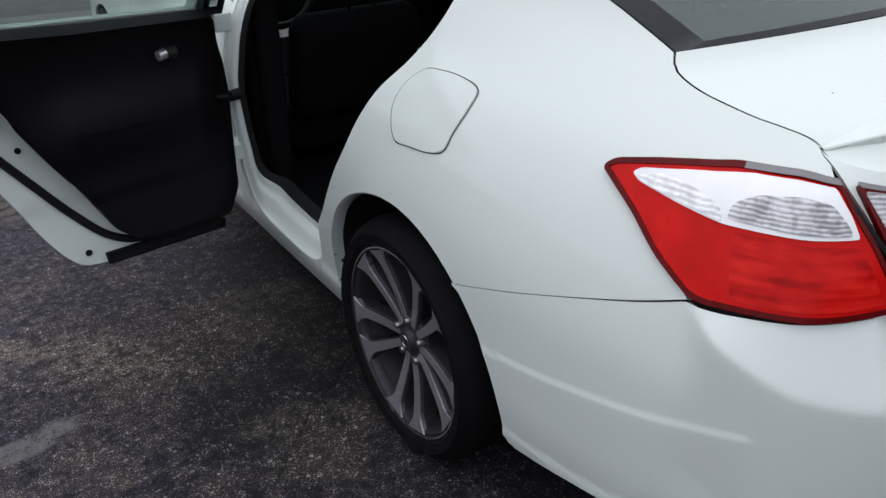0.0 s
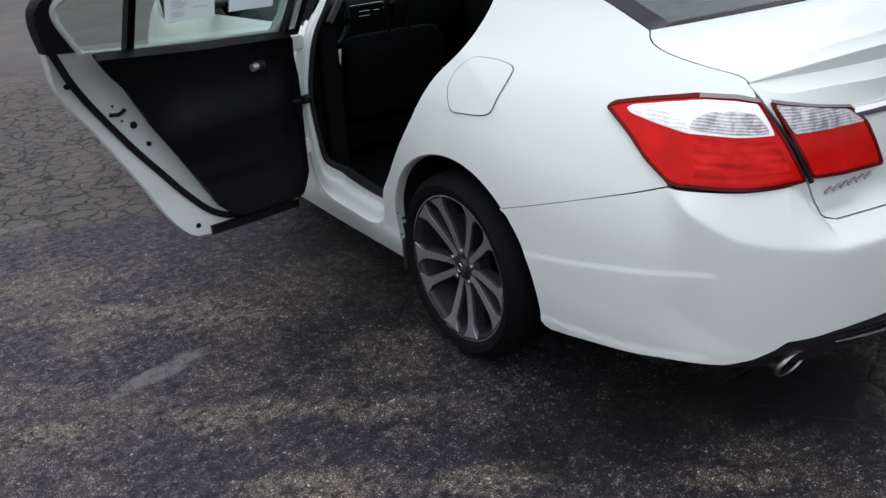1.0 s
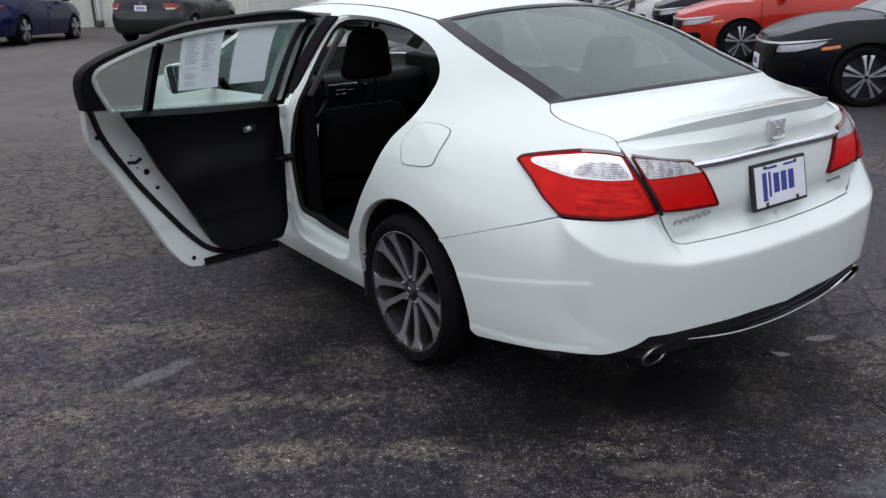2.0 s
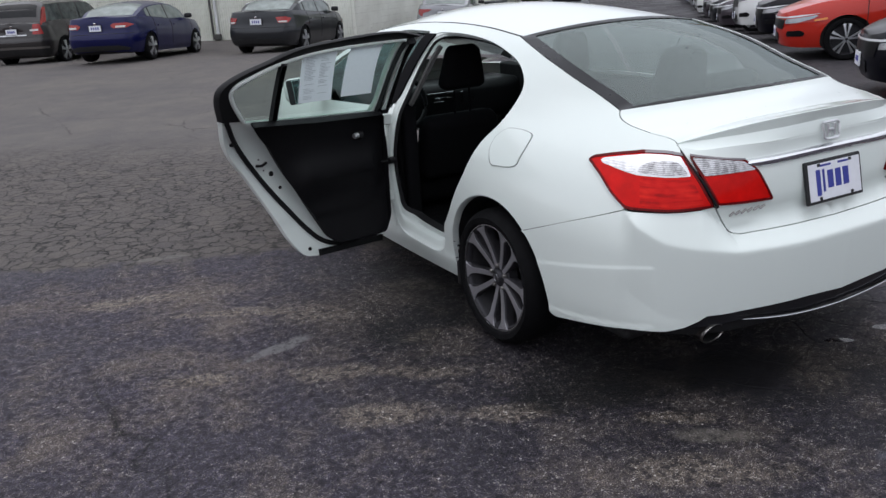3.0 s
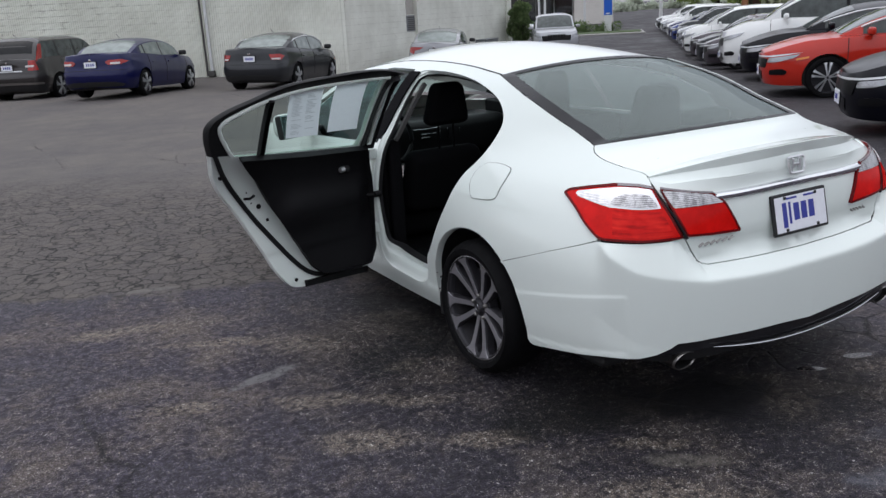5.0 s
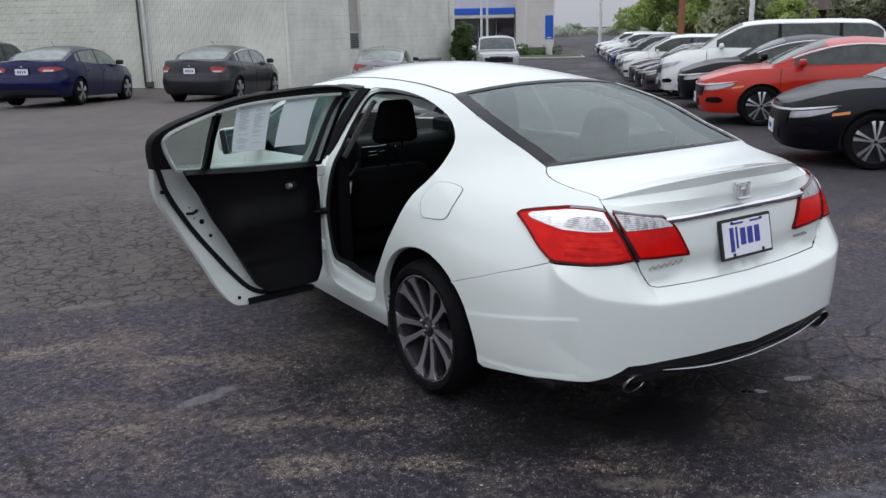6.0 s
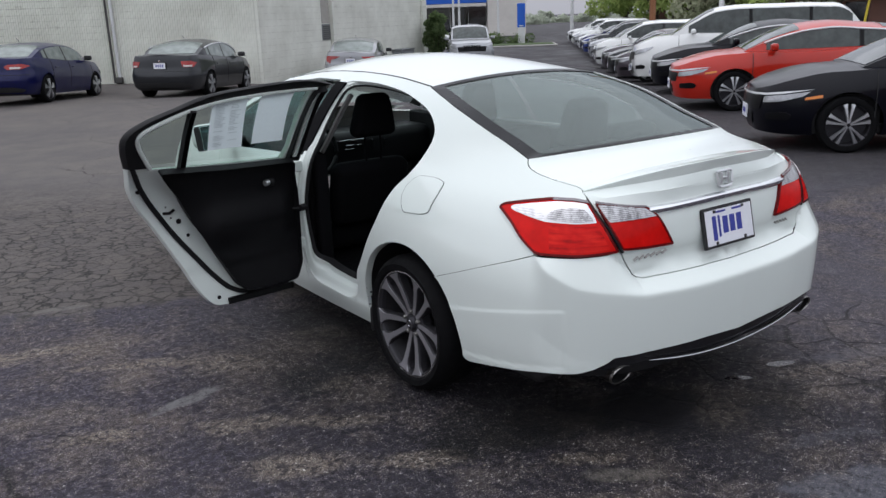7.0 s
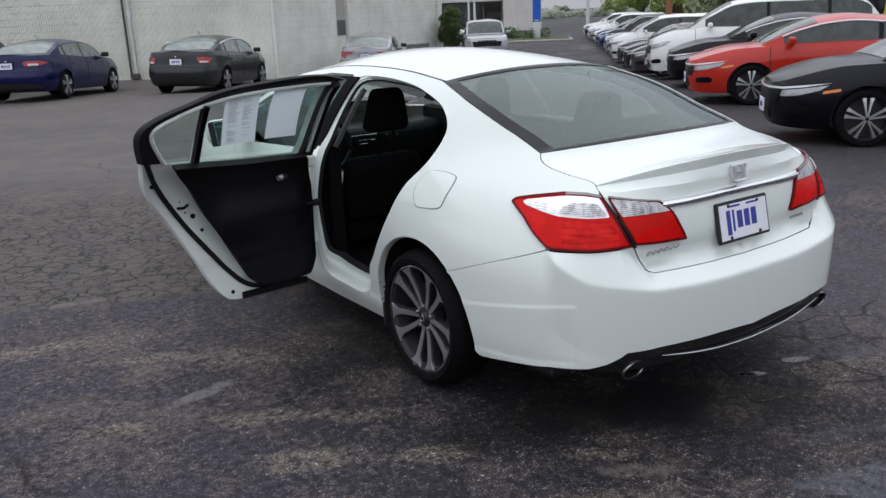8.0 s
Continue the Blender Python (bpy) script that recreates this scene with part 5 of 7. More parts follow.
def swung(depth):
    """The skin of the rear door, moved in by a depth and swung open on its hinge."""
    c, s = math.cos(SWING), math.sin(SWING)

    def surface(a, z):
        p = skin(a, z) + np.array([depth, 0, 0])
        d = p[:, :2] - HINGE
        p[:, 0], p[:, 1] = HINGE[0] + c * d[:, 0] - s * d[:, 1], HINGE[1] + s * d[:, 0] + c * d[:, 1]
        return p
    return surface


def door_left(car):
    rim = curve([(-1.075, 1.36), (-0.90, 1.392), (-0.615, 1.384), (-0.40, 1.361), (-0.262, 1.312), (-0.150, 1.274), (-0.076, 1.234), (-0.055, 1.203), (-0.060, 1.150), (-0.095, 1.060), (-0.133, 0.948), (-0.182, 0.853),
                 (-0.25, 0.755), (-0.322, 0.628), (-0.388, 0.498), (-0.432, 0.400), (-0.480, 0.324), (-0.515, 0.292), (-0.575, 0.280)], 90)
    low = [(-0.77, 0.277), (-0.97, 0.270), (-1.02, 0.34), (-1.045, 0.60), (-1.045, 0.92), (-1.05, 1.10)]
    whole = poly(np.vstack([rim, low]), 0.03)
    glass_o = np.array([(-0.985, 1.345), (-0.86, 1.346), (-0.615, 1.341), (-0.46, 1.326), (-0.345, 1.300), (-0.23, 1.254), (-0.145, 1.215), (-0.120, 1.195), (-0.135, 1.155), (-0.165, 1.115), (-0.222, 1.043), (-0.50, 1.018), (-0.97, 0.985), (-0.985, 1.05)])
    gl = poly(glass_o, 0.025)
    c = gl.mean(0)
    wider = c + (gl - c) * np.array([1.055, 1.13])
    wider[:, 1] = np.where(gl[:, 1] < 1.06, gl[:, 1] - 0.004, wider[:, 1])
    wider[:, 0] = np.maximum(wider[:, 0], -1.03)
    door = sheet("rear_door", whole, swung(0.0), WHITE, car, "open white rear door, seen from its black-trimmed inside", step=0.05, holes=[gl], flange=0.0, flip=True)
    # door edge: outer rim round to the inside face
    k = len(whole)
    cc = whole.mean(0)
    edge = [swung(0.0)(whole[:, 0], whole[:, 1]), swung(0.012)(*(cc + (whole - cc) * 1.004).T), swung(0.034)(*(cc + (whole - cc) * 1.002).T), swung(0.046)(*(cc + (whole - cc) * 0.995).T)]
    part("door_edge", grid_mesh(np.array(edge), close_v=True), WHITE, door)
    # inside face: white metal below, black frame above
    sheet("inner_panel", whole, swung(0.047), WHITE, door, "white painted inner door metal", step=0.04, holes=[gl], flange=0.0)
    upper = [p for p in rim if p[1] > 1.062]
    ring = np.array([(-0.99, 1.355), (-0.86, 1.358), (-0.612, 1.352), (-0.445, 1.338), (-0.318, 1.312), (-0.196, 1.272), (-0.114, 1.234), (-0.098, 1.205), (-0.112, 1.165), (-0.150, 1.105), (-0.185, 1.055)])
    inner_edge = curve(ring, len(upper))
    pts = [swung(0.012)(*(cc + (np.array(upper) - cc) * 1.012).T), swung(0.040)(*(cc + (np.array(upper) - cc) * 1.014).T), swung(0.062)(*(cc + (np.array(upper) - cc) * 1.0).T), swung(0.062)(*inner_edge.T), swung(0.05)(*(c + (inner_edge - c) * 0.99).T)]
    part("window_frame_seal", grid_mesh(pts), SEAL, door, "thick black rubber round the window frame")
    # bright inner window frame
    f0 = curve(ring, 70)
    glc = curve(glass_o[:11], 70)
    pts = [swung(0.052)(*f0.T), swung(0.066)(*(f0 * 0.75 + glc * 0.25).T), swung(0.066)(*(f0 * 0.35 + glc * 0.65).T), swung(0.050)(*glc.T), swung(0.02)(*glc.T)]
    part("window_frame", grid_mesh(pts), WHITE, door, "white window frame")
    part("frame_bead", tube_bm([tuple(p) for p in swung(0.060)(*(f0 * 0.62 + glc * 0.38).T)], 0.0105, 8), WHITE, door)
    sheet("window_pane", c + (gl - c) * 1.01, swung(0.028), SIDEGLASS, door, "clear side window", step=0.08, flange=0)
    bar = [(-0.326, 1.318), (-0.350, 1.318), (-0.372, 1.03), (-0.345, 1.03)]
    sheet("window_bar", poly(bar, 0.04), swung(0.050), SEAL, door, "black window divider", step=0.04, flange=0.03)
    sheet("front_channel", poly([(-0.985, 1.35), (-1.035, 1.36), (-1.045, 0.98), (-0.975, 0.985)], 0.04), swung(0.058), SEAL, door, step=0.05, flange=0.03)
    sheet("front_upright", poly([(-1.000, 1.330), (-1.020, 1.334), (-1.034, 0.992), (-1.008, 0.992)], 0.04), swung(0.0625), WHITE, door, "pale upright at the front of the window", step=0.05, flange=0.01)
    # black seal line down the rear edge
    line = curve([(-0.112, 1.063), (-0.178, 0.953), (-0.229, 0.874), (-0.295, 0.776), (-0.358, 0.681), (-0.445, 0.558), (-0.521, 0.454), (-0.602, 0.365), (-0.677, 0.326), (-0.82, 0.318), (-0.95, 0.314)], 50)
    part("edge_seal", tube_bm([tuple(p) for p in swung(0.054)(*line.T)], 0.0125, 8), SEAL, door, "black rubber seal along the door edge")
    # dark trim panel with an armrest
    trim = poly([(-0.222, 1.046), (-0.34, 0.905), (-0.465, 0.682), (-0.572, 0.482), (-0.622, 0.384), (-0.680, 0.334), (-0.815, 0.322), (-0.98, 0.325), (-1.03, 0.41), (-1.040, 0.6), (-1.035, 0.82), (-1.0, 0.985), (-0.60, 1.010)], 0.03, 0.02)

    def bulge(a, z):
        w = np.exp(-((z - 0.70) / 0.10) ** 2) * np.clip((a + 1.04) / 0.1, 0, 1) * np.clip((-0.42 - a) / 0.15, 0, 1)
        p = skin(a, z) + np.array([0.082, 0, 0]) + np.stack([0.055 * w, 0 * w, 0 * w], -1)
        cs, sn = math.cos(SWING), math.sin(SWING)
        d = p[:, :2] - HINGE
        p[:, 0], p[:, 1] = HINGE[0] + cs * d[:, 0] - sn * d[:, 1], HINGE[1] + sn * d[:, 0] + cs * d[:, 1]
        return p

    sheet("door_trim", trim, bulge, VINYL, door, "black vinyl door trim with an armrest", step=0.03, flange=0.035)
    sheet("armrest_pad", poly([(-0.94, 0.735), (-0.60, 0.735), (-0.56, 0.715), (-0.60, 0.695), (-0.94, 0.690)], 0.03, 0.015), lambda a, z: bulge(a, z) + np.array([0.0, -0.006, 0]), VINYL, door, step=0.03, flange=0.001)
    hp = bulge(np.array([-0.845, -0.90]), np.array([0.872, 0.868]))
    part("handle_cup", tube_bm([tuple(hp[0] + np.array([0.0, 0.006, 0])), tuple(hp[1] + np.array([0, 0.006, 0]))], 0.024, 10), TRIM, door)
    part("inner_handle", tube_bm([tuple(hp[0] + np.array([0.018, -0.022, 0.004])), tuple(hp[0] + np.array([-0.006, -0.030, 0.001]))], 0.0145, 10), BRIGHT, door, "chrome inner door handle")
    # bottom strip, latch and bolt holes
    sheet("bottom_strip", poly([(-0.578, 0.316), (-0.58, 0.280), (-0.97, 0.270), (-0.975, 0.305)], 0.04), swung(0.060), SEAL, door, "black strip along the lower edge", step=0.05, flange=0.02)
    for a, z, r in ((-0.169, 0.940, 0.011), (-0.536, 0.327, 0.010), (-0.385, 0.751, 0.013), (-0.427, 0.672, 0.009), (-0.318, 0.835, 0.004), (-0.345, 0.775, 0.004)):
        q = [swung(0.0495)(np.array([a]), np.array([z]))[0], swung(0.0525)(np.array([a]), np.array([z]))[0]]
        part("bolt_hole", tube_bm([tuple(p) for p in q], r, 12), SEAL, door)
    q = swung(0.054)(np.array([-0.304, -0.337, -0.361]), np.array([0.806, 0.801, 0.815]))
    part("latch", tube_bm([tuple(p) for p in q], 0.007, 8), SEAL, door, "dark door latch")
    # papers stuck to the pane, with plain lines for their print
    for a0, a1, b0, b1, lines in ((-0.448, -0.628, -0.500, -0.690, True), (-0.700, -0.885, -0.745, -0.932, False)):
        o = poly([(a0, 1.342), (a1, 1.348), (b1, 1.086), (b0, 1.092)], 0.04)
        sh = sheet("window_paper", o, swung(0.034), PAPER, door, "printed sheet of paper stuck to the side window" if lines else "blank back of a paper sheet on the side window", step=0.06, flange=0.0)
        if lines:
            rnd = random.Random(3)
            for k in range(30):
                z = 1.325 - 0.0074 * k
                shift = (1.342 - z) / 0.25 * 0.056
                for x0, x1 in ((0.020, 0.085), (0.100, 0.160)):
                    if rnd.random() < (0.12 if x0 < 0.05 else 0.12 + 0.025 * k):
                        continue
                    w = x1 - rnd.uniform(0, 0.03)
                    o = poly([(a0 - shift - x0, z), (a0 - shift - w, z), (a0 - shift - w, z - 0.0030), (a0 - shift - x0, z - 0.0030)], 0.1)
                    sheet("print_line", o, swung(0.0355), INK, sh, step=0.2, flange=0)
    # check strap between pillar and door
    q0 = np.array([-0.915, 1.0, 0.702])
    part("check_strap", tube_bm([tuple(q0 + np.array([0, -0.0, 0])), (-0.945, 1.005, 0.70), (-0.97, 1.03, 0.698)], 0.008, 8), SEAL, car, "black door check strap")
    part("strap_boot", tube_bm([(-0.895, 1.0, 0.703), (-0.93, 0.992, 0.702)], 0.018, 10), SEAL, car)
    for z in (0.50, 0.92):
        part("hinge", box_bm(-0.935, 1.03, z - 0.03, -0.875, 1.10, z + 0.03, 0.008), WHITE, car, "white painted door hinge")


def seat(parent, x, y, back, name):
    st = new(name)
    st.parent = parent
    tagged(st, "black cloth seat")
    part("cushion", box_bm(x - 0.26, y - 0.25, 0.34, x + 0.26, y + 0.28, 0.52, 0.06, 3), FABRIC, st)
    bm = box_bm(-0.25, -0.07, 0.0, 0.25, 0.07, 0.385, 0.06, 3)
    bmesh.ops.transform(bm, matrix=pose(x, y - 0.25, 0.50, back, 0, 0), verts=bm.verts[:])
    part("backrest", bm, FABRIC, st)
    bm = box_bm(-0.135, -0.05, 0.0, 0.135, 0.05, 0.245, 0.045, 4)
    for v in bm.verts:
        v.co.x *= 1.10 - 1.75 * max(0, v.co.z - 0.02)
    top = pose(x, y - 0.25, 0.50, back, 0, 0) @ Vector((0, 0, 0.535))
    bmesh.ops.transform(bm, matrix=pose(top.x, top.y, top.z, back * 0.6, 0, 0), verts=bm.verts[:])
    part("headrest", bm, FABRIC, st)
    for dx in (-0.05, 0.05):
        part("headrest_post", tube_bm([(x + dx, top.y, top.z - 0.14), (x + dx, top.y, top.z + 0.03)], 0.006, 8), FABRIC, st)


def cabin(car):
    part("cabin_floor", box_bm(-0.78, -0.30, 0.268, 0.78, 2.5, 0.30, 0.01), FABRIC, car, "black carpet")
    for x in (-0.38, 0.38):
        seat(car, x, 1.50, 14, "front_seat")
    bm = box_bm(-0.70, 0.10, 0.30, 0.70, 0.62, 0.52, 0.07, 3)
    part("rear_bench", bm, FABRIC, car, "black rear bench")
    bm = box_bm(-0.70, -0.08, 0.0, 0.70, 0.08, 0.60, 0.07, 3)
    bmesh.ops.transform(bm, matrix=pose(0, 0.06, 0.48, 22, 0, 0), verts=bm.verts[:])
    part("rear_backrest", bm, FABRIC, car)
    part("parcel_shelf", box_bm(-0.64, -0.62, 1.0, 0.64, -0.08, 1.035, 0.01), FABRIC, car)
    for x, hh in ((-0.30, 0.13), (0.09, 0.235), (0.44, 0.08)):
        bm = box_bm(-0.15, -0.05, 0.0, 0.15, 0.05, hh, 0.035, 4)
        for v in bm.verts:
            v.co.x *= 1.0 - 0.45 * (max(0.0, v.co.z) / 0.24) ** 3
        bmesh.ops.transform(bm, matrix=pose(x, -0.09, 1.03, 10, 0, 0), verts=bm.verts[:])
        part("rear_headrest", bm, FABRIC, car)
    part("dashboard", box_bm(-0.74, 2.12, 0.62, 0.74, 2.55, 0.905, 0.07, 3), VINYL, car, "black dashboard")
    for x0, z0, x1, z1 in ((-0.09, 0.848, 0.13, 0.858), (0.124, 0.775, 0.132, 0.848), (0.185, 0.770, 0.197, 0.845), (0.285, 0.775, 0.291, 0.835), (-0.03, 0.818, 0.04, 0.822), (-0.03, 0.792, 0.04, 0.796), (0.06, 0.815, 0.10, 0.819), (-0.12, 0.77, -0.112, 0.80)):
        part("dash_trim", box_bm(x0, 2.095, z0, x1, 2.112, z1, 0.002), CHROME, car, "thin bright dashboard trim")
    part("console", box_bm(-0.11, 1.0, 0.29, 0.11, 2.15, 0.60, 0.04), VINYL, car)
    part("steering_wheel", tube_bm([(-0.38 + 0.18 * math.cos(a), 1.92 + 0.06 * math.sin(a), 0.86 + 0.17 * math.sin(a)) for a in np.linspace(0, math.tau, 28, endpoint=False)], 0.016, 8, True), VINYL, car)
    part("right_trim", box_bm(0.70, -0.1, 0.30, 0.835, 2.4, 0.988, 0.02), VINYL, car)
    part("left_front_trim", box_bm(-0.82, 1.09, 0.30, -0.75, 2.3, 0.97, 0.02), FABRIC, car)
    part("pillar_trim", box_bm(-0.80, 1.03, 0.30, -0.72, 1.09, 0.98, 0.02), FABRIC, car)
    sheet("pillar_upper_trim", poly([(-1.036, 1.275), (-1.010, 1.280), (-0.996, 0.985), (-1.018, 0.985)], 0.03, 0.008), lambda a, z: skin(a, z) + np.array([0.065, 0, 0]), plain("pale_grey_trim", (0.055, 0.054, 0.053), 0.7), car, "pale grey upper pillar trim", step=0.04, flange=0.02)
    hl = skin(DITCH[:, 0], DITCH[:, 1]) + np.array([0.03, 0, -0.03])
    k = len(hl)
    part("headliner", grid_mesh(cross_sheet(hl, np.linspace(-0.05, 0.10, k), 0.050)), plain("grey_headliner", (0.30, 0.30, 0.29), 0.9), car)
    part("quarter_trim", box_bm(-0.70, -0.50, 0.50, -0.64, -0.02, 0.99, 0.03), VINYL, car)
    part("rear_bulkhead", box_bm(-0.66, -0.35, 0.30, 0.66, -0.28, 1.0, 0.03), TRIM, car)



def rain_drops(car_parts):
    """Small drops of rain on the rear pane and the lid."""
    rnd = random.Random(11)
    bm = bmesh.new()
    for pts, count, bias in car_parts:
        n, m = pts.shape[:2]
        for k in range(count):
            a, b = rnd.random() ** bias * (n - 1.001), rnd.uniform(0.06, 0.94) * (m - 1.001)
            i, j = int(a), int(b)
            u, v = pts[i + 1, j] - pts[i, j], pts[i, j + 1] - pts[i, j]
            p = pts[i, j] + (a - i) * u + (b - j) * v
            nn = np.cross(u, v)
            nn /= np.linalg.norm(nn)
            nn = nn if nn[2] > 0 else -nn
            r = 0.0012 + 0.0024 * rnd.random() ** 2
            mat4 = Matrix.Translation(Vector(p + nn * 0.0035)) @ Vector(nn).to_track_quat("Z", "Y").to_matrix().to_4x4() @ Matrix.Diagonal((r, r * rnd.uniform(0.9, 1.5), r * 0.55, 1))
            bmesh.ops.create_icosphere(bm, subdivisions=1, radius=1.0, matrix=mat4)
    tagged(part("rain_drops", bm, DROPS), "clear rain drops on the glass and lid", "water", kind="stuff")


DROPSETS = []
white_sedan()
rain_drops(DROPSETS)


# ---- parked cars ----
KINDS = {
    # length, half width, height, wheelbase, front overhang, tyre radius, hood front, cowl, belt, tail height; y of cowl, roof front, roof rear, rear base (from the middle)
    "sedan": dict(L=4.87, W=0.92, H=1.47, wb=2.82, fo=0.95, r=0.33, zs=(0.74, 0.98, 0.97, 1.06), ys=(1.30, 0.45, -0.95, -1.75)),
    "coupe": dict(L=4.58, W=0.90, H=1.40, wb=2.70, fo=0.98, r=0.325, zs=(0.70, 0.95, 0.94, 1.05), ys=(1.20, 0.30, -0.80, -1.95)),
    "suv": dict(L=4.56, W=0.91, H=1.69, wb=2.62, fo=0.90, r=0.345, zs=(0.88, 1.10, 1.08, 1.10), ys=(1.25, 0.55, -1.78, -2.14)),
    "jeep": dict(L=4.82, W=0.97, H=1.76, wb=2.91, fo=0.90, r=0.38, zs=(1.00, 1.16, 1.14, 1.15), ys=(1.10, 0.50, -1.80, -2.25)),
    "minivan": dict(L=5.15, W=1.00, H=1.74, wb=3.00, fo=0.95, r=0.345, zs=(0.86, 1.12, 1.08, 1.12), ys=(1.55, 0.60, -2.00, -2.45)),
    "van": dict(L=5.60, W=1.00, H=2.08, wb=3.50, fo=0.85, r=0.36, zs=(1.00, 1.20, 1.18, 1.20), ys=(1.85, 1.25, -2.75, -2.88)),
}


def far_wheel(parent, x, y, side, r, rim, wide=1.0):
    hub = new("wheel")
    hub.parent = parent
    hub.matrix_local = pose(x, y, r) @ Matrix.Diagonal((-side, 1, 1, 1))
    m = np.array([-1, 1, 1])
    v, f = lathe([(rim - 0.01, -0.2), (r - 0.02, -0.21), (r, -0.17), (r, -0.03), (r - 0.02, 0.0), (rim + 0.02, 0.006), (rim, 0.0), (rim - 0.01, -0.012)], 36)
    part("tyre", (v * m, [g[::-1] for g in f]), RUBBER, hub)
    v, f = lathe([(0.001, -0.09), (rim - 0.03, -0.09), (rim - 0.012, -0.012), (rim, -0.002)], 30)
    part("rim", (v * m, f), RIMDARK, hub)
    for k in range(5):
        vs, fs = [], []
        for j in ((-10.5, 10.5) if wide == 1.0 else (-7.5, 7.5)):
            a = radians(90 + 72 * k + j)
            c, t = np.array([0, math.cos(a), math.sin(a)]), np.array([0, -math.sin(a), math.cos(a)])
            q = []
            for rr, w0, d in ((0.02, 0.012, -0.005), (0.09, 0.011, -0.009), (rim - 0.05, 0.019, -0.021), (rim - 0.010, 0.028, -0.029)):
                w, out, deep = w0 * wide, np.array([-d - 0.040, 0, 0]), np.array([0.03, 0, 0])
                q.append([out + rr * c - w * t + deep, out + rr * c - 0.8 * w * t, out + rr * c + 0.8 * w * t, out + rr * c + w * t + deep])
            v, f = grid_mesh(np.array(q))
            fs += [tuple(i + len(vs) for i in g) for g in f]
            vs += list(v)
        part("spoke", (np.array(vs), fs), CHROMEWHEEL, hub, smooth=False)
    tagged(hub, "black tyre on a bright five-spoke wheel")


CHROMEWHEEL = plain("bright_wheel", (0.50, 0.51, 0.53), 0.3, 0.8, vary=0.08)
FARRED = plain("far_red_lens", (0.30, 0.016, 0.014), 0.2, coat=0.5, vary=0.35, grain=14)
BRIGHTTRIM = plain("bright_trim", (0.70, 0.71, 0.73), 0.22, 0.25, vary=0.05)
GAP = plain("panel_gap", (0.012, 0.012, 0.013), 0.7)
GRILLE = plain("dark_grille", (0.004, 0.004, 0.005), 0.35, spec=0.2)
WHITELAMP = plain("white_reverse_lens", (0.62, 0.58, 0.56), 0.2, coat=1.0)


def parked_car(kind, name, label, coat, x, y, bearing, group="", lamps="wide", brow=False, plate=True, category="car", roof_rails=False, pale=False):
    """A parked car with its middle at (x, y), nose towards the bearing (degrees to the right of +y)."""
    k = KINDS[kind]
    L, W, H, wb, fo, r = k["L"], k["W"], k["H"], k["wb"], k["fo"], k["r"]
    zh, zc, zb, zt = k["zs"]
    yc, yrf, yrr, yrb = k["ys"]
    yf = wb / 2 + fo
    yr = yf - L
    car = thing(name, label, category, group, stand(x, y, -bearing))
    boxy = kind in ("van", "jeep", "suv", "minivan")
    q = 0.55 if boxy else 1.0
    plan = [(0, yf), (-0.45 * W, yf - 0.04), (-0.74 * W, yf - 0.18 * q), (-0.91 * W, yf - 0.45 * q), (-0.98 * W, yf - 0.85), (-W, 0.6), (-W, -0.6), (-0.985 * W, yr + 0.8), (-0.945 * W, yr + 0.42 * q), (-0.83 * W, yr + 0.14 * q), (-0.5 * W, yr + 0.03), (0, yr)]
    hs = tuple(zb * f for f in (0.17, 0.30, 0.45, 0.60, 0.75, 0.88, 1.0, 1.12))
    sk = Skin(plan, hs)
    sk.station(sk.start, 0.08, 0.03, 0.0, 0.0, 0.03, 0.10, 0.22, 0.35)
    sk.station(-yf + 0.55, 0.08, 0.03, 0.0, 0.0, 0.02, 0.07, 0.15, 0.25)
    sk.station(-0.9, 0.10, 0.045, 0.024, 0.008, 0.0, 0.016, 0.05, 0.11)
    sk.station(1.0, 0.10, 0.045, 0.024, 0.008, 0.0, 0.016, 0.05, 0.11)
    sk.station(-yr - 0.15, 0.15, 0.065, 0.012, 0.0, 0.035, 0.055, 0.075, 0.12)
    sk.station(sk.end, 0.17, 0.075, 0.014, 0.0, 0.06, 0.07, 0.08, 0.12)
    tops = [(yr, zt - 0.015), (yr + 0.35, zt), (yrb, zt + 0.0), (yrr, zb + 0.05), (0.0, zb), (yc - 0.1, zc - 0.012)] + [(yc + 0.15 + (yf - yc - 0.15) * u, zc - 0.03 - (zc - 0.03 - zh) * u ** 1.9) for u in (0.0, 0.25, 0.5, 0.75, 0.9, 1.0)]

    def ztop(s):
        yy = np.interp(s, sk.arc, sk.fine[:, 1])
        return catmull([a for a, _ in tops], [b for _, b in tops], yy)

    ra = r + 0.055
    low = []
    for cy in (-wb / 2, wb / 2):
        sc = -cy
        low.append([(sc - ra * math.cos(radians(a)), max(r * 0.96 + ra * math.sin(radians(a)), 0.2)) for a in np.linspace(-28, 208, 22)])
    bottom = [(sk.start, 0.22), (sk.start + 0.8, 0.20)] + low[1] + low[0] + [(sk.end - 0.75, 0.24), (sk.end, 0.28)]
    ss = np.linspace(sk.end, sk.start, 60)
    outline = poly(bottom + [(s, z) for s, z in zip(ss, ztop(ss))], 0.12)
    v, f, n = twin(panel(outline, sk, step=0.11, flange=0.03))
    body = part("body", (v, f), coat, car, normals=n)
    e = sk(ss, ztop(ss))
    part("deck", grid_mesh(cross_sheet(e, 0.0, 0.045, 18)), coat, car)
    part("underside", box_bm(-W * 0.78, yr + 0.40, 0.2, W * 0.78, yf - 0.55, 0.32), TRIM, car)
    part("well", box_bm(-W + 0.10, -wb / 2 - ra + 0.02, 0.22, W - 0.10, -wb / 2 + ra - 0.02, r + ra - 0.04), TRIM, car)
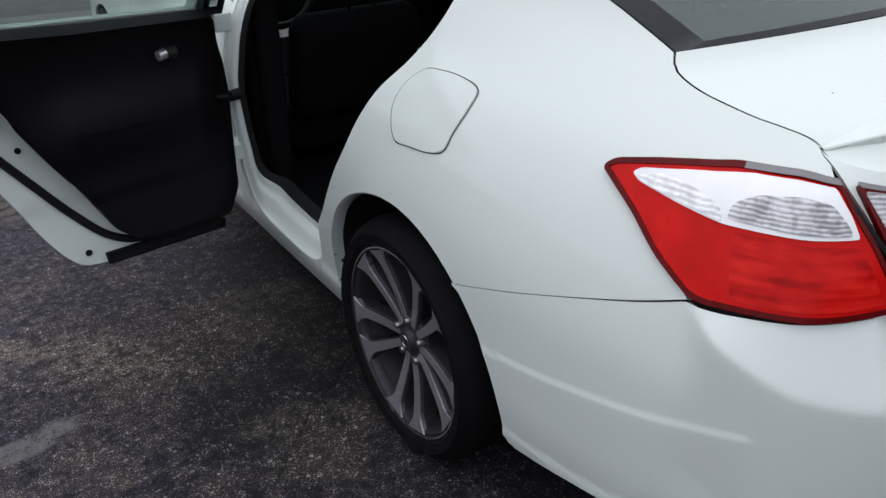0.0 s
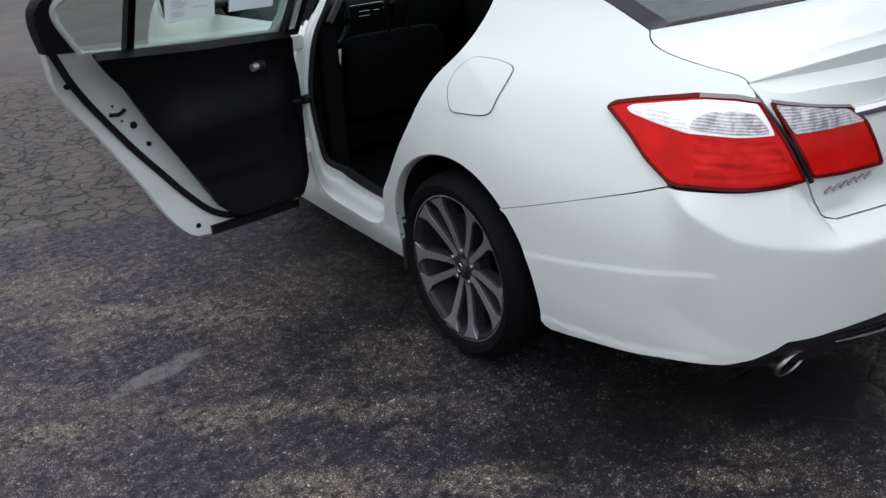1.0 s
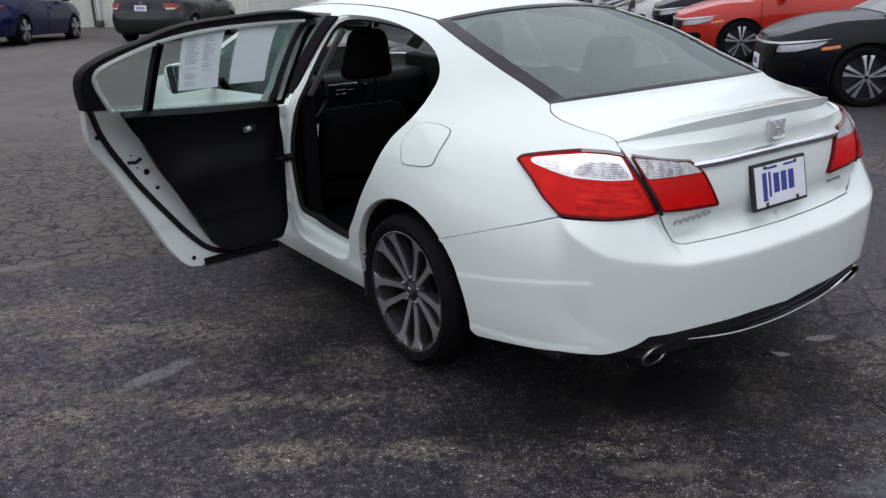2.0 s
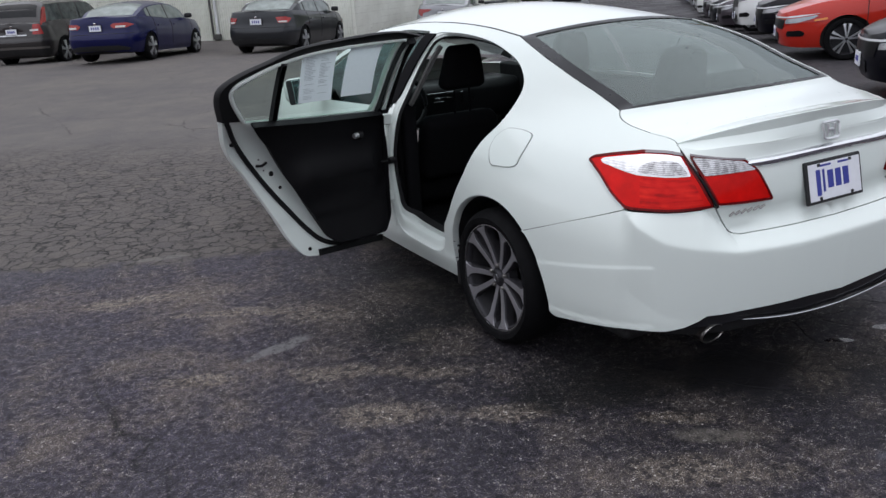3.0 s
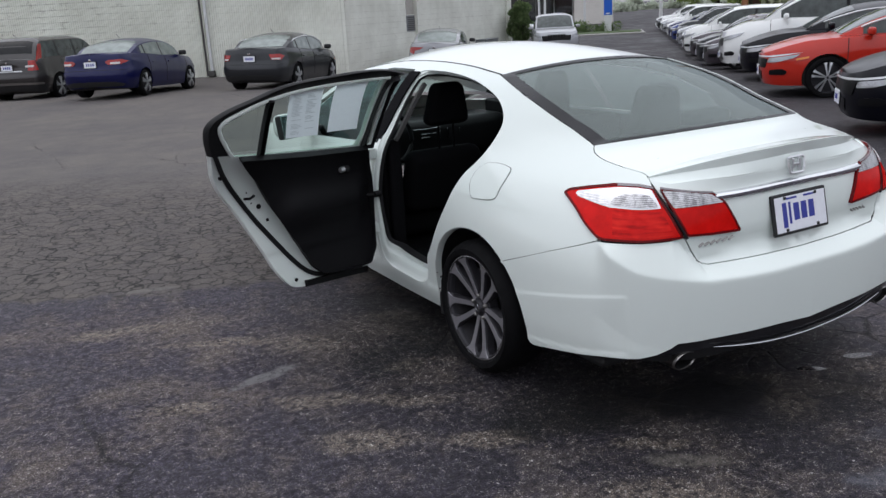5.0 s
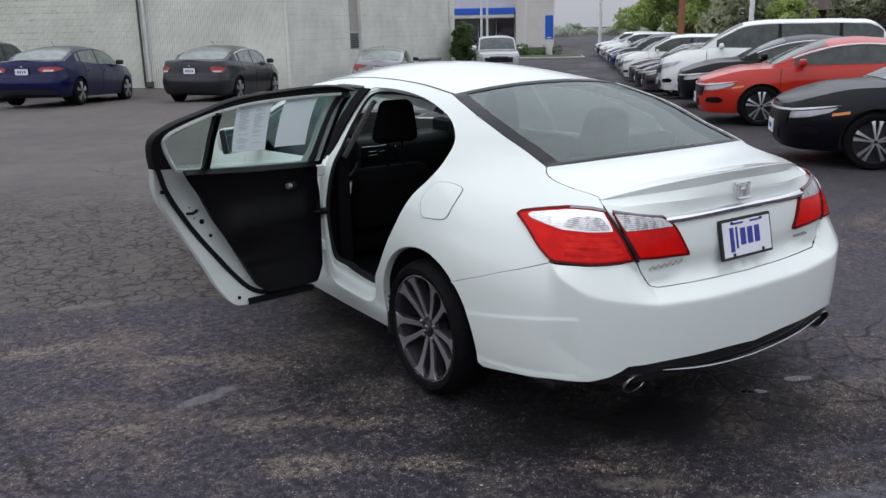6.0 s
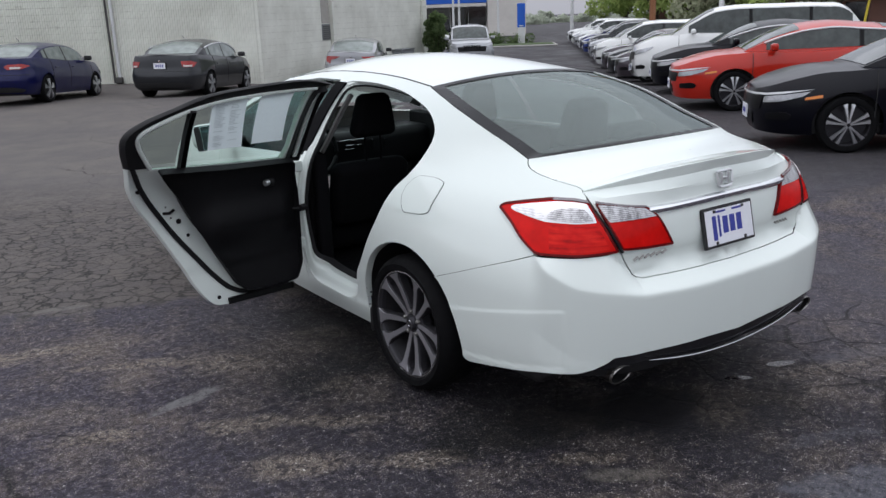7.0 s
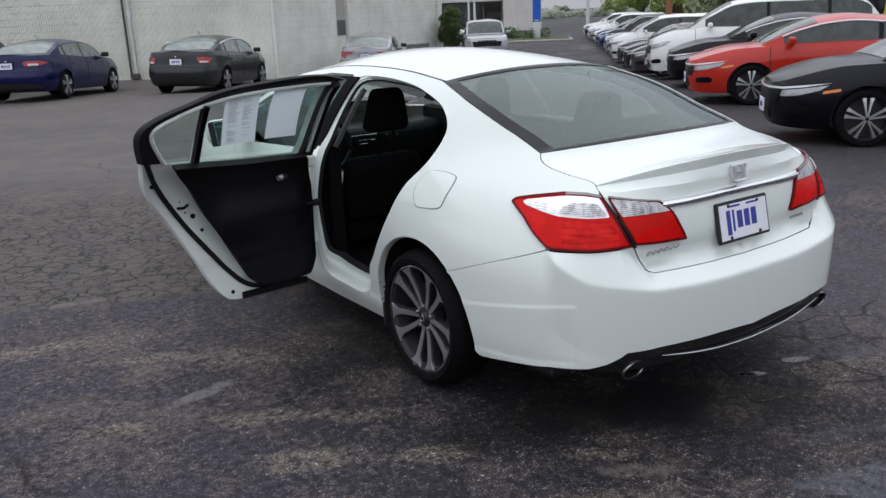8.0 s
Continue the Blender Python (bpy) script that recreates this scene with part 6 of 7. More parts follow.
    part("well", box_bm(-W + 0.14, wb / 2 - ra + 0.02, 0.22, W - 0.14, wb / 2 + ra - 0.02, r + ra - 0.05), TRIM, car)
    for yy in (-wb / 2, wb / 2):
        far_wheel(car, -W + 0.02, yy, -1, r, r - 0.080, 1.0 if brow and kind == "coupe" else 1.2)
        far_wheel(car, W - 0.02, yy, 1, r, r - 0.080, 1.0 if brow and kind == "coupe" else 1.2)
    # cabin: sections across the car
    zr_pts = [(yrb, zt + 0.01), (yrb + (yrr - yrb) * 0.5, zt + (H - zt) * (0.60 if not boxy else 0.66)), (yrr, H - 0.055), (yrr + 0.35, H - 0.018), ((yrf + yrr) / 2, H), (yrf - 0.15, H - 0.02), (yrf, H - 0.04), (yrf + (yc - yrf) * 0.5, zc + (H - zc) * 0.58), (yc, zc + 0.012)]
    yy_ = [a for a, _ in zr_pts]

    def roofline(yq):
        return catmull(yy_, [b for _, b in zr_pts], yq)

    lean = 0.30 if not boxy else 0.15

    def base_x(yq):
        return np.interp(yq, [yrb - 0.3, yrb + 0.3, -0.4, yc - 0.5, yc + 0.2], [W * 0.70 if not boxy else W * 0.80, W * 0.86, W * 0.90, W * (0.90 if boxy else 0.885), W * (0.85 if boxy else 0.74)])

    def belt(yq):
        return catmull([a for a, _ in tops], [b for _, b in tops], yq) - 0.005

    def side(yq, zq):
        """The cabin's side at a place along the car and a height (left)."""
        yq, zq = np.atleast_1d(yq), np.atleast_1d(zq)
        up = np.maximum(zq - belt(yq), -0.05)
        bx = base_x(yq) - lean * up - 0.10 * up**2
        return np.stack([-bx, yq, zq], -1)

    def top(u, yq):
        """The cabin's roof and end panes; u goes across."""
        u, yq = np.atleast_1d(u), np.atleast_1d(yq)
        zr = roofline(yq)
        zs = np.maximum(zr - 0.10 * np.clip((zr - belt(yq)) / 0.4, 0, 1), belt(yq) - 0.02)
        sx = -side(yq, zs)[:, 0]
        return np.stack([u * sx, yq - 0.0 * u, zs + (zr - zs) * (1 - np.abs(u) ** (4.5 if boxy else 2.6))], -1)

    ys = np.linspace(yrb, yc, 44)
    zr = roofline(ys)
    zs = np.maximum(zr - 0.10 * np.clip((zr - belt(ys)) / 0.4, 0, 1), belt(ys) - 0.02)
    rows = [side(ys, belt(ys) - 0.05 + (zs - belt(ys) + 0.05) * w) for w in np.linspace(0, 1, 6)]
    tops_ = [top(np.full(len(ys), u), ys) for u in np.linspace(-1, 1, 15)]
    full = rows + tops_[1:-1] + [p * np.array([-1, 1, 1]) for p in rows[::-1]]
    part("cabin", grid_mesh(np.array(full)), coat, car)
    # side panes
    def zrail(yq):
        zr = roofline(yq)
        return np.maximum(zr - 0.10 * np.clip((zr - belt(yq)) / 0.4, 0, 1), belt(yq)) - 0.025
    y0, y1 = yrb + (0.42 if not boxy else 0.22), yc - 0.30
    cuts = {"sedan": [y0 + 0.22, -0.15], "coupe": [-0.55], "suv": [-1.05, -0.12], "jeep": [-1.25, -0.15], "minivan": [-1.35, -0.1], "van": [-1.3, 0.2, 0.95]}[kind]
    spans = list(zip([y0] + cuts, cuts + [y1]))
    for m in (1, -1):
        sf = side if m == 1 else (lambda a, b: side(a, b) * np.array([-1, 1, 1]))
        for a, b in spans:
            a2, b2 = a + 0.03, b - 0.03
            yq = np.linspace(a2, b2, 10)
            up = [(p, min(zrail(np.array([p]))[0], H - 0.12)) for p in yq]
            up = [(p, max(z, belt(np.array([p]))[0] + 0.03)) for p, z in up]
            o = poly([(a2, belt(np.array([a2]))[0] + 0.025), (b2, belt(np.array([b2]))[0] + 0.025)] + up[::-1], 0.1)
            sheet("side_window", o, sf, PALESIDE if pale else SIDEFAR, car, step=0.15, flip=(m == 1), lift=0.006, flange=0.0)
        for cy in cuts:
            zc0, zc1 = belt(np.array([cy]))[0] + 0.025, min(zrail(np.array([cy]))[0], H - 0.12)
            if zc1 > zc0 + 0.05:
                sheet("window_pillar", poly([(cy - 0.034, zc0), (cy + 0.034, zc0), (cy + 0.034, zc1), (cy - 0.034, zc1)], 0.1), sf, SEAL, car, step=0.15, flip=(m == 1), lift=0.008, flange=0.0)
        # bright line over the side panes
        yq = np.linspace(y0, y1, 18)
        if brow:
            part("window_trim", tube_bm([tuple(p) for p in sf(yq, zrail(yq) + 0.012) + np.array([-0.012 * m, 0, 0.004])], 0.017, 6), BRIGHTTRIM, car)
        # mirror
        bm = box_bm(-0.10, -0.055, -0.062, 0.10, 0.055, 0.062, 0.04, 3)
        bmesh.ops.transform(bm, matrix=Matrix.Translation((-m * (W + 0.045), yc - 0.42, zb + 0.075)), verts=bm.verts[:])
        part("mirror", bm, TRIM if pale else coat, car)
        # door gaps and handles
        for gy in cuts[-2:] + [y1 + 0.18]:
            zz = np.linspace(0.34, belt(np.array([gy]))[0] - 0.01, 10)
            p = sk(np.full(10, -gy), zz) * np.array([m, 1, 1])
            part("door_gap", tube_bm([tuple(a) for a in p], 0.006, 5), GAP, car)
        for gy in cuts[-2:]:
            h = sk(np.array([-gy - 0.12, -gy - 0.30]), np.array([zb * 0.86, zb * 0.865])) * np.array([m, 1, 1]) + np.array([-0.018 * m, 0, 0])
            part("door_handle", tube_bm([tuple(a) for a in h], 0.014, 6), coat, car)
    # windscreen and rear pane
    ws = poly([(-0.90, yrf + 0.07), (0.90, yrf + 0.07), (0.92, yc - 0.03), (-0.92, yc - 0.03)], 0.12)
    sheet("windscreen", ws, top, FARGLASS, car, step=0.12, lift=0.006, flange=0)
    rw = poly([(-0.86, yrr - 0.08), (0.86, yrr - 0.08), (0.86, yrb + 0.05 + (0.0 if not boxy else 0.02)), (-0.86, yrb + 0.05 + (0.0 if not boxy else 0.02))], 0.1)
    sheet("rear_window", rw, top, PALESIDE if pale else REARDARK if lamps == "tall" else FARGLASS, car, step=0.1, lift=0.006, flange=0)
    # lamps, grille, bumper bars
    for m in (1, -1):
        sf = sk if m == 1 else mirrored(sk)
        fl = m != 1
        cr, cf = sk.end - 0.80 * W, sk.start + 0.80 * W
        if lamps == "tall":
            o = [(cr - 0.16, zb * 0.76), (cr + 0.16, zb * 0.76), (cr + 0.13, zb * 1.0), (cr - 0.10, zb * 1.0)]
        elif lamps == "hook":
            o = [(cr - 0.24, zb * 0.93), (cr - 0.05, zb * 0.98), (cr + 0.40, zb * 0.97), (cr + 0.28, zb * 0.90), (cr + 0.10, zb * 0.86), (cr + 0.08, zb * 0.74), (cr - 0.14, zb * 0.84)]
        elif lamps == "corner":
            o = [(cr - 0.34, zb * 0.90), (cr - 0.10, zb * 0.955), (cr + 0.20, zb * 0.945), (cr + 0.14, zb * 0.80), (cr - 0.16, zb * 0.80)]
        else:
            o = [(cr - 0.36, zb * 0.905), (cr - 0.10, zb * 0.955), (cr + 0.26, zb * 0.945), (cr + 0.35, zb * 0.905), (cr + 0.28, zb * 0.825), (cr - 0.04, zb * 0.835)]
        if lamps == "tall":
            cs = side if m == 1 else (lambda a, b: side(a, b) * np.array([-1, 1, 1]))
            oo = [(yrb - 0.03, zb - 0.03), (yrb + 0.20, zb - 0.03), (yrr + 0.04, H - 0.20), (yrr - 0.07, H - 0.19)]
            sheet("high_lamp", poly(oo, 0.05), cs, FARRED, car, "tall red upper tail lamp", step=0.06, flip=(m == 1), lift=0.02, flange=0.03)
        tl = sheet("tail_lamp", poly(o, 0.05, 0.02), sf, FARRED, car, "red tail lamp", step=0.08, flip=fl, lift=0.012, flange=0.02)
        o2 = [(cr - 0.02, zb * 0.84), (cr + 0.22, zb * 0.84), (cr + 0.22, zb * 0.885), (cr - 0.04, zb * 0.885)]
        if lamps == "corner":
            o2 = [(cr - 0.12, zb * 0.81), (cr + 0.12, zb * 0.81), (cr + 0.14, zb * 0.85), (cr - 0.14, zb * 0.85)]
        if lamps != "hook":
            sheet("reverse_lens", poly(o2, 0.05, 0.01), sf, WHITELAMP, tl, step=0.1, flip=fl, lift=0.016, flange=0.003)
        zf = zh
        o = [(cf - 0.14, zf * 0.80), (cf + 0.10, zf * 0.83), (cf + 0.34, zf * 0.92), (cf + 0.43, zf * 1.0), (cf + 0.15, zf * 0.945), (cf - 0.12, zf * 0.905)]
        hl = sheet("headlamp", poly(o, 0.05, 0.02), sf, HEADLENS, car, "clear headlamp", step=0.08, flip=fl, lift=0.012, flange=0.02)
        if brow:
            o = [(sk.start - 0.0, zf * 0.905), (cf - 0.1, zf * 0.925), (cf + 0.15, zf * 0.962), (cf + 0.46, zf * 1.03), (cf + 0.15, zf * 0.992), (cf - 0.1, zf * 0.958), (sk.start, zf * 0.940)]
            sheet("chrome_brow", poly(o, 0.06), sf, BRIGHTTRIM, car, "bright brow over the headlamps", step=0.08, flip=fl, lift=0.018, flange=0.006)
            o = [(cf + 0.36, zf * 0.86), (cf + 0.55, zf * 0.90), (cf + 0.55, zf * 0.945), (cf + 0.37, zf * 0.905)]
            sheet("side_marker", poly(o, 0.05, 0.01), sf, AMBER, car, "amber side marker", step=0.08, flip=fl, lift=0.010, flange=0.004)
        o = [(sk.start, zf * 0.70), (cf - 0.20, zf * 0.68), (cf - 0.15, zf * 0.89), (sk.start, zf * 0.90)]
        sheet("grille", poly(o, 0.06), sf, GRILLE, car, "dark grille", step=0.08, flip=fl, lift=0.008, flange=0.004)
        o = [(sk.start, 0.28), (cf - 0.42, 0.28), (cf - 0.36, 0.42), (sk.start, 0.44)]
        sheet("lower_intake", poly(o, 0.06), sf, GRILLE, car, step=0.08, flip=fl, lift=0.008, flange=0.004)
        o = [(cf - 0.10, 0.37), (cf + 0.20, 0.375), (cf + 0.24, 0.43), (cf + 0.16, 0.47), (cf - 0.08, 0.45)]
        sheet("fog_pocket", poly(o, 0.06, 0.03), sf, GRILLE, car, step=0.08, flip=fl, lift=0.008, flange=0.004)
        o = [(sk.end, 0.285), (cr - 0.05, 0.28), (cr - 0.12, 0.34), (cr + 0.2, 0.40), (sk.end, 0.41)] if lamps != "tall" else [(sk.end, 0.30), (cr - 0.40, 0.27), (cr - 0.42, 0.44), (cr - 0.2, 0.455), (sk.end, 0.455)]
        sheet("lower_valance", poly(o, 0.06), sf, TRIM, car, step=0.08, flip=fl, lift=0.006, flange=0.004)
        if lamps == "tall":
            o = [(sk.end, 0.46), (cr - 0.25, 0.45), (cr - 0.25, 0.50), (sk.end, 0.52)]
            sheet("bumper_trim", poly(o, 0.06), sf, STEEL, car, "pale strip along the bumper", step=0.08, flip=fl, lift=0.012, flange=0.01)
            o = [(sk.end, 0.80), (sk.end - 0.40, 0.795), (sk.end - 0.40, 0.825), (sk.end, 0.83)]
            sheet("tailgate_trim", poly(o, 0.06), sf, BRIGHTTRIM, car, "bright strip over the plate", step=0.08, flip=fl, lift=0.012, flange=0.006)
        # lid gap and bumper line
        p = sk(np.linspace(cr - 0.3, sk.end, 14), np.full(14, zb * 0.70)) * np.array([m, 1, 1])
        part("bumper_gap", tube_bm([tuple(a) for a in p], 0.006, 5), GAP, car)
    if kind == "jeep":
        base = sk(np.array([sk.start]), np.array([zh * 0.88]))[0][1]
        for j in range(7):
            part("grille_slot", box_bm(-0.33 + j * 0.11 - 0.035, base - 0.03, zh * 0.76, -0.33 + j * 0.11 + 0.038, base + 0.02, zh * 0.95, 0.01), GRILLE, car)
    if plate:
        by = sk(np.array([sk.end]), np.array([zb * 0.80]))[0][1]
        pl = part("plate", box_bm(-0.17, by - 0.022, zb * 0.84 - 0.08, 0.17, by - 0.004, zb * 0.84 + 0.08, 0.004), TRIM, car, "plate in a dark holder")
        part("plate_card", box_bm(-0.152, by - 0.026, zb * 0.84 - 0.070, 0.152, by - 0.020, zb * 0.84 + 0.070), PLATEWHITE, pl, "white card with dark bars")
        for bx in (-0.08, -0.025, 0.03, 0.085):
            part("print_bar", box_bm(bx - 0.018, by - 0.028, zb * 0.84 - 0.030, bx + 0.014, by - 0.0255, zb * 0.84 + 0.030), NAVY, pl)
        fy = sk(np.array([sk.start]), np.array([0.42]))[0][1]
        pl = part("front_plate", box_bm(-0.16, fy + 0.002, 0.34, 0.16, fy + 0.02, 0.50, 0.004), PLATEWHITE, car, "white front plate with a dark bar")
        part("print_bar", box_bm(-0.09, fy + 0.019, 0.39, 0.09, fy + 0.023, 0.45), NAVY, pl)
        part("rear_badge", box_bm(-0.03, by - 0.012, zb * 0.95 - 0.025, 0.03, by + 0.01, zb * 0.95 + 0.025, 0.006), CHROME, car)
    if roof_rails:
        for m in (-1, 1):
            yq = np.linspace(yrr + 0.1, yrf - 0.1, 8)
            p = top(np.full(8, 0.86 * m), yq) + np.array([0, 0, 0.035])
            part("roof_rail", tube_bm([tuple(a) for a in p], 0.015, 6), STEEL, car)
    if kind in ("sedan", "suv") and plate:
        part("aerial", tube_bm([(0, yrr + 0.2, H - 0.01), (0, yrr + 0.05, H + 0.09)], 0.006, 5), TRIM, car)
    return car


def car_paints():
    return dict(black=paint("black_paint", (0.0016, 0.0017, 0.005), film_amount=0.0, coat=0.24), red=paint("orange_red_paint", (0.44, 0.020, 0.009), coat=0.7), blue=paint("dark_blue_paint", (0.003, 0.0048, 0.056), 0.2, film_amount=0.004, coat=0.5),
                grey=paint("grey_paint", (0.024, 0.026, 0.030), 0.3, film_amount=0.006, coat=0.6), brown=paint("taupe_grey_paint", (0.032, 0.029, 0.029), 0.3, film_amount=0.008), silver=paint("silver_paint", (0.36, 0.37, 0.39), 0.4),
                white=paint("plain_white_paint", (0.78, 0.79, 0.78)), maroon=paint("dark_plum_paint", (0.055, 0.045, 0.055), 0.3), mid=paint("mid_blue_paint", (0.03, 0.05, 0.22), 0.2),
                pewter=paint("dim_silver_paint", (0.29, 0.295, 0.31), 0.4), cream=paint("van_white_paint", (0.60, 0.61, 0.58)))


C = car_paints()
BY_WALL = "cars by the wall"
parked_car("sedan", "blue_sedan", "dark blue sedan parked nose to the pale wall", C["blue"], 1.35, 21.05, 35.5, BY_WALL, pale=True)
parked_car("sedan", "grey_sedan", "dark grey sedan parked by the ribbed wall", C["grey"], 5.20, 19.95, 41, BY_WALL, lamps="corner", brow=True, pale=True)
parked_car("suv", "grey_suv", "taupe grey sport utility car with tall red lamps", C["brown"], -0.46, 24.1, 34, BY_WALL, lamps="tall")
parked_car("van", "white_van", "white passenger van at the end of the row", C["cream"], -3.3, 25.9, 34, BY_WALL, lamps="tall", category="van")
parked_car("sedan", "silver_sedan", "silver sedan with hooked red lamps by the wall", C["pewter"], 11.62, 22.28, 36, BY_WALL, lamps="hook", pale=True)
parked_car("jeep", "silver_suv", "silver sport utility car facing the lot, slotted grille", C["silver"], 20.3, 27.4, 214, plate=False)
ROW = "cars in the angled row"
H0 = -43
parked_car("coupe", "black_coupe", "black car with a bright brow and amber side markers", C["black"], 7.93, 1.62, H0, ROW, brow=True)
parked_car("coupe", "red_coupe", "orange red two-door car with chrome window line", C["red"], 10.62, 5.06, H0, ROW, brow=True)
row = [("coupe", "black_coupe", "black car with a bright brow beside the red one", "black", True), ("minivan", "white_minivan", "white minivan with dark windows in the row", "white", False),
       ("suv", "black_suv", "black sport utility car in the row", "black", False), ("sedan", "plum_sedan", "dark plum grey sedan in the row", "maroon", True),
       ("sedan", "grey_sedan", "grey sedan in the row", "grey", False), ("sedan", "grey_sedan", "grey sedan in the row", "maroon", False),
       ("minivan", "white_minivan", "white minivan with dark windows in the row", "white", False), ("coupe", "white_sedan", "white sedan in the row", "white", False),
       ("sedan", "silver_sedan", "silver sedan in the row", "silver", False), ("suv", "dark_suv", "dark sport utility car in the row", "grey", False),
       ("sedan", "blue_sedan", "mid blue sedan in the row", "mid", False), ("sedan", "blue_sedan", "mid blue sedan in the row", "blue", False),
       ("coupe", "white_sedan", "white sedan in the row", "white", False), ("suv", "white_suv", "white sport utility car far down the row", "white", False),
       ("sedan", "silver_sedan", "silver sedan in the row", "silver", False), ("sedan", "white_sedan", "white sedan in the row", "white", False),
       ("suv", "white_suv", "white sport utility car far down the row", "white", False), ("sedan", "grey_sedan", "grey sedan in the row", "grey", False),
       ("sedan", "white_sedan", "white sedan in the row", "white", False)]
for i, (kind, name, label, tone, brow) in enumerate(row):
    parked_car(kind, name, label, C[tone], 12.55 + 1.72 * i, 7.15 + 1.93 * i, H0, ROW, brow=brow or kind in ("sedan", "coupe", "suv"))
parked_car("sedan", "dark_sedan", "dark sedan far off by the road", C["grey"], 47, 62, 215)
parked_car("sedan", "white_sedan", "white sedan behind the silver sport utility car", C["white"], 31.0, 47.0, 120)


# ---- the wall and what stands beyond ----
def block_paint():
    """Painted block: soft stains and the joints of each course, half hidden by paint."""
    m, nt, b = shader("painted_block")
    v = coords(nt)
    n1, n2, n3 = noisy(nt, v, 0.8, 6, 0.65), noisy(nt, v, 14, 5), noisy(nt, coords(nt, (1.2, 0.5, 3.0)), 1.3, 6, 0.7)
    xyz = node(nt, "ShaderNodeSeparateXYZ")
    nt.links.new(v, xyz.inputs[0])
    level = maths(nt, "FRACT", maths(nt, "ADD", maths(nt, "MULTIPLY", xyz.outputs[2], 5.0), maths(nt, "MULTIPLY", n1, 0.06)))
    joint = ramp(nt, maths(nt, "ABSOLUTE", maths(nt, "SUBTRACT", level, 0.5)), (0.41, 0.0), (0.48, 1.0))
    col = blend(nt, ramp(nt, n1, (0.36, 0.0), (0.66, 1.0)), (0.60, 0.605, 0.545), (0.755, 0.765, 0.70))
    col = blend(nt, maths(nt, "MULTIPLY", joint, ramp(nt, n3, (0.42, 0.0), (0.64, 0.45))), col, (0.36, 0.35, 0.31))
    col = blend(nt, ramp(nt, n3, (0.60, 0.0), (0.78, 0.45)), col, (0.34, 0.325, 0.285))
    nt.links.new(col, b.inputs["Base Color"])
    b.inputs["Roughness"].default_value = 0.85
    relief(nt, b, n2, 0.25, 0.004)
    return m


BLOCK = block_paint()


def ribbed_paint():
    """Old pale paint on ribbed block: dirt in the level joints, stains and bare spots."""
    m, nt, b = shader("ribbed_block_paint")
    v = coords(nt)
    n1, n2, n3 = noisy(nt, coords(nt, (16.0, 16.0, 0.8)), 1.0, 5, 0.7), noisy(nt, v, 0.5, 6, 0.65), noisy(nt, v, 2.6, 6, 0.75)
    xyz = node(nt, "ShaderNodeSeparateXYZ")
    nt.links.new(v, xyz.inputs[0])
    level = maths(nt, "FRACT", maths(nt, "ADD", maths(nt, "MULTIPLY", xyz.outputs[2], 5.0), maths(nt, "MULTIPLY", n3, 0.10)))
    joint = ramp(nt, maths(nt, "ABSOLUTE", maths(nt, "SUBTRACT", level, 0.5)), (0.39, 0.0), (0.47, 1.0))
    col = blend(nt, ramp(nt, n2, (0.38, 0.0), (0.64, 1.0)), (0.68, 0.685, 0.62), (0.85, 0.86, 0.795))
    col = blend(nt, ramp(nt, n1, (0.48, 0.0), (0.74, 0.16)), col, (0.40, 0.39, 0.34))
    # the joints show where the paint has gone, most of all high on the far end
    west = ramp(nt, maths(nt, "ADD", maths(nt, "ADD", maths(nt, "MULTIPLY", xyz.outputs[0], -0.07), maths(nt, "MULTIPLY", xyz.outputs[2], 0.10)), maths(nt, "MULTIPLY", n2, 0.9)), (0.55, 0.18), (1.0, 1.0))
    col = blend(nt, maths(nt, "MULTIPLY", maths(nt, "MULTIPLY", joint, west), ramp(nt, n3, (0.40, 0.0), (0.60, 0.62))), col, (0.26, 0.25, 0.215))
    col = blend(nt, maths(nt, "MULTIPLY", ramp(nt, n3, (0.58, 0.0), (0.70, 0.70)), west), col, (0.26, 0.245, 0.21))
    nt.links.new(col, b.inputs["Base Color"])
    b.inputs["Roughness"].default_value = 0.75
    relief(nt, b, n3, 0.3, 0.006)
    return m


RIBBED = ribbed_paint()
DARKMETAL = plain("dark_pipe", (0.06, 0.058, 0.055), 0.6)
GREYBOX = plain("grey_cabinet", (0.20, 0.21, 0.22), 0.6)
WALL_AT = pose(4.3, 24.9, 0, 0, 0, -36)
EAST_AT, BACK_AT = pose(8.14, 22.24, 0, 0, 0, 38.6), pose(12.44, 25.67, 0, 0, 0, 33.8)


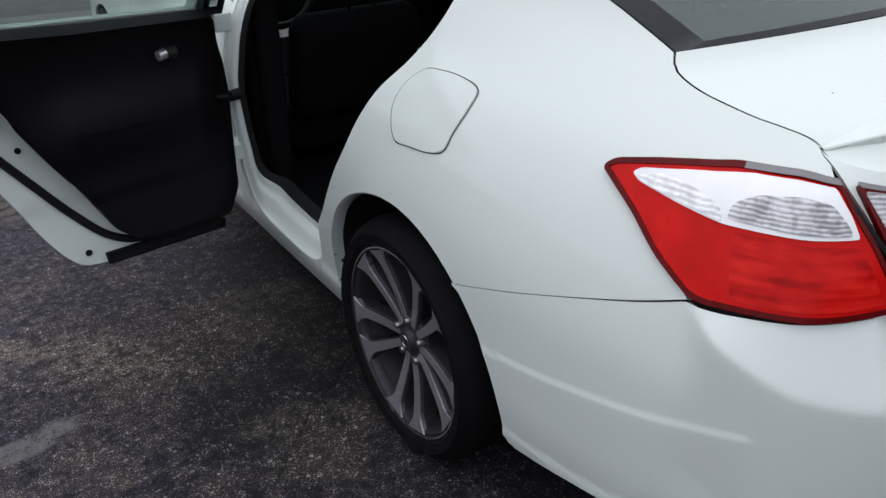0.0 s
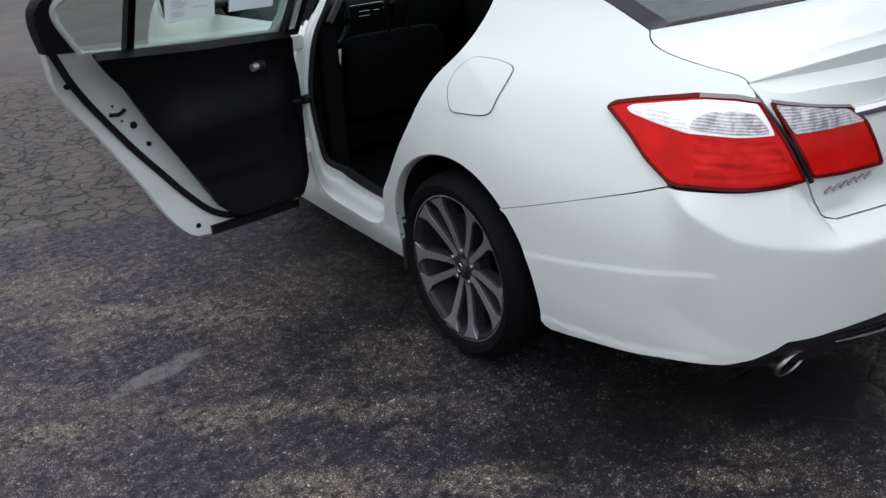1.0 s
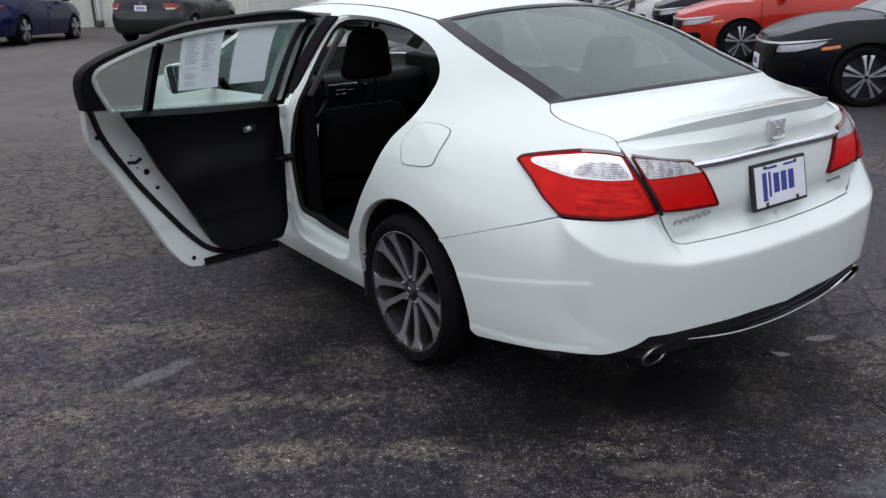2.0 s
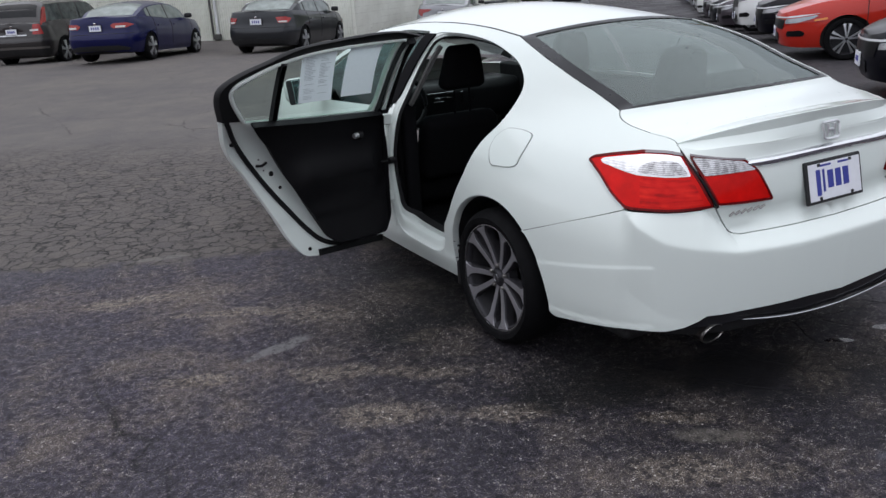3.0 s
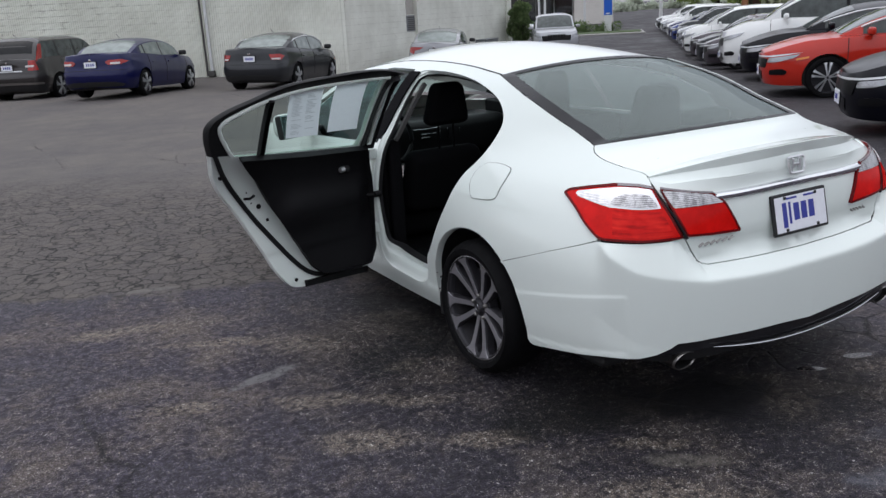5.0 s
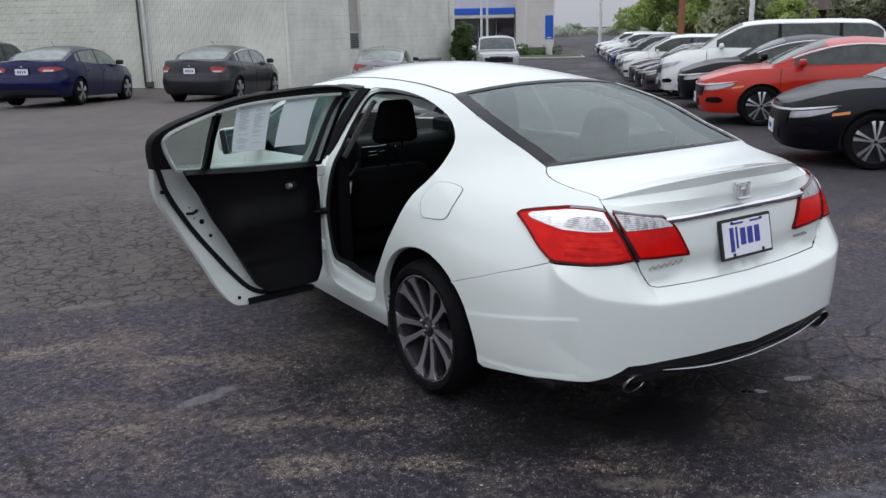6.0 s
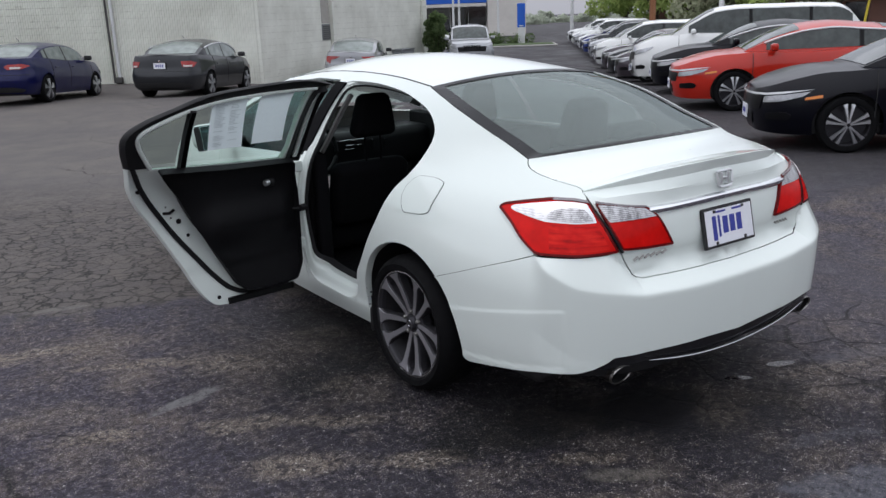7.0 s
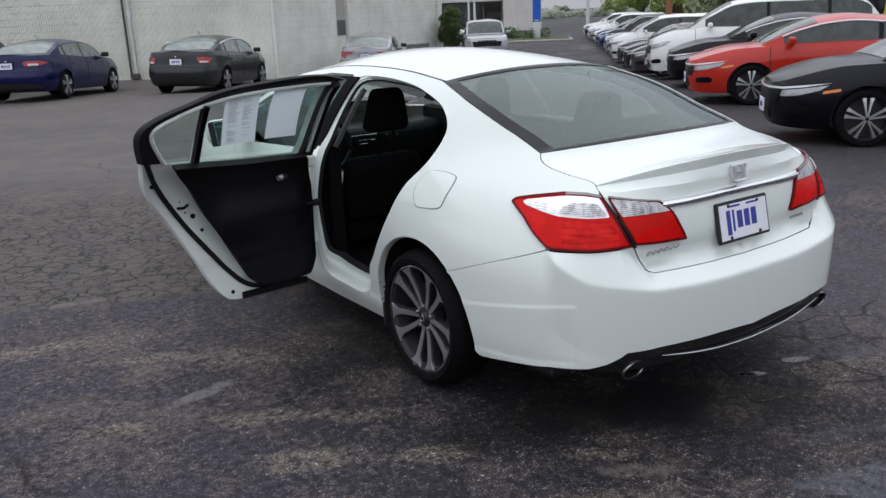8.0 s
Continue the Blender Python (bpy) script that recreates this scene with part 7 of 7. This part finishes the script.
def long_wall():
    """The building's flank: ribbed sheet over block, then a long painted return and a wall set back."""
    base = tagged(part("wall_north", box_bm(-45, 0.10, -0.6, 4.66, 0.45, 6.2), BLOCK), "pale painted wall with ribbed cladding", "wall", kind="structure")
    base.matrix_world = WALL_AT
    xs, pts = -45.0, []
    while xs < 4.55:
        pts += [(xs, 0.098), (xs + 0.006, 0.066), (xs + 0.052, 0.066), (xs + 0.058, 0.098)]
        xs += 0.076
    p = np.array(pts)
    grid = np.array([np.stack([p[:, 0], p[:, 1], np.full(len(p), z)], -1) for z in (-0.4, 6.2)])
    part("ribbed_sheet", grid_mesh(grid), RIBBED, base, "vertical ribbed metal cladding", smooth=False)
    part("corner_bead", box_bm(4.57, 0.07, -0.5, 4.655, 0.098, 6.2, 0.004), RIBBED, base, smooth=False)
    # the slanting return beside it, with courses of block
    side = tagged(part("wall_east", box_bm(0.02, 0.0, -0.6, 5.5, 0.33, 6.2), BLOCK), "pale painted block wall along the side", "wall", kind="structure")
    side.matrix_world = EAST_AT
    for j in range(-3, 31):
        z = 0.2 * j
        part("block_course", box_bm(0.03, -0.006, z + 0.0015, 5.49, -0.0015, z + 0.1985, 0.001), BLOCK, side, smooth=False)
    back = tagged(part("wall_back", box_bm(0.0, 0.0, -0.8, 9.58, 0.35, 6.2), BLOCK), "pale painted block wall set back", "wall", kind="structure")
    back.matrix_world = BACK_AT
    part("pilaster", box_bm(0.02, -0.14, -0.8, 1.65, -0.002, 6.2, 0.012), BLOCK, back, smooth=False)
    part("pilaster", box_bm(9.10, -0.12, -0.8, 9.59, -0.002, 6.2, 0.012), BLOCK, back, smooth=False)
    for j in range(-4, 31):
        part("block_course", box_bm(1.66, -0.006, 0.2 * j + 0.0015, 9.09, -0.0015, 0.2 * j + 0.1985, 0.001), BLOCK, back, smooth=False)
    end = tagged(part("wall_end", box_bm(9.25, 0.36, -0.8, 9.58, 10, 6.2), BLOCK), "pale painted block wall end", "wall", kind="structure")
    end.matrix_world = BACK_AT
    part("boarded_opening", box_bm(4.75, -0.020, 1.62, 5.46, -0.007, 6.2, 0.004), plain("taupe_board", (0.36, 0.345, 0.315), 0.8, grain=6), side, "dull boarded strip over the vent", smooth=False)
    vent = thing("wall_vent", "grey louvred vent in the block wall", "vent", at=EAST_AT)
    part("vent_frame", box_bm(4.73, -0.04, 1.02, 5.45, -0.007, 1.59, 0.01), GREYBOX, vent)
    for j in range(7):
        part("slat", box_bm(4.77, -0.052, 1.06 + 0.072 * j, 5.41, -0.041, 1.10 + 0.072 * j), DARKMETAL, vent)
    pipe = thing("downpipe", "white and black rain pipe down the ribbed wall", "pipe", at=WALL_AT)
    part("pipe", tube_bm([(0.10, -0.03, 0.02), (0.10, -0.03, 6.2)], 0.05, 10), WHITEPOLE, pipe)
    part("pipe", tube_bm([(-0.07, -0.02, 0.02), (-0.07, -0.02, 6.2)], 0.035, 10), DARKMETAL, pipe)
    part("foot", box_bm(-0.02, -0.13, 0.0, 0.19, 0.055, 0.20, 0.04, 3), DARKMETAL, pipe)
    cab = thing("utility_cabinet", "grey metal cabinet beside the wall", "cabinet", at=BACK_AT)
    part("cabinet_body", box_bm(5.5, -0.52, -0.45, 6.9, -0.03, 0.36, 0.02), GREYBOX, cab)
    part("cabinet_lid", box_bm(5.46, -0.55, 0.362, 6.94, -0.02, 0.40, 0.015), GREYBOX, cab)


WHITEPOLE = plain("white_pole_paint", (0.62, 0.63, 0.63), 0.5)


def leaf_mat(name, a, b_):
    return thin_sheet(name, a, 0.45, b_)


LEAF1 = leaf_mat("spring_leaves", (0.22, 0.30, 0.08), (0.42, 0.50, 0.18))
LEAF2 = leaf_mat("dark_leaves", (0.08, 0.13, 0.05), (0.19, 0.25, 0.11))
LEAF3 = leaf_mat("pale_blossom_leaves", (0.27, 0.30, 0.18), (0.46, 0.47, 0.34))
# distance haze is put into this pale leaf colour
LEAFFAR = leaf_mat("haze_painted_leaves", (0.42, 0.46, 0.37), (0.58, 0.61, 0.52))
BARK = plain("bark", (0.075, 0.060, 0.048), 0.9, bump=0.5, grain=30)


def leaf_cloud(rnd, blobs, count, size):
    """Many small bent leaves in a set of uneven clumps."""
    verts, faces = [], []
    for k in range(count):
        cx, cy, cz, r = blobs[rnd.randrange(len(blobs))]
        d = Vector((rnd.gauss(0, 1), rnd.gauss(0, 1), rnd.gauss(0, 1))).normalized() * r * rnd.uniform(0.45, 1.05) ** 0.6
        p = Vector((cx, cy, cz)) + Vector((d.x, d.y, d.z * 0.8))
        a, b = Vector((rnd.gauss(0, 1), rnd.gauss(0, 1), rnd.gauss(0, 1))).normalized(), Vector((rnd.gauss(0, 1), rnd.gauss(0, 1), rnd.gauss(0, 1))).normalized()
        b = (b - a * a.dot(b)).normalized()
        s = size * rnd.uniform(0.6, 1.4)
        i = len(verts)
        n = a.cross(b) * s * 0.25
        verts += [p - a * s, p + b * s * 0.5 + n, p + a * s, p - b * s * 0.5 + n]
        faces += [(i, i + 1, i + 2), (i, i + 2, i + 3)]
    return [tuple(v) for v in verts], faces


def tree(x, y, h, spread, mat, label, seed, count=2600, size=0.22, name="tree", low=0.32):
    rnd = random.Random(seed)
    t = thing(name, label, "tree", at=stand(x, y))
    trunk = [(0, 0, 0), (rnd.uniform(-.1, .1), rnd.uniform(-.1, .1), h * 0.2), (rnd.uniform(-.2, .2), rnd.uniform(-.2, .2), h * 0.45), (rnd.uniform(-.3, .3), rnd.uniform(-.3, .3), h * 0.8)]
    part("trunk", tube_bm(trunk, 0.1, 8, radii=[h * 0.028, h * 0.022, h * 0.016, h * 0.006]), BARK, t)
    blobs = []
    for k in range(14):
        a = rnd.uniform(0, math.tau)
        rr = spread * rnd.uniform(0.1, 0.85)
        z = h * rnd.uniform(low, 0.9)
        rr *= 1.25 - 0.7 * (z / h)
        tip = (rr * math.cos(a), rr * math.sin(a), z)
        blobs.append((*tip, spread * rnd.uniform(0.22, 0.42)))
        if k < 7:
            part("limb", tube_bm([trunk[1 + k % 2], (tip[0] * 0.5, tip[1] * 0.5, (trunk[1 + k % 2][2] + z) / 2), tip], 0.05, 6, radii=[h * 0.011, h * 0.008, h * 0.003]), BARK, t)
    part("crown", leaf_cloud(rnd, blobs, count, size), mat, t, smooth=False)
    return t


def shrub(x, y, w, d, h, mat, label, seed, count=2200, size=0.07, name="shrub"):
    rnd = random.Random(seed)
    t = thing(name, label, "shrub", at=stand(x, y))
    # clumps fill the height without gaps
    n = 14 if h < 1.5 else 40
    blobs = [(rnd.uniform(-w, w) * 0.8, rnd.uniform(-d, d) * 0.8, h * (0.08 + 0.84 * (k + rnd.random()) / n), min(w, d, h) * rnd.uniform(0.55, 0.95)) for k in range(n)]
    part("leaves", leaf_cloud(rnd, blobs, count, size), mat, t, smooth=False)
    for k in range(4):
        part("stem", tube_bm([(rnd.uniform(-.2, .2) * w, rnd.uniform(-.2, .2) * d, 0), (rnd.uniform(-.7, .7) * w, rnd.uniform(-.7, .7) * d, h * 0.7)], 0.02, 5), BARK, t)


BLUESIGN = plain("blue_sign", (0.012, 0.10, 0.52), 0.35, vary=0.05)
BEIGE = plain("beige_render", (0.60, 0.575, 0.54), 0.85, grain=8)
STOREGLASS = plain("store_glass", (0.020, 0.022, 0.026), 0.08, coat=1.0, vary=0.3, grain=2)
BRICKRED = plain("brown_brick", (0.17, 0.085, 0.065), 0.85, grain=20)
SHINGLE = plain("brown_shingle", (0.075, 0.055, 0.050), 0.9, grain=12, bump=0.4)
GRASS = plain("grass", (0.055, 0.085, 0.028), 0.9, vary=0.35, grain=9, bump=0.5)
CONCRETE = plain("kerb_concrete", (0.36, 0.35, 0.33), 0.85, grain=12)
ORANGEPOLE = plain("brown_pole", (0.23, 0.10, 0.045), 0.8)
YELLOWPOLE = plain("yellow_pole", (0.55, 0.42, 0.03), 0.6)


def dealership():
    """A low showroom with a blue band, facing the lot."""
    b = thing("showroom", "beige showroom with a blue band over dark shop windows", "building", at=pose(53.5, 74.0, -0.47, 0, 0, -38))
    part("wall", box_bm(-16, 0.4, 0, 8, 14, 8.5), BEIGE, b)
    part("canopy_band", box_bm(-16, -2.5, 3.55, 3.8, 0.39, 4.25, 0.05), BLUESIGN, b, "blue fascia band")
    part("canopy_soffit", box_bm(-16, -2.45, 3.2, 3.75, 0.39, 3.54), BEIGE, b)
    part("corner_pier", box_bm(3.9, -2.5, 0, 8, 0.39, 8.5), BEIGE, b)
    for k in range(9):
        w = part("shop_window", box_bm(-14.2 + 2.0 * k, 0.33, 0.1, -12.3 + 2.0 * k, 0.385, 3.15), STOREGLASS, b)
        part("window_frame", box_bm(-12.28 + 2.0 * k, 0.28, 0.0, -12.22 + 2.0 * k, 0.39, 2.74), WHITEPOLE, b)


def far_things():
    dealership()
    sign = thing("pylon_sign", "blue and white pylon sign on a kerbed island", "sign", at=pose(37.7, 44.0, -0.33, 0, 0, -40))
    part("base", box_bm(-0.25, -0.12, 0, 0.25, 0.12, 1.12, 0.03), WHITEPOLE, sign, "white lower panel")
    part("panel", box_bm(-0.29, -0.14, 1.125, 0.29, 0.14, 2.80, 0.05), BLUESIGN, sign, "blue upper panel")
    part("mark", box_bm(-0.15, -0.150, 1.20, 0.15, -0.138, 1.28), WHITEPOLE, sign)
    isl = tagged(part("pavement_island", box_bm(-5.5, -2.2, 0, 3.4, 2.2, 0.14, 0.06), CONCRETE), "kerbed traffic island", "kerb", kind="structure")
    isl.matrix_world = pose(36.0, 43.5, -0.47, 0, 0, -40)
    tur = part("island_turf", box_bm(-5.3, -2.0, 0.141, 3.2, 2.0, 0.17, 0.02), GRASS)
    tagged(tur, "grass on the traffic island", "grass", kind="stuff")
    tur.matrix_world = pose(36.0, 43.5, -0.47, 0, 0, -40)
    for k, (dx, h) in enumerate(((-3.8, 0.7), (-2.4, 1.0), (-1.0, 0.8), (1.2, 0.6))):
        shrub(36.9 + dx * 0.77, 44.5 - dx * 0.62 + 0.4, 0.9, 0.7, h, LEAF2, "low dark green shrub on the island", 40 + k, 900, 0.09)
    shrub(20.2, 29.9, 0.32, 0.55, 2.4, LEAF2, "tall green hedge at the end of the wall", 31, 6500, 0.07, name="hedge")
    for k, (x, y) in enumerate(((47.4, 65.5), (47.9, 65.2), (50.9, 62.8))):
        p = thing("flag_pole", "white flag pole before the showroom", "pole", "flag poles", stand(x, y))
        part("mast", tube_bm([(0, 0, 0.3), (0, 0, 9)], 0.09, 10, radii=[0.13, 0.07]), WHITEPOLE, p)
        part("foot", tube_bm([(0, 0, 0), (0, 0, 0.3)], 0.25, 10), CONCRETE, p)
    for x, y, w, m, lab in ((27.5, 23.1, 0.15, ORANGEPOLE, "brown wooden utility pole"), (25.3, 17.8, 0.10, WHITEPOLE, "pale lamp post behind the row"), (52.8, 54.4, 0.16, WHITEPOLE, "white lamp post down the road")):
        p = thing("utility_pole" if m is ORANGEPOLE else "lamp_post", lab, "pole", at=stand(x, y))
        part("mast", tube_bm([(0, 0, 0.0), (0, 0, 9)], w, 10, radii=[w, w * 0.75]), m, p)
        part("foot", tube_bm([(0, 0, 0), (0, 0, 0.4)], w * 2.2, 10), CONCRETE, p)
    p = thing("yellow_post", "thin yellow leaning post by the grass", "pole", at=pose(38.2, 19.2, -0.47, 4, 6, 0))
    part("mast", tube_bm([(0, 0, 0), (0, 0, 5)], 0.06, 8), YELLOWPOLE, p)
    part("cap", tube_bm([(0, 0, 5), (0, 0, 5.05)], 0.075, 8), YELLOWPOLE, p)
    # verge behind the row
    v = part("verge", box_bm(-14, -3.5, 0, 60, 3.5, 0.10, 0.04), GRASS)
    tagged(v, "strip of grass behind the parked row", "grass", kind="stuff")
    v.matrix_world = pose(30.5, 14.5, -0.47, 0, 0, 48)
    rnd = random.Random(5)
    spots = [(47, 42.5, 9, 2.9, LEAF1), (44, 37, 9, 3.2, LEAF1), (41, 31.5, 9, 2.6, LEAF1), (46, 37, 9, 3.0, LEAF1), (37, 26.5, 8, 3.0, LEAF3), (34.5, 22.5, 3.2, 1.5, LEAF1), (42, 29, 9, 3.4, LEAF1), (55, 40, 10, 4.0, LEAF2), (49, 35, 9, 3.8, LEAF1), (47, 26, 8, 3.4, LEAF3)]
    for k, (x, y, h, s, m) in enumerate(spots):
        tree(x, y, h, s, m, "leafy spring tree behind the car park", 60 + k, 3600, 0.2, low=0.2)
    for k in range(17):
        a = 0.69 + 0.0165 * k
        d = 190 + 50 * rnd.random()
        tree(-2.8 + d * math.sin(a), -3 + d * math.cos(a), 1.2 + 1.6 * rnd.random() ** 2, 2.4 + 1.4 * rnd.random(), LEAFFAR, "far tree with haze in its leaf colour, at the end of the road", 90 + k, 1200, 0.40, low=0.02)
    house = thing("brick_house", "brown brick building with a low shingled roof", "building", at=pose(54.5, 31.0, -0.47, 0, 0, -62))
    part("wall", box_bm(-12, 0, 0, 8, 9, 3.0), BRICKRED, house)
    bm = bmesh.new()
    rv = [bm.verts.new(p) for p in ((-13, -1.2, 2.9), (9, -1.2, 2.9), (9, 10, 2.9), (-13, 10, 2.9), (-9, 4.4, 6.0), (5, 4.4, 6.0))]
    for q in ((0, 1, 5, 4), (1, 2, 5), (2, 3, 4, 5), (3, 0, 4), (3, 2, 1, 0)):
        bm.faces.new([rv[i] for i in q])
    part("roof", bm, SHINGLE, house, smooth=False)
    for k in range(6):
        wn = part("window", box_bm(-10.5 + 3 * k, -0.06, 0.7, -9.0 + 3 * k, -0.004, 2.2), STOREGLASS, house)
        part("window_sill", box_bm(-10.6 + 3 * k, -0.10, 0.6, -8.9 + 3 * k, -0.004, 0.69), CONCRETE, wn)


def unseen_walls():
    """Unseen low walls added round the lot behind the viewer, to darken reflections."""
    w = tagged(part("unseen_wall_south", box_bm(-30, -0.3, 0, 34, 0, 4.0), BRICKRED), "unseen plain brown brick wall added to darken reflections", "wall", kind="structure")
    w.matrix_world = pose(-9, -26, 0, 0, 0, -12)
    w = tagged(part("unseen_wall_west", box_bm(-0.3, -34, 0, 0, 30, 3.6), BRICKRED), "unseen plain brown brick wall added to darken reflections", "wall", kind="structure")
    w.matrix_world = pose(-26, 3, 0, 0, 0, 8)


long_wall()
unseen_walls()
far_things()
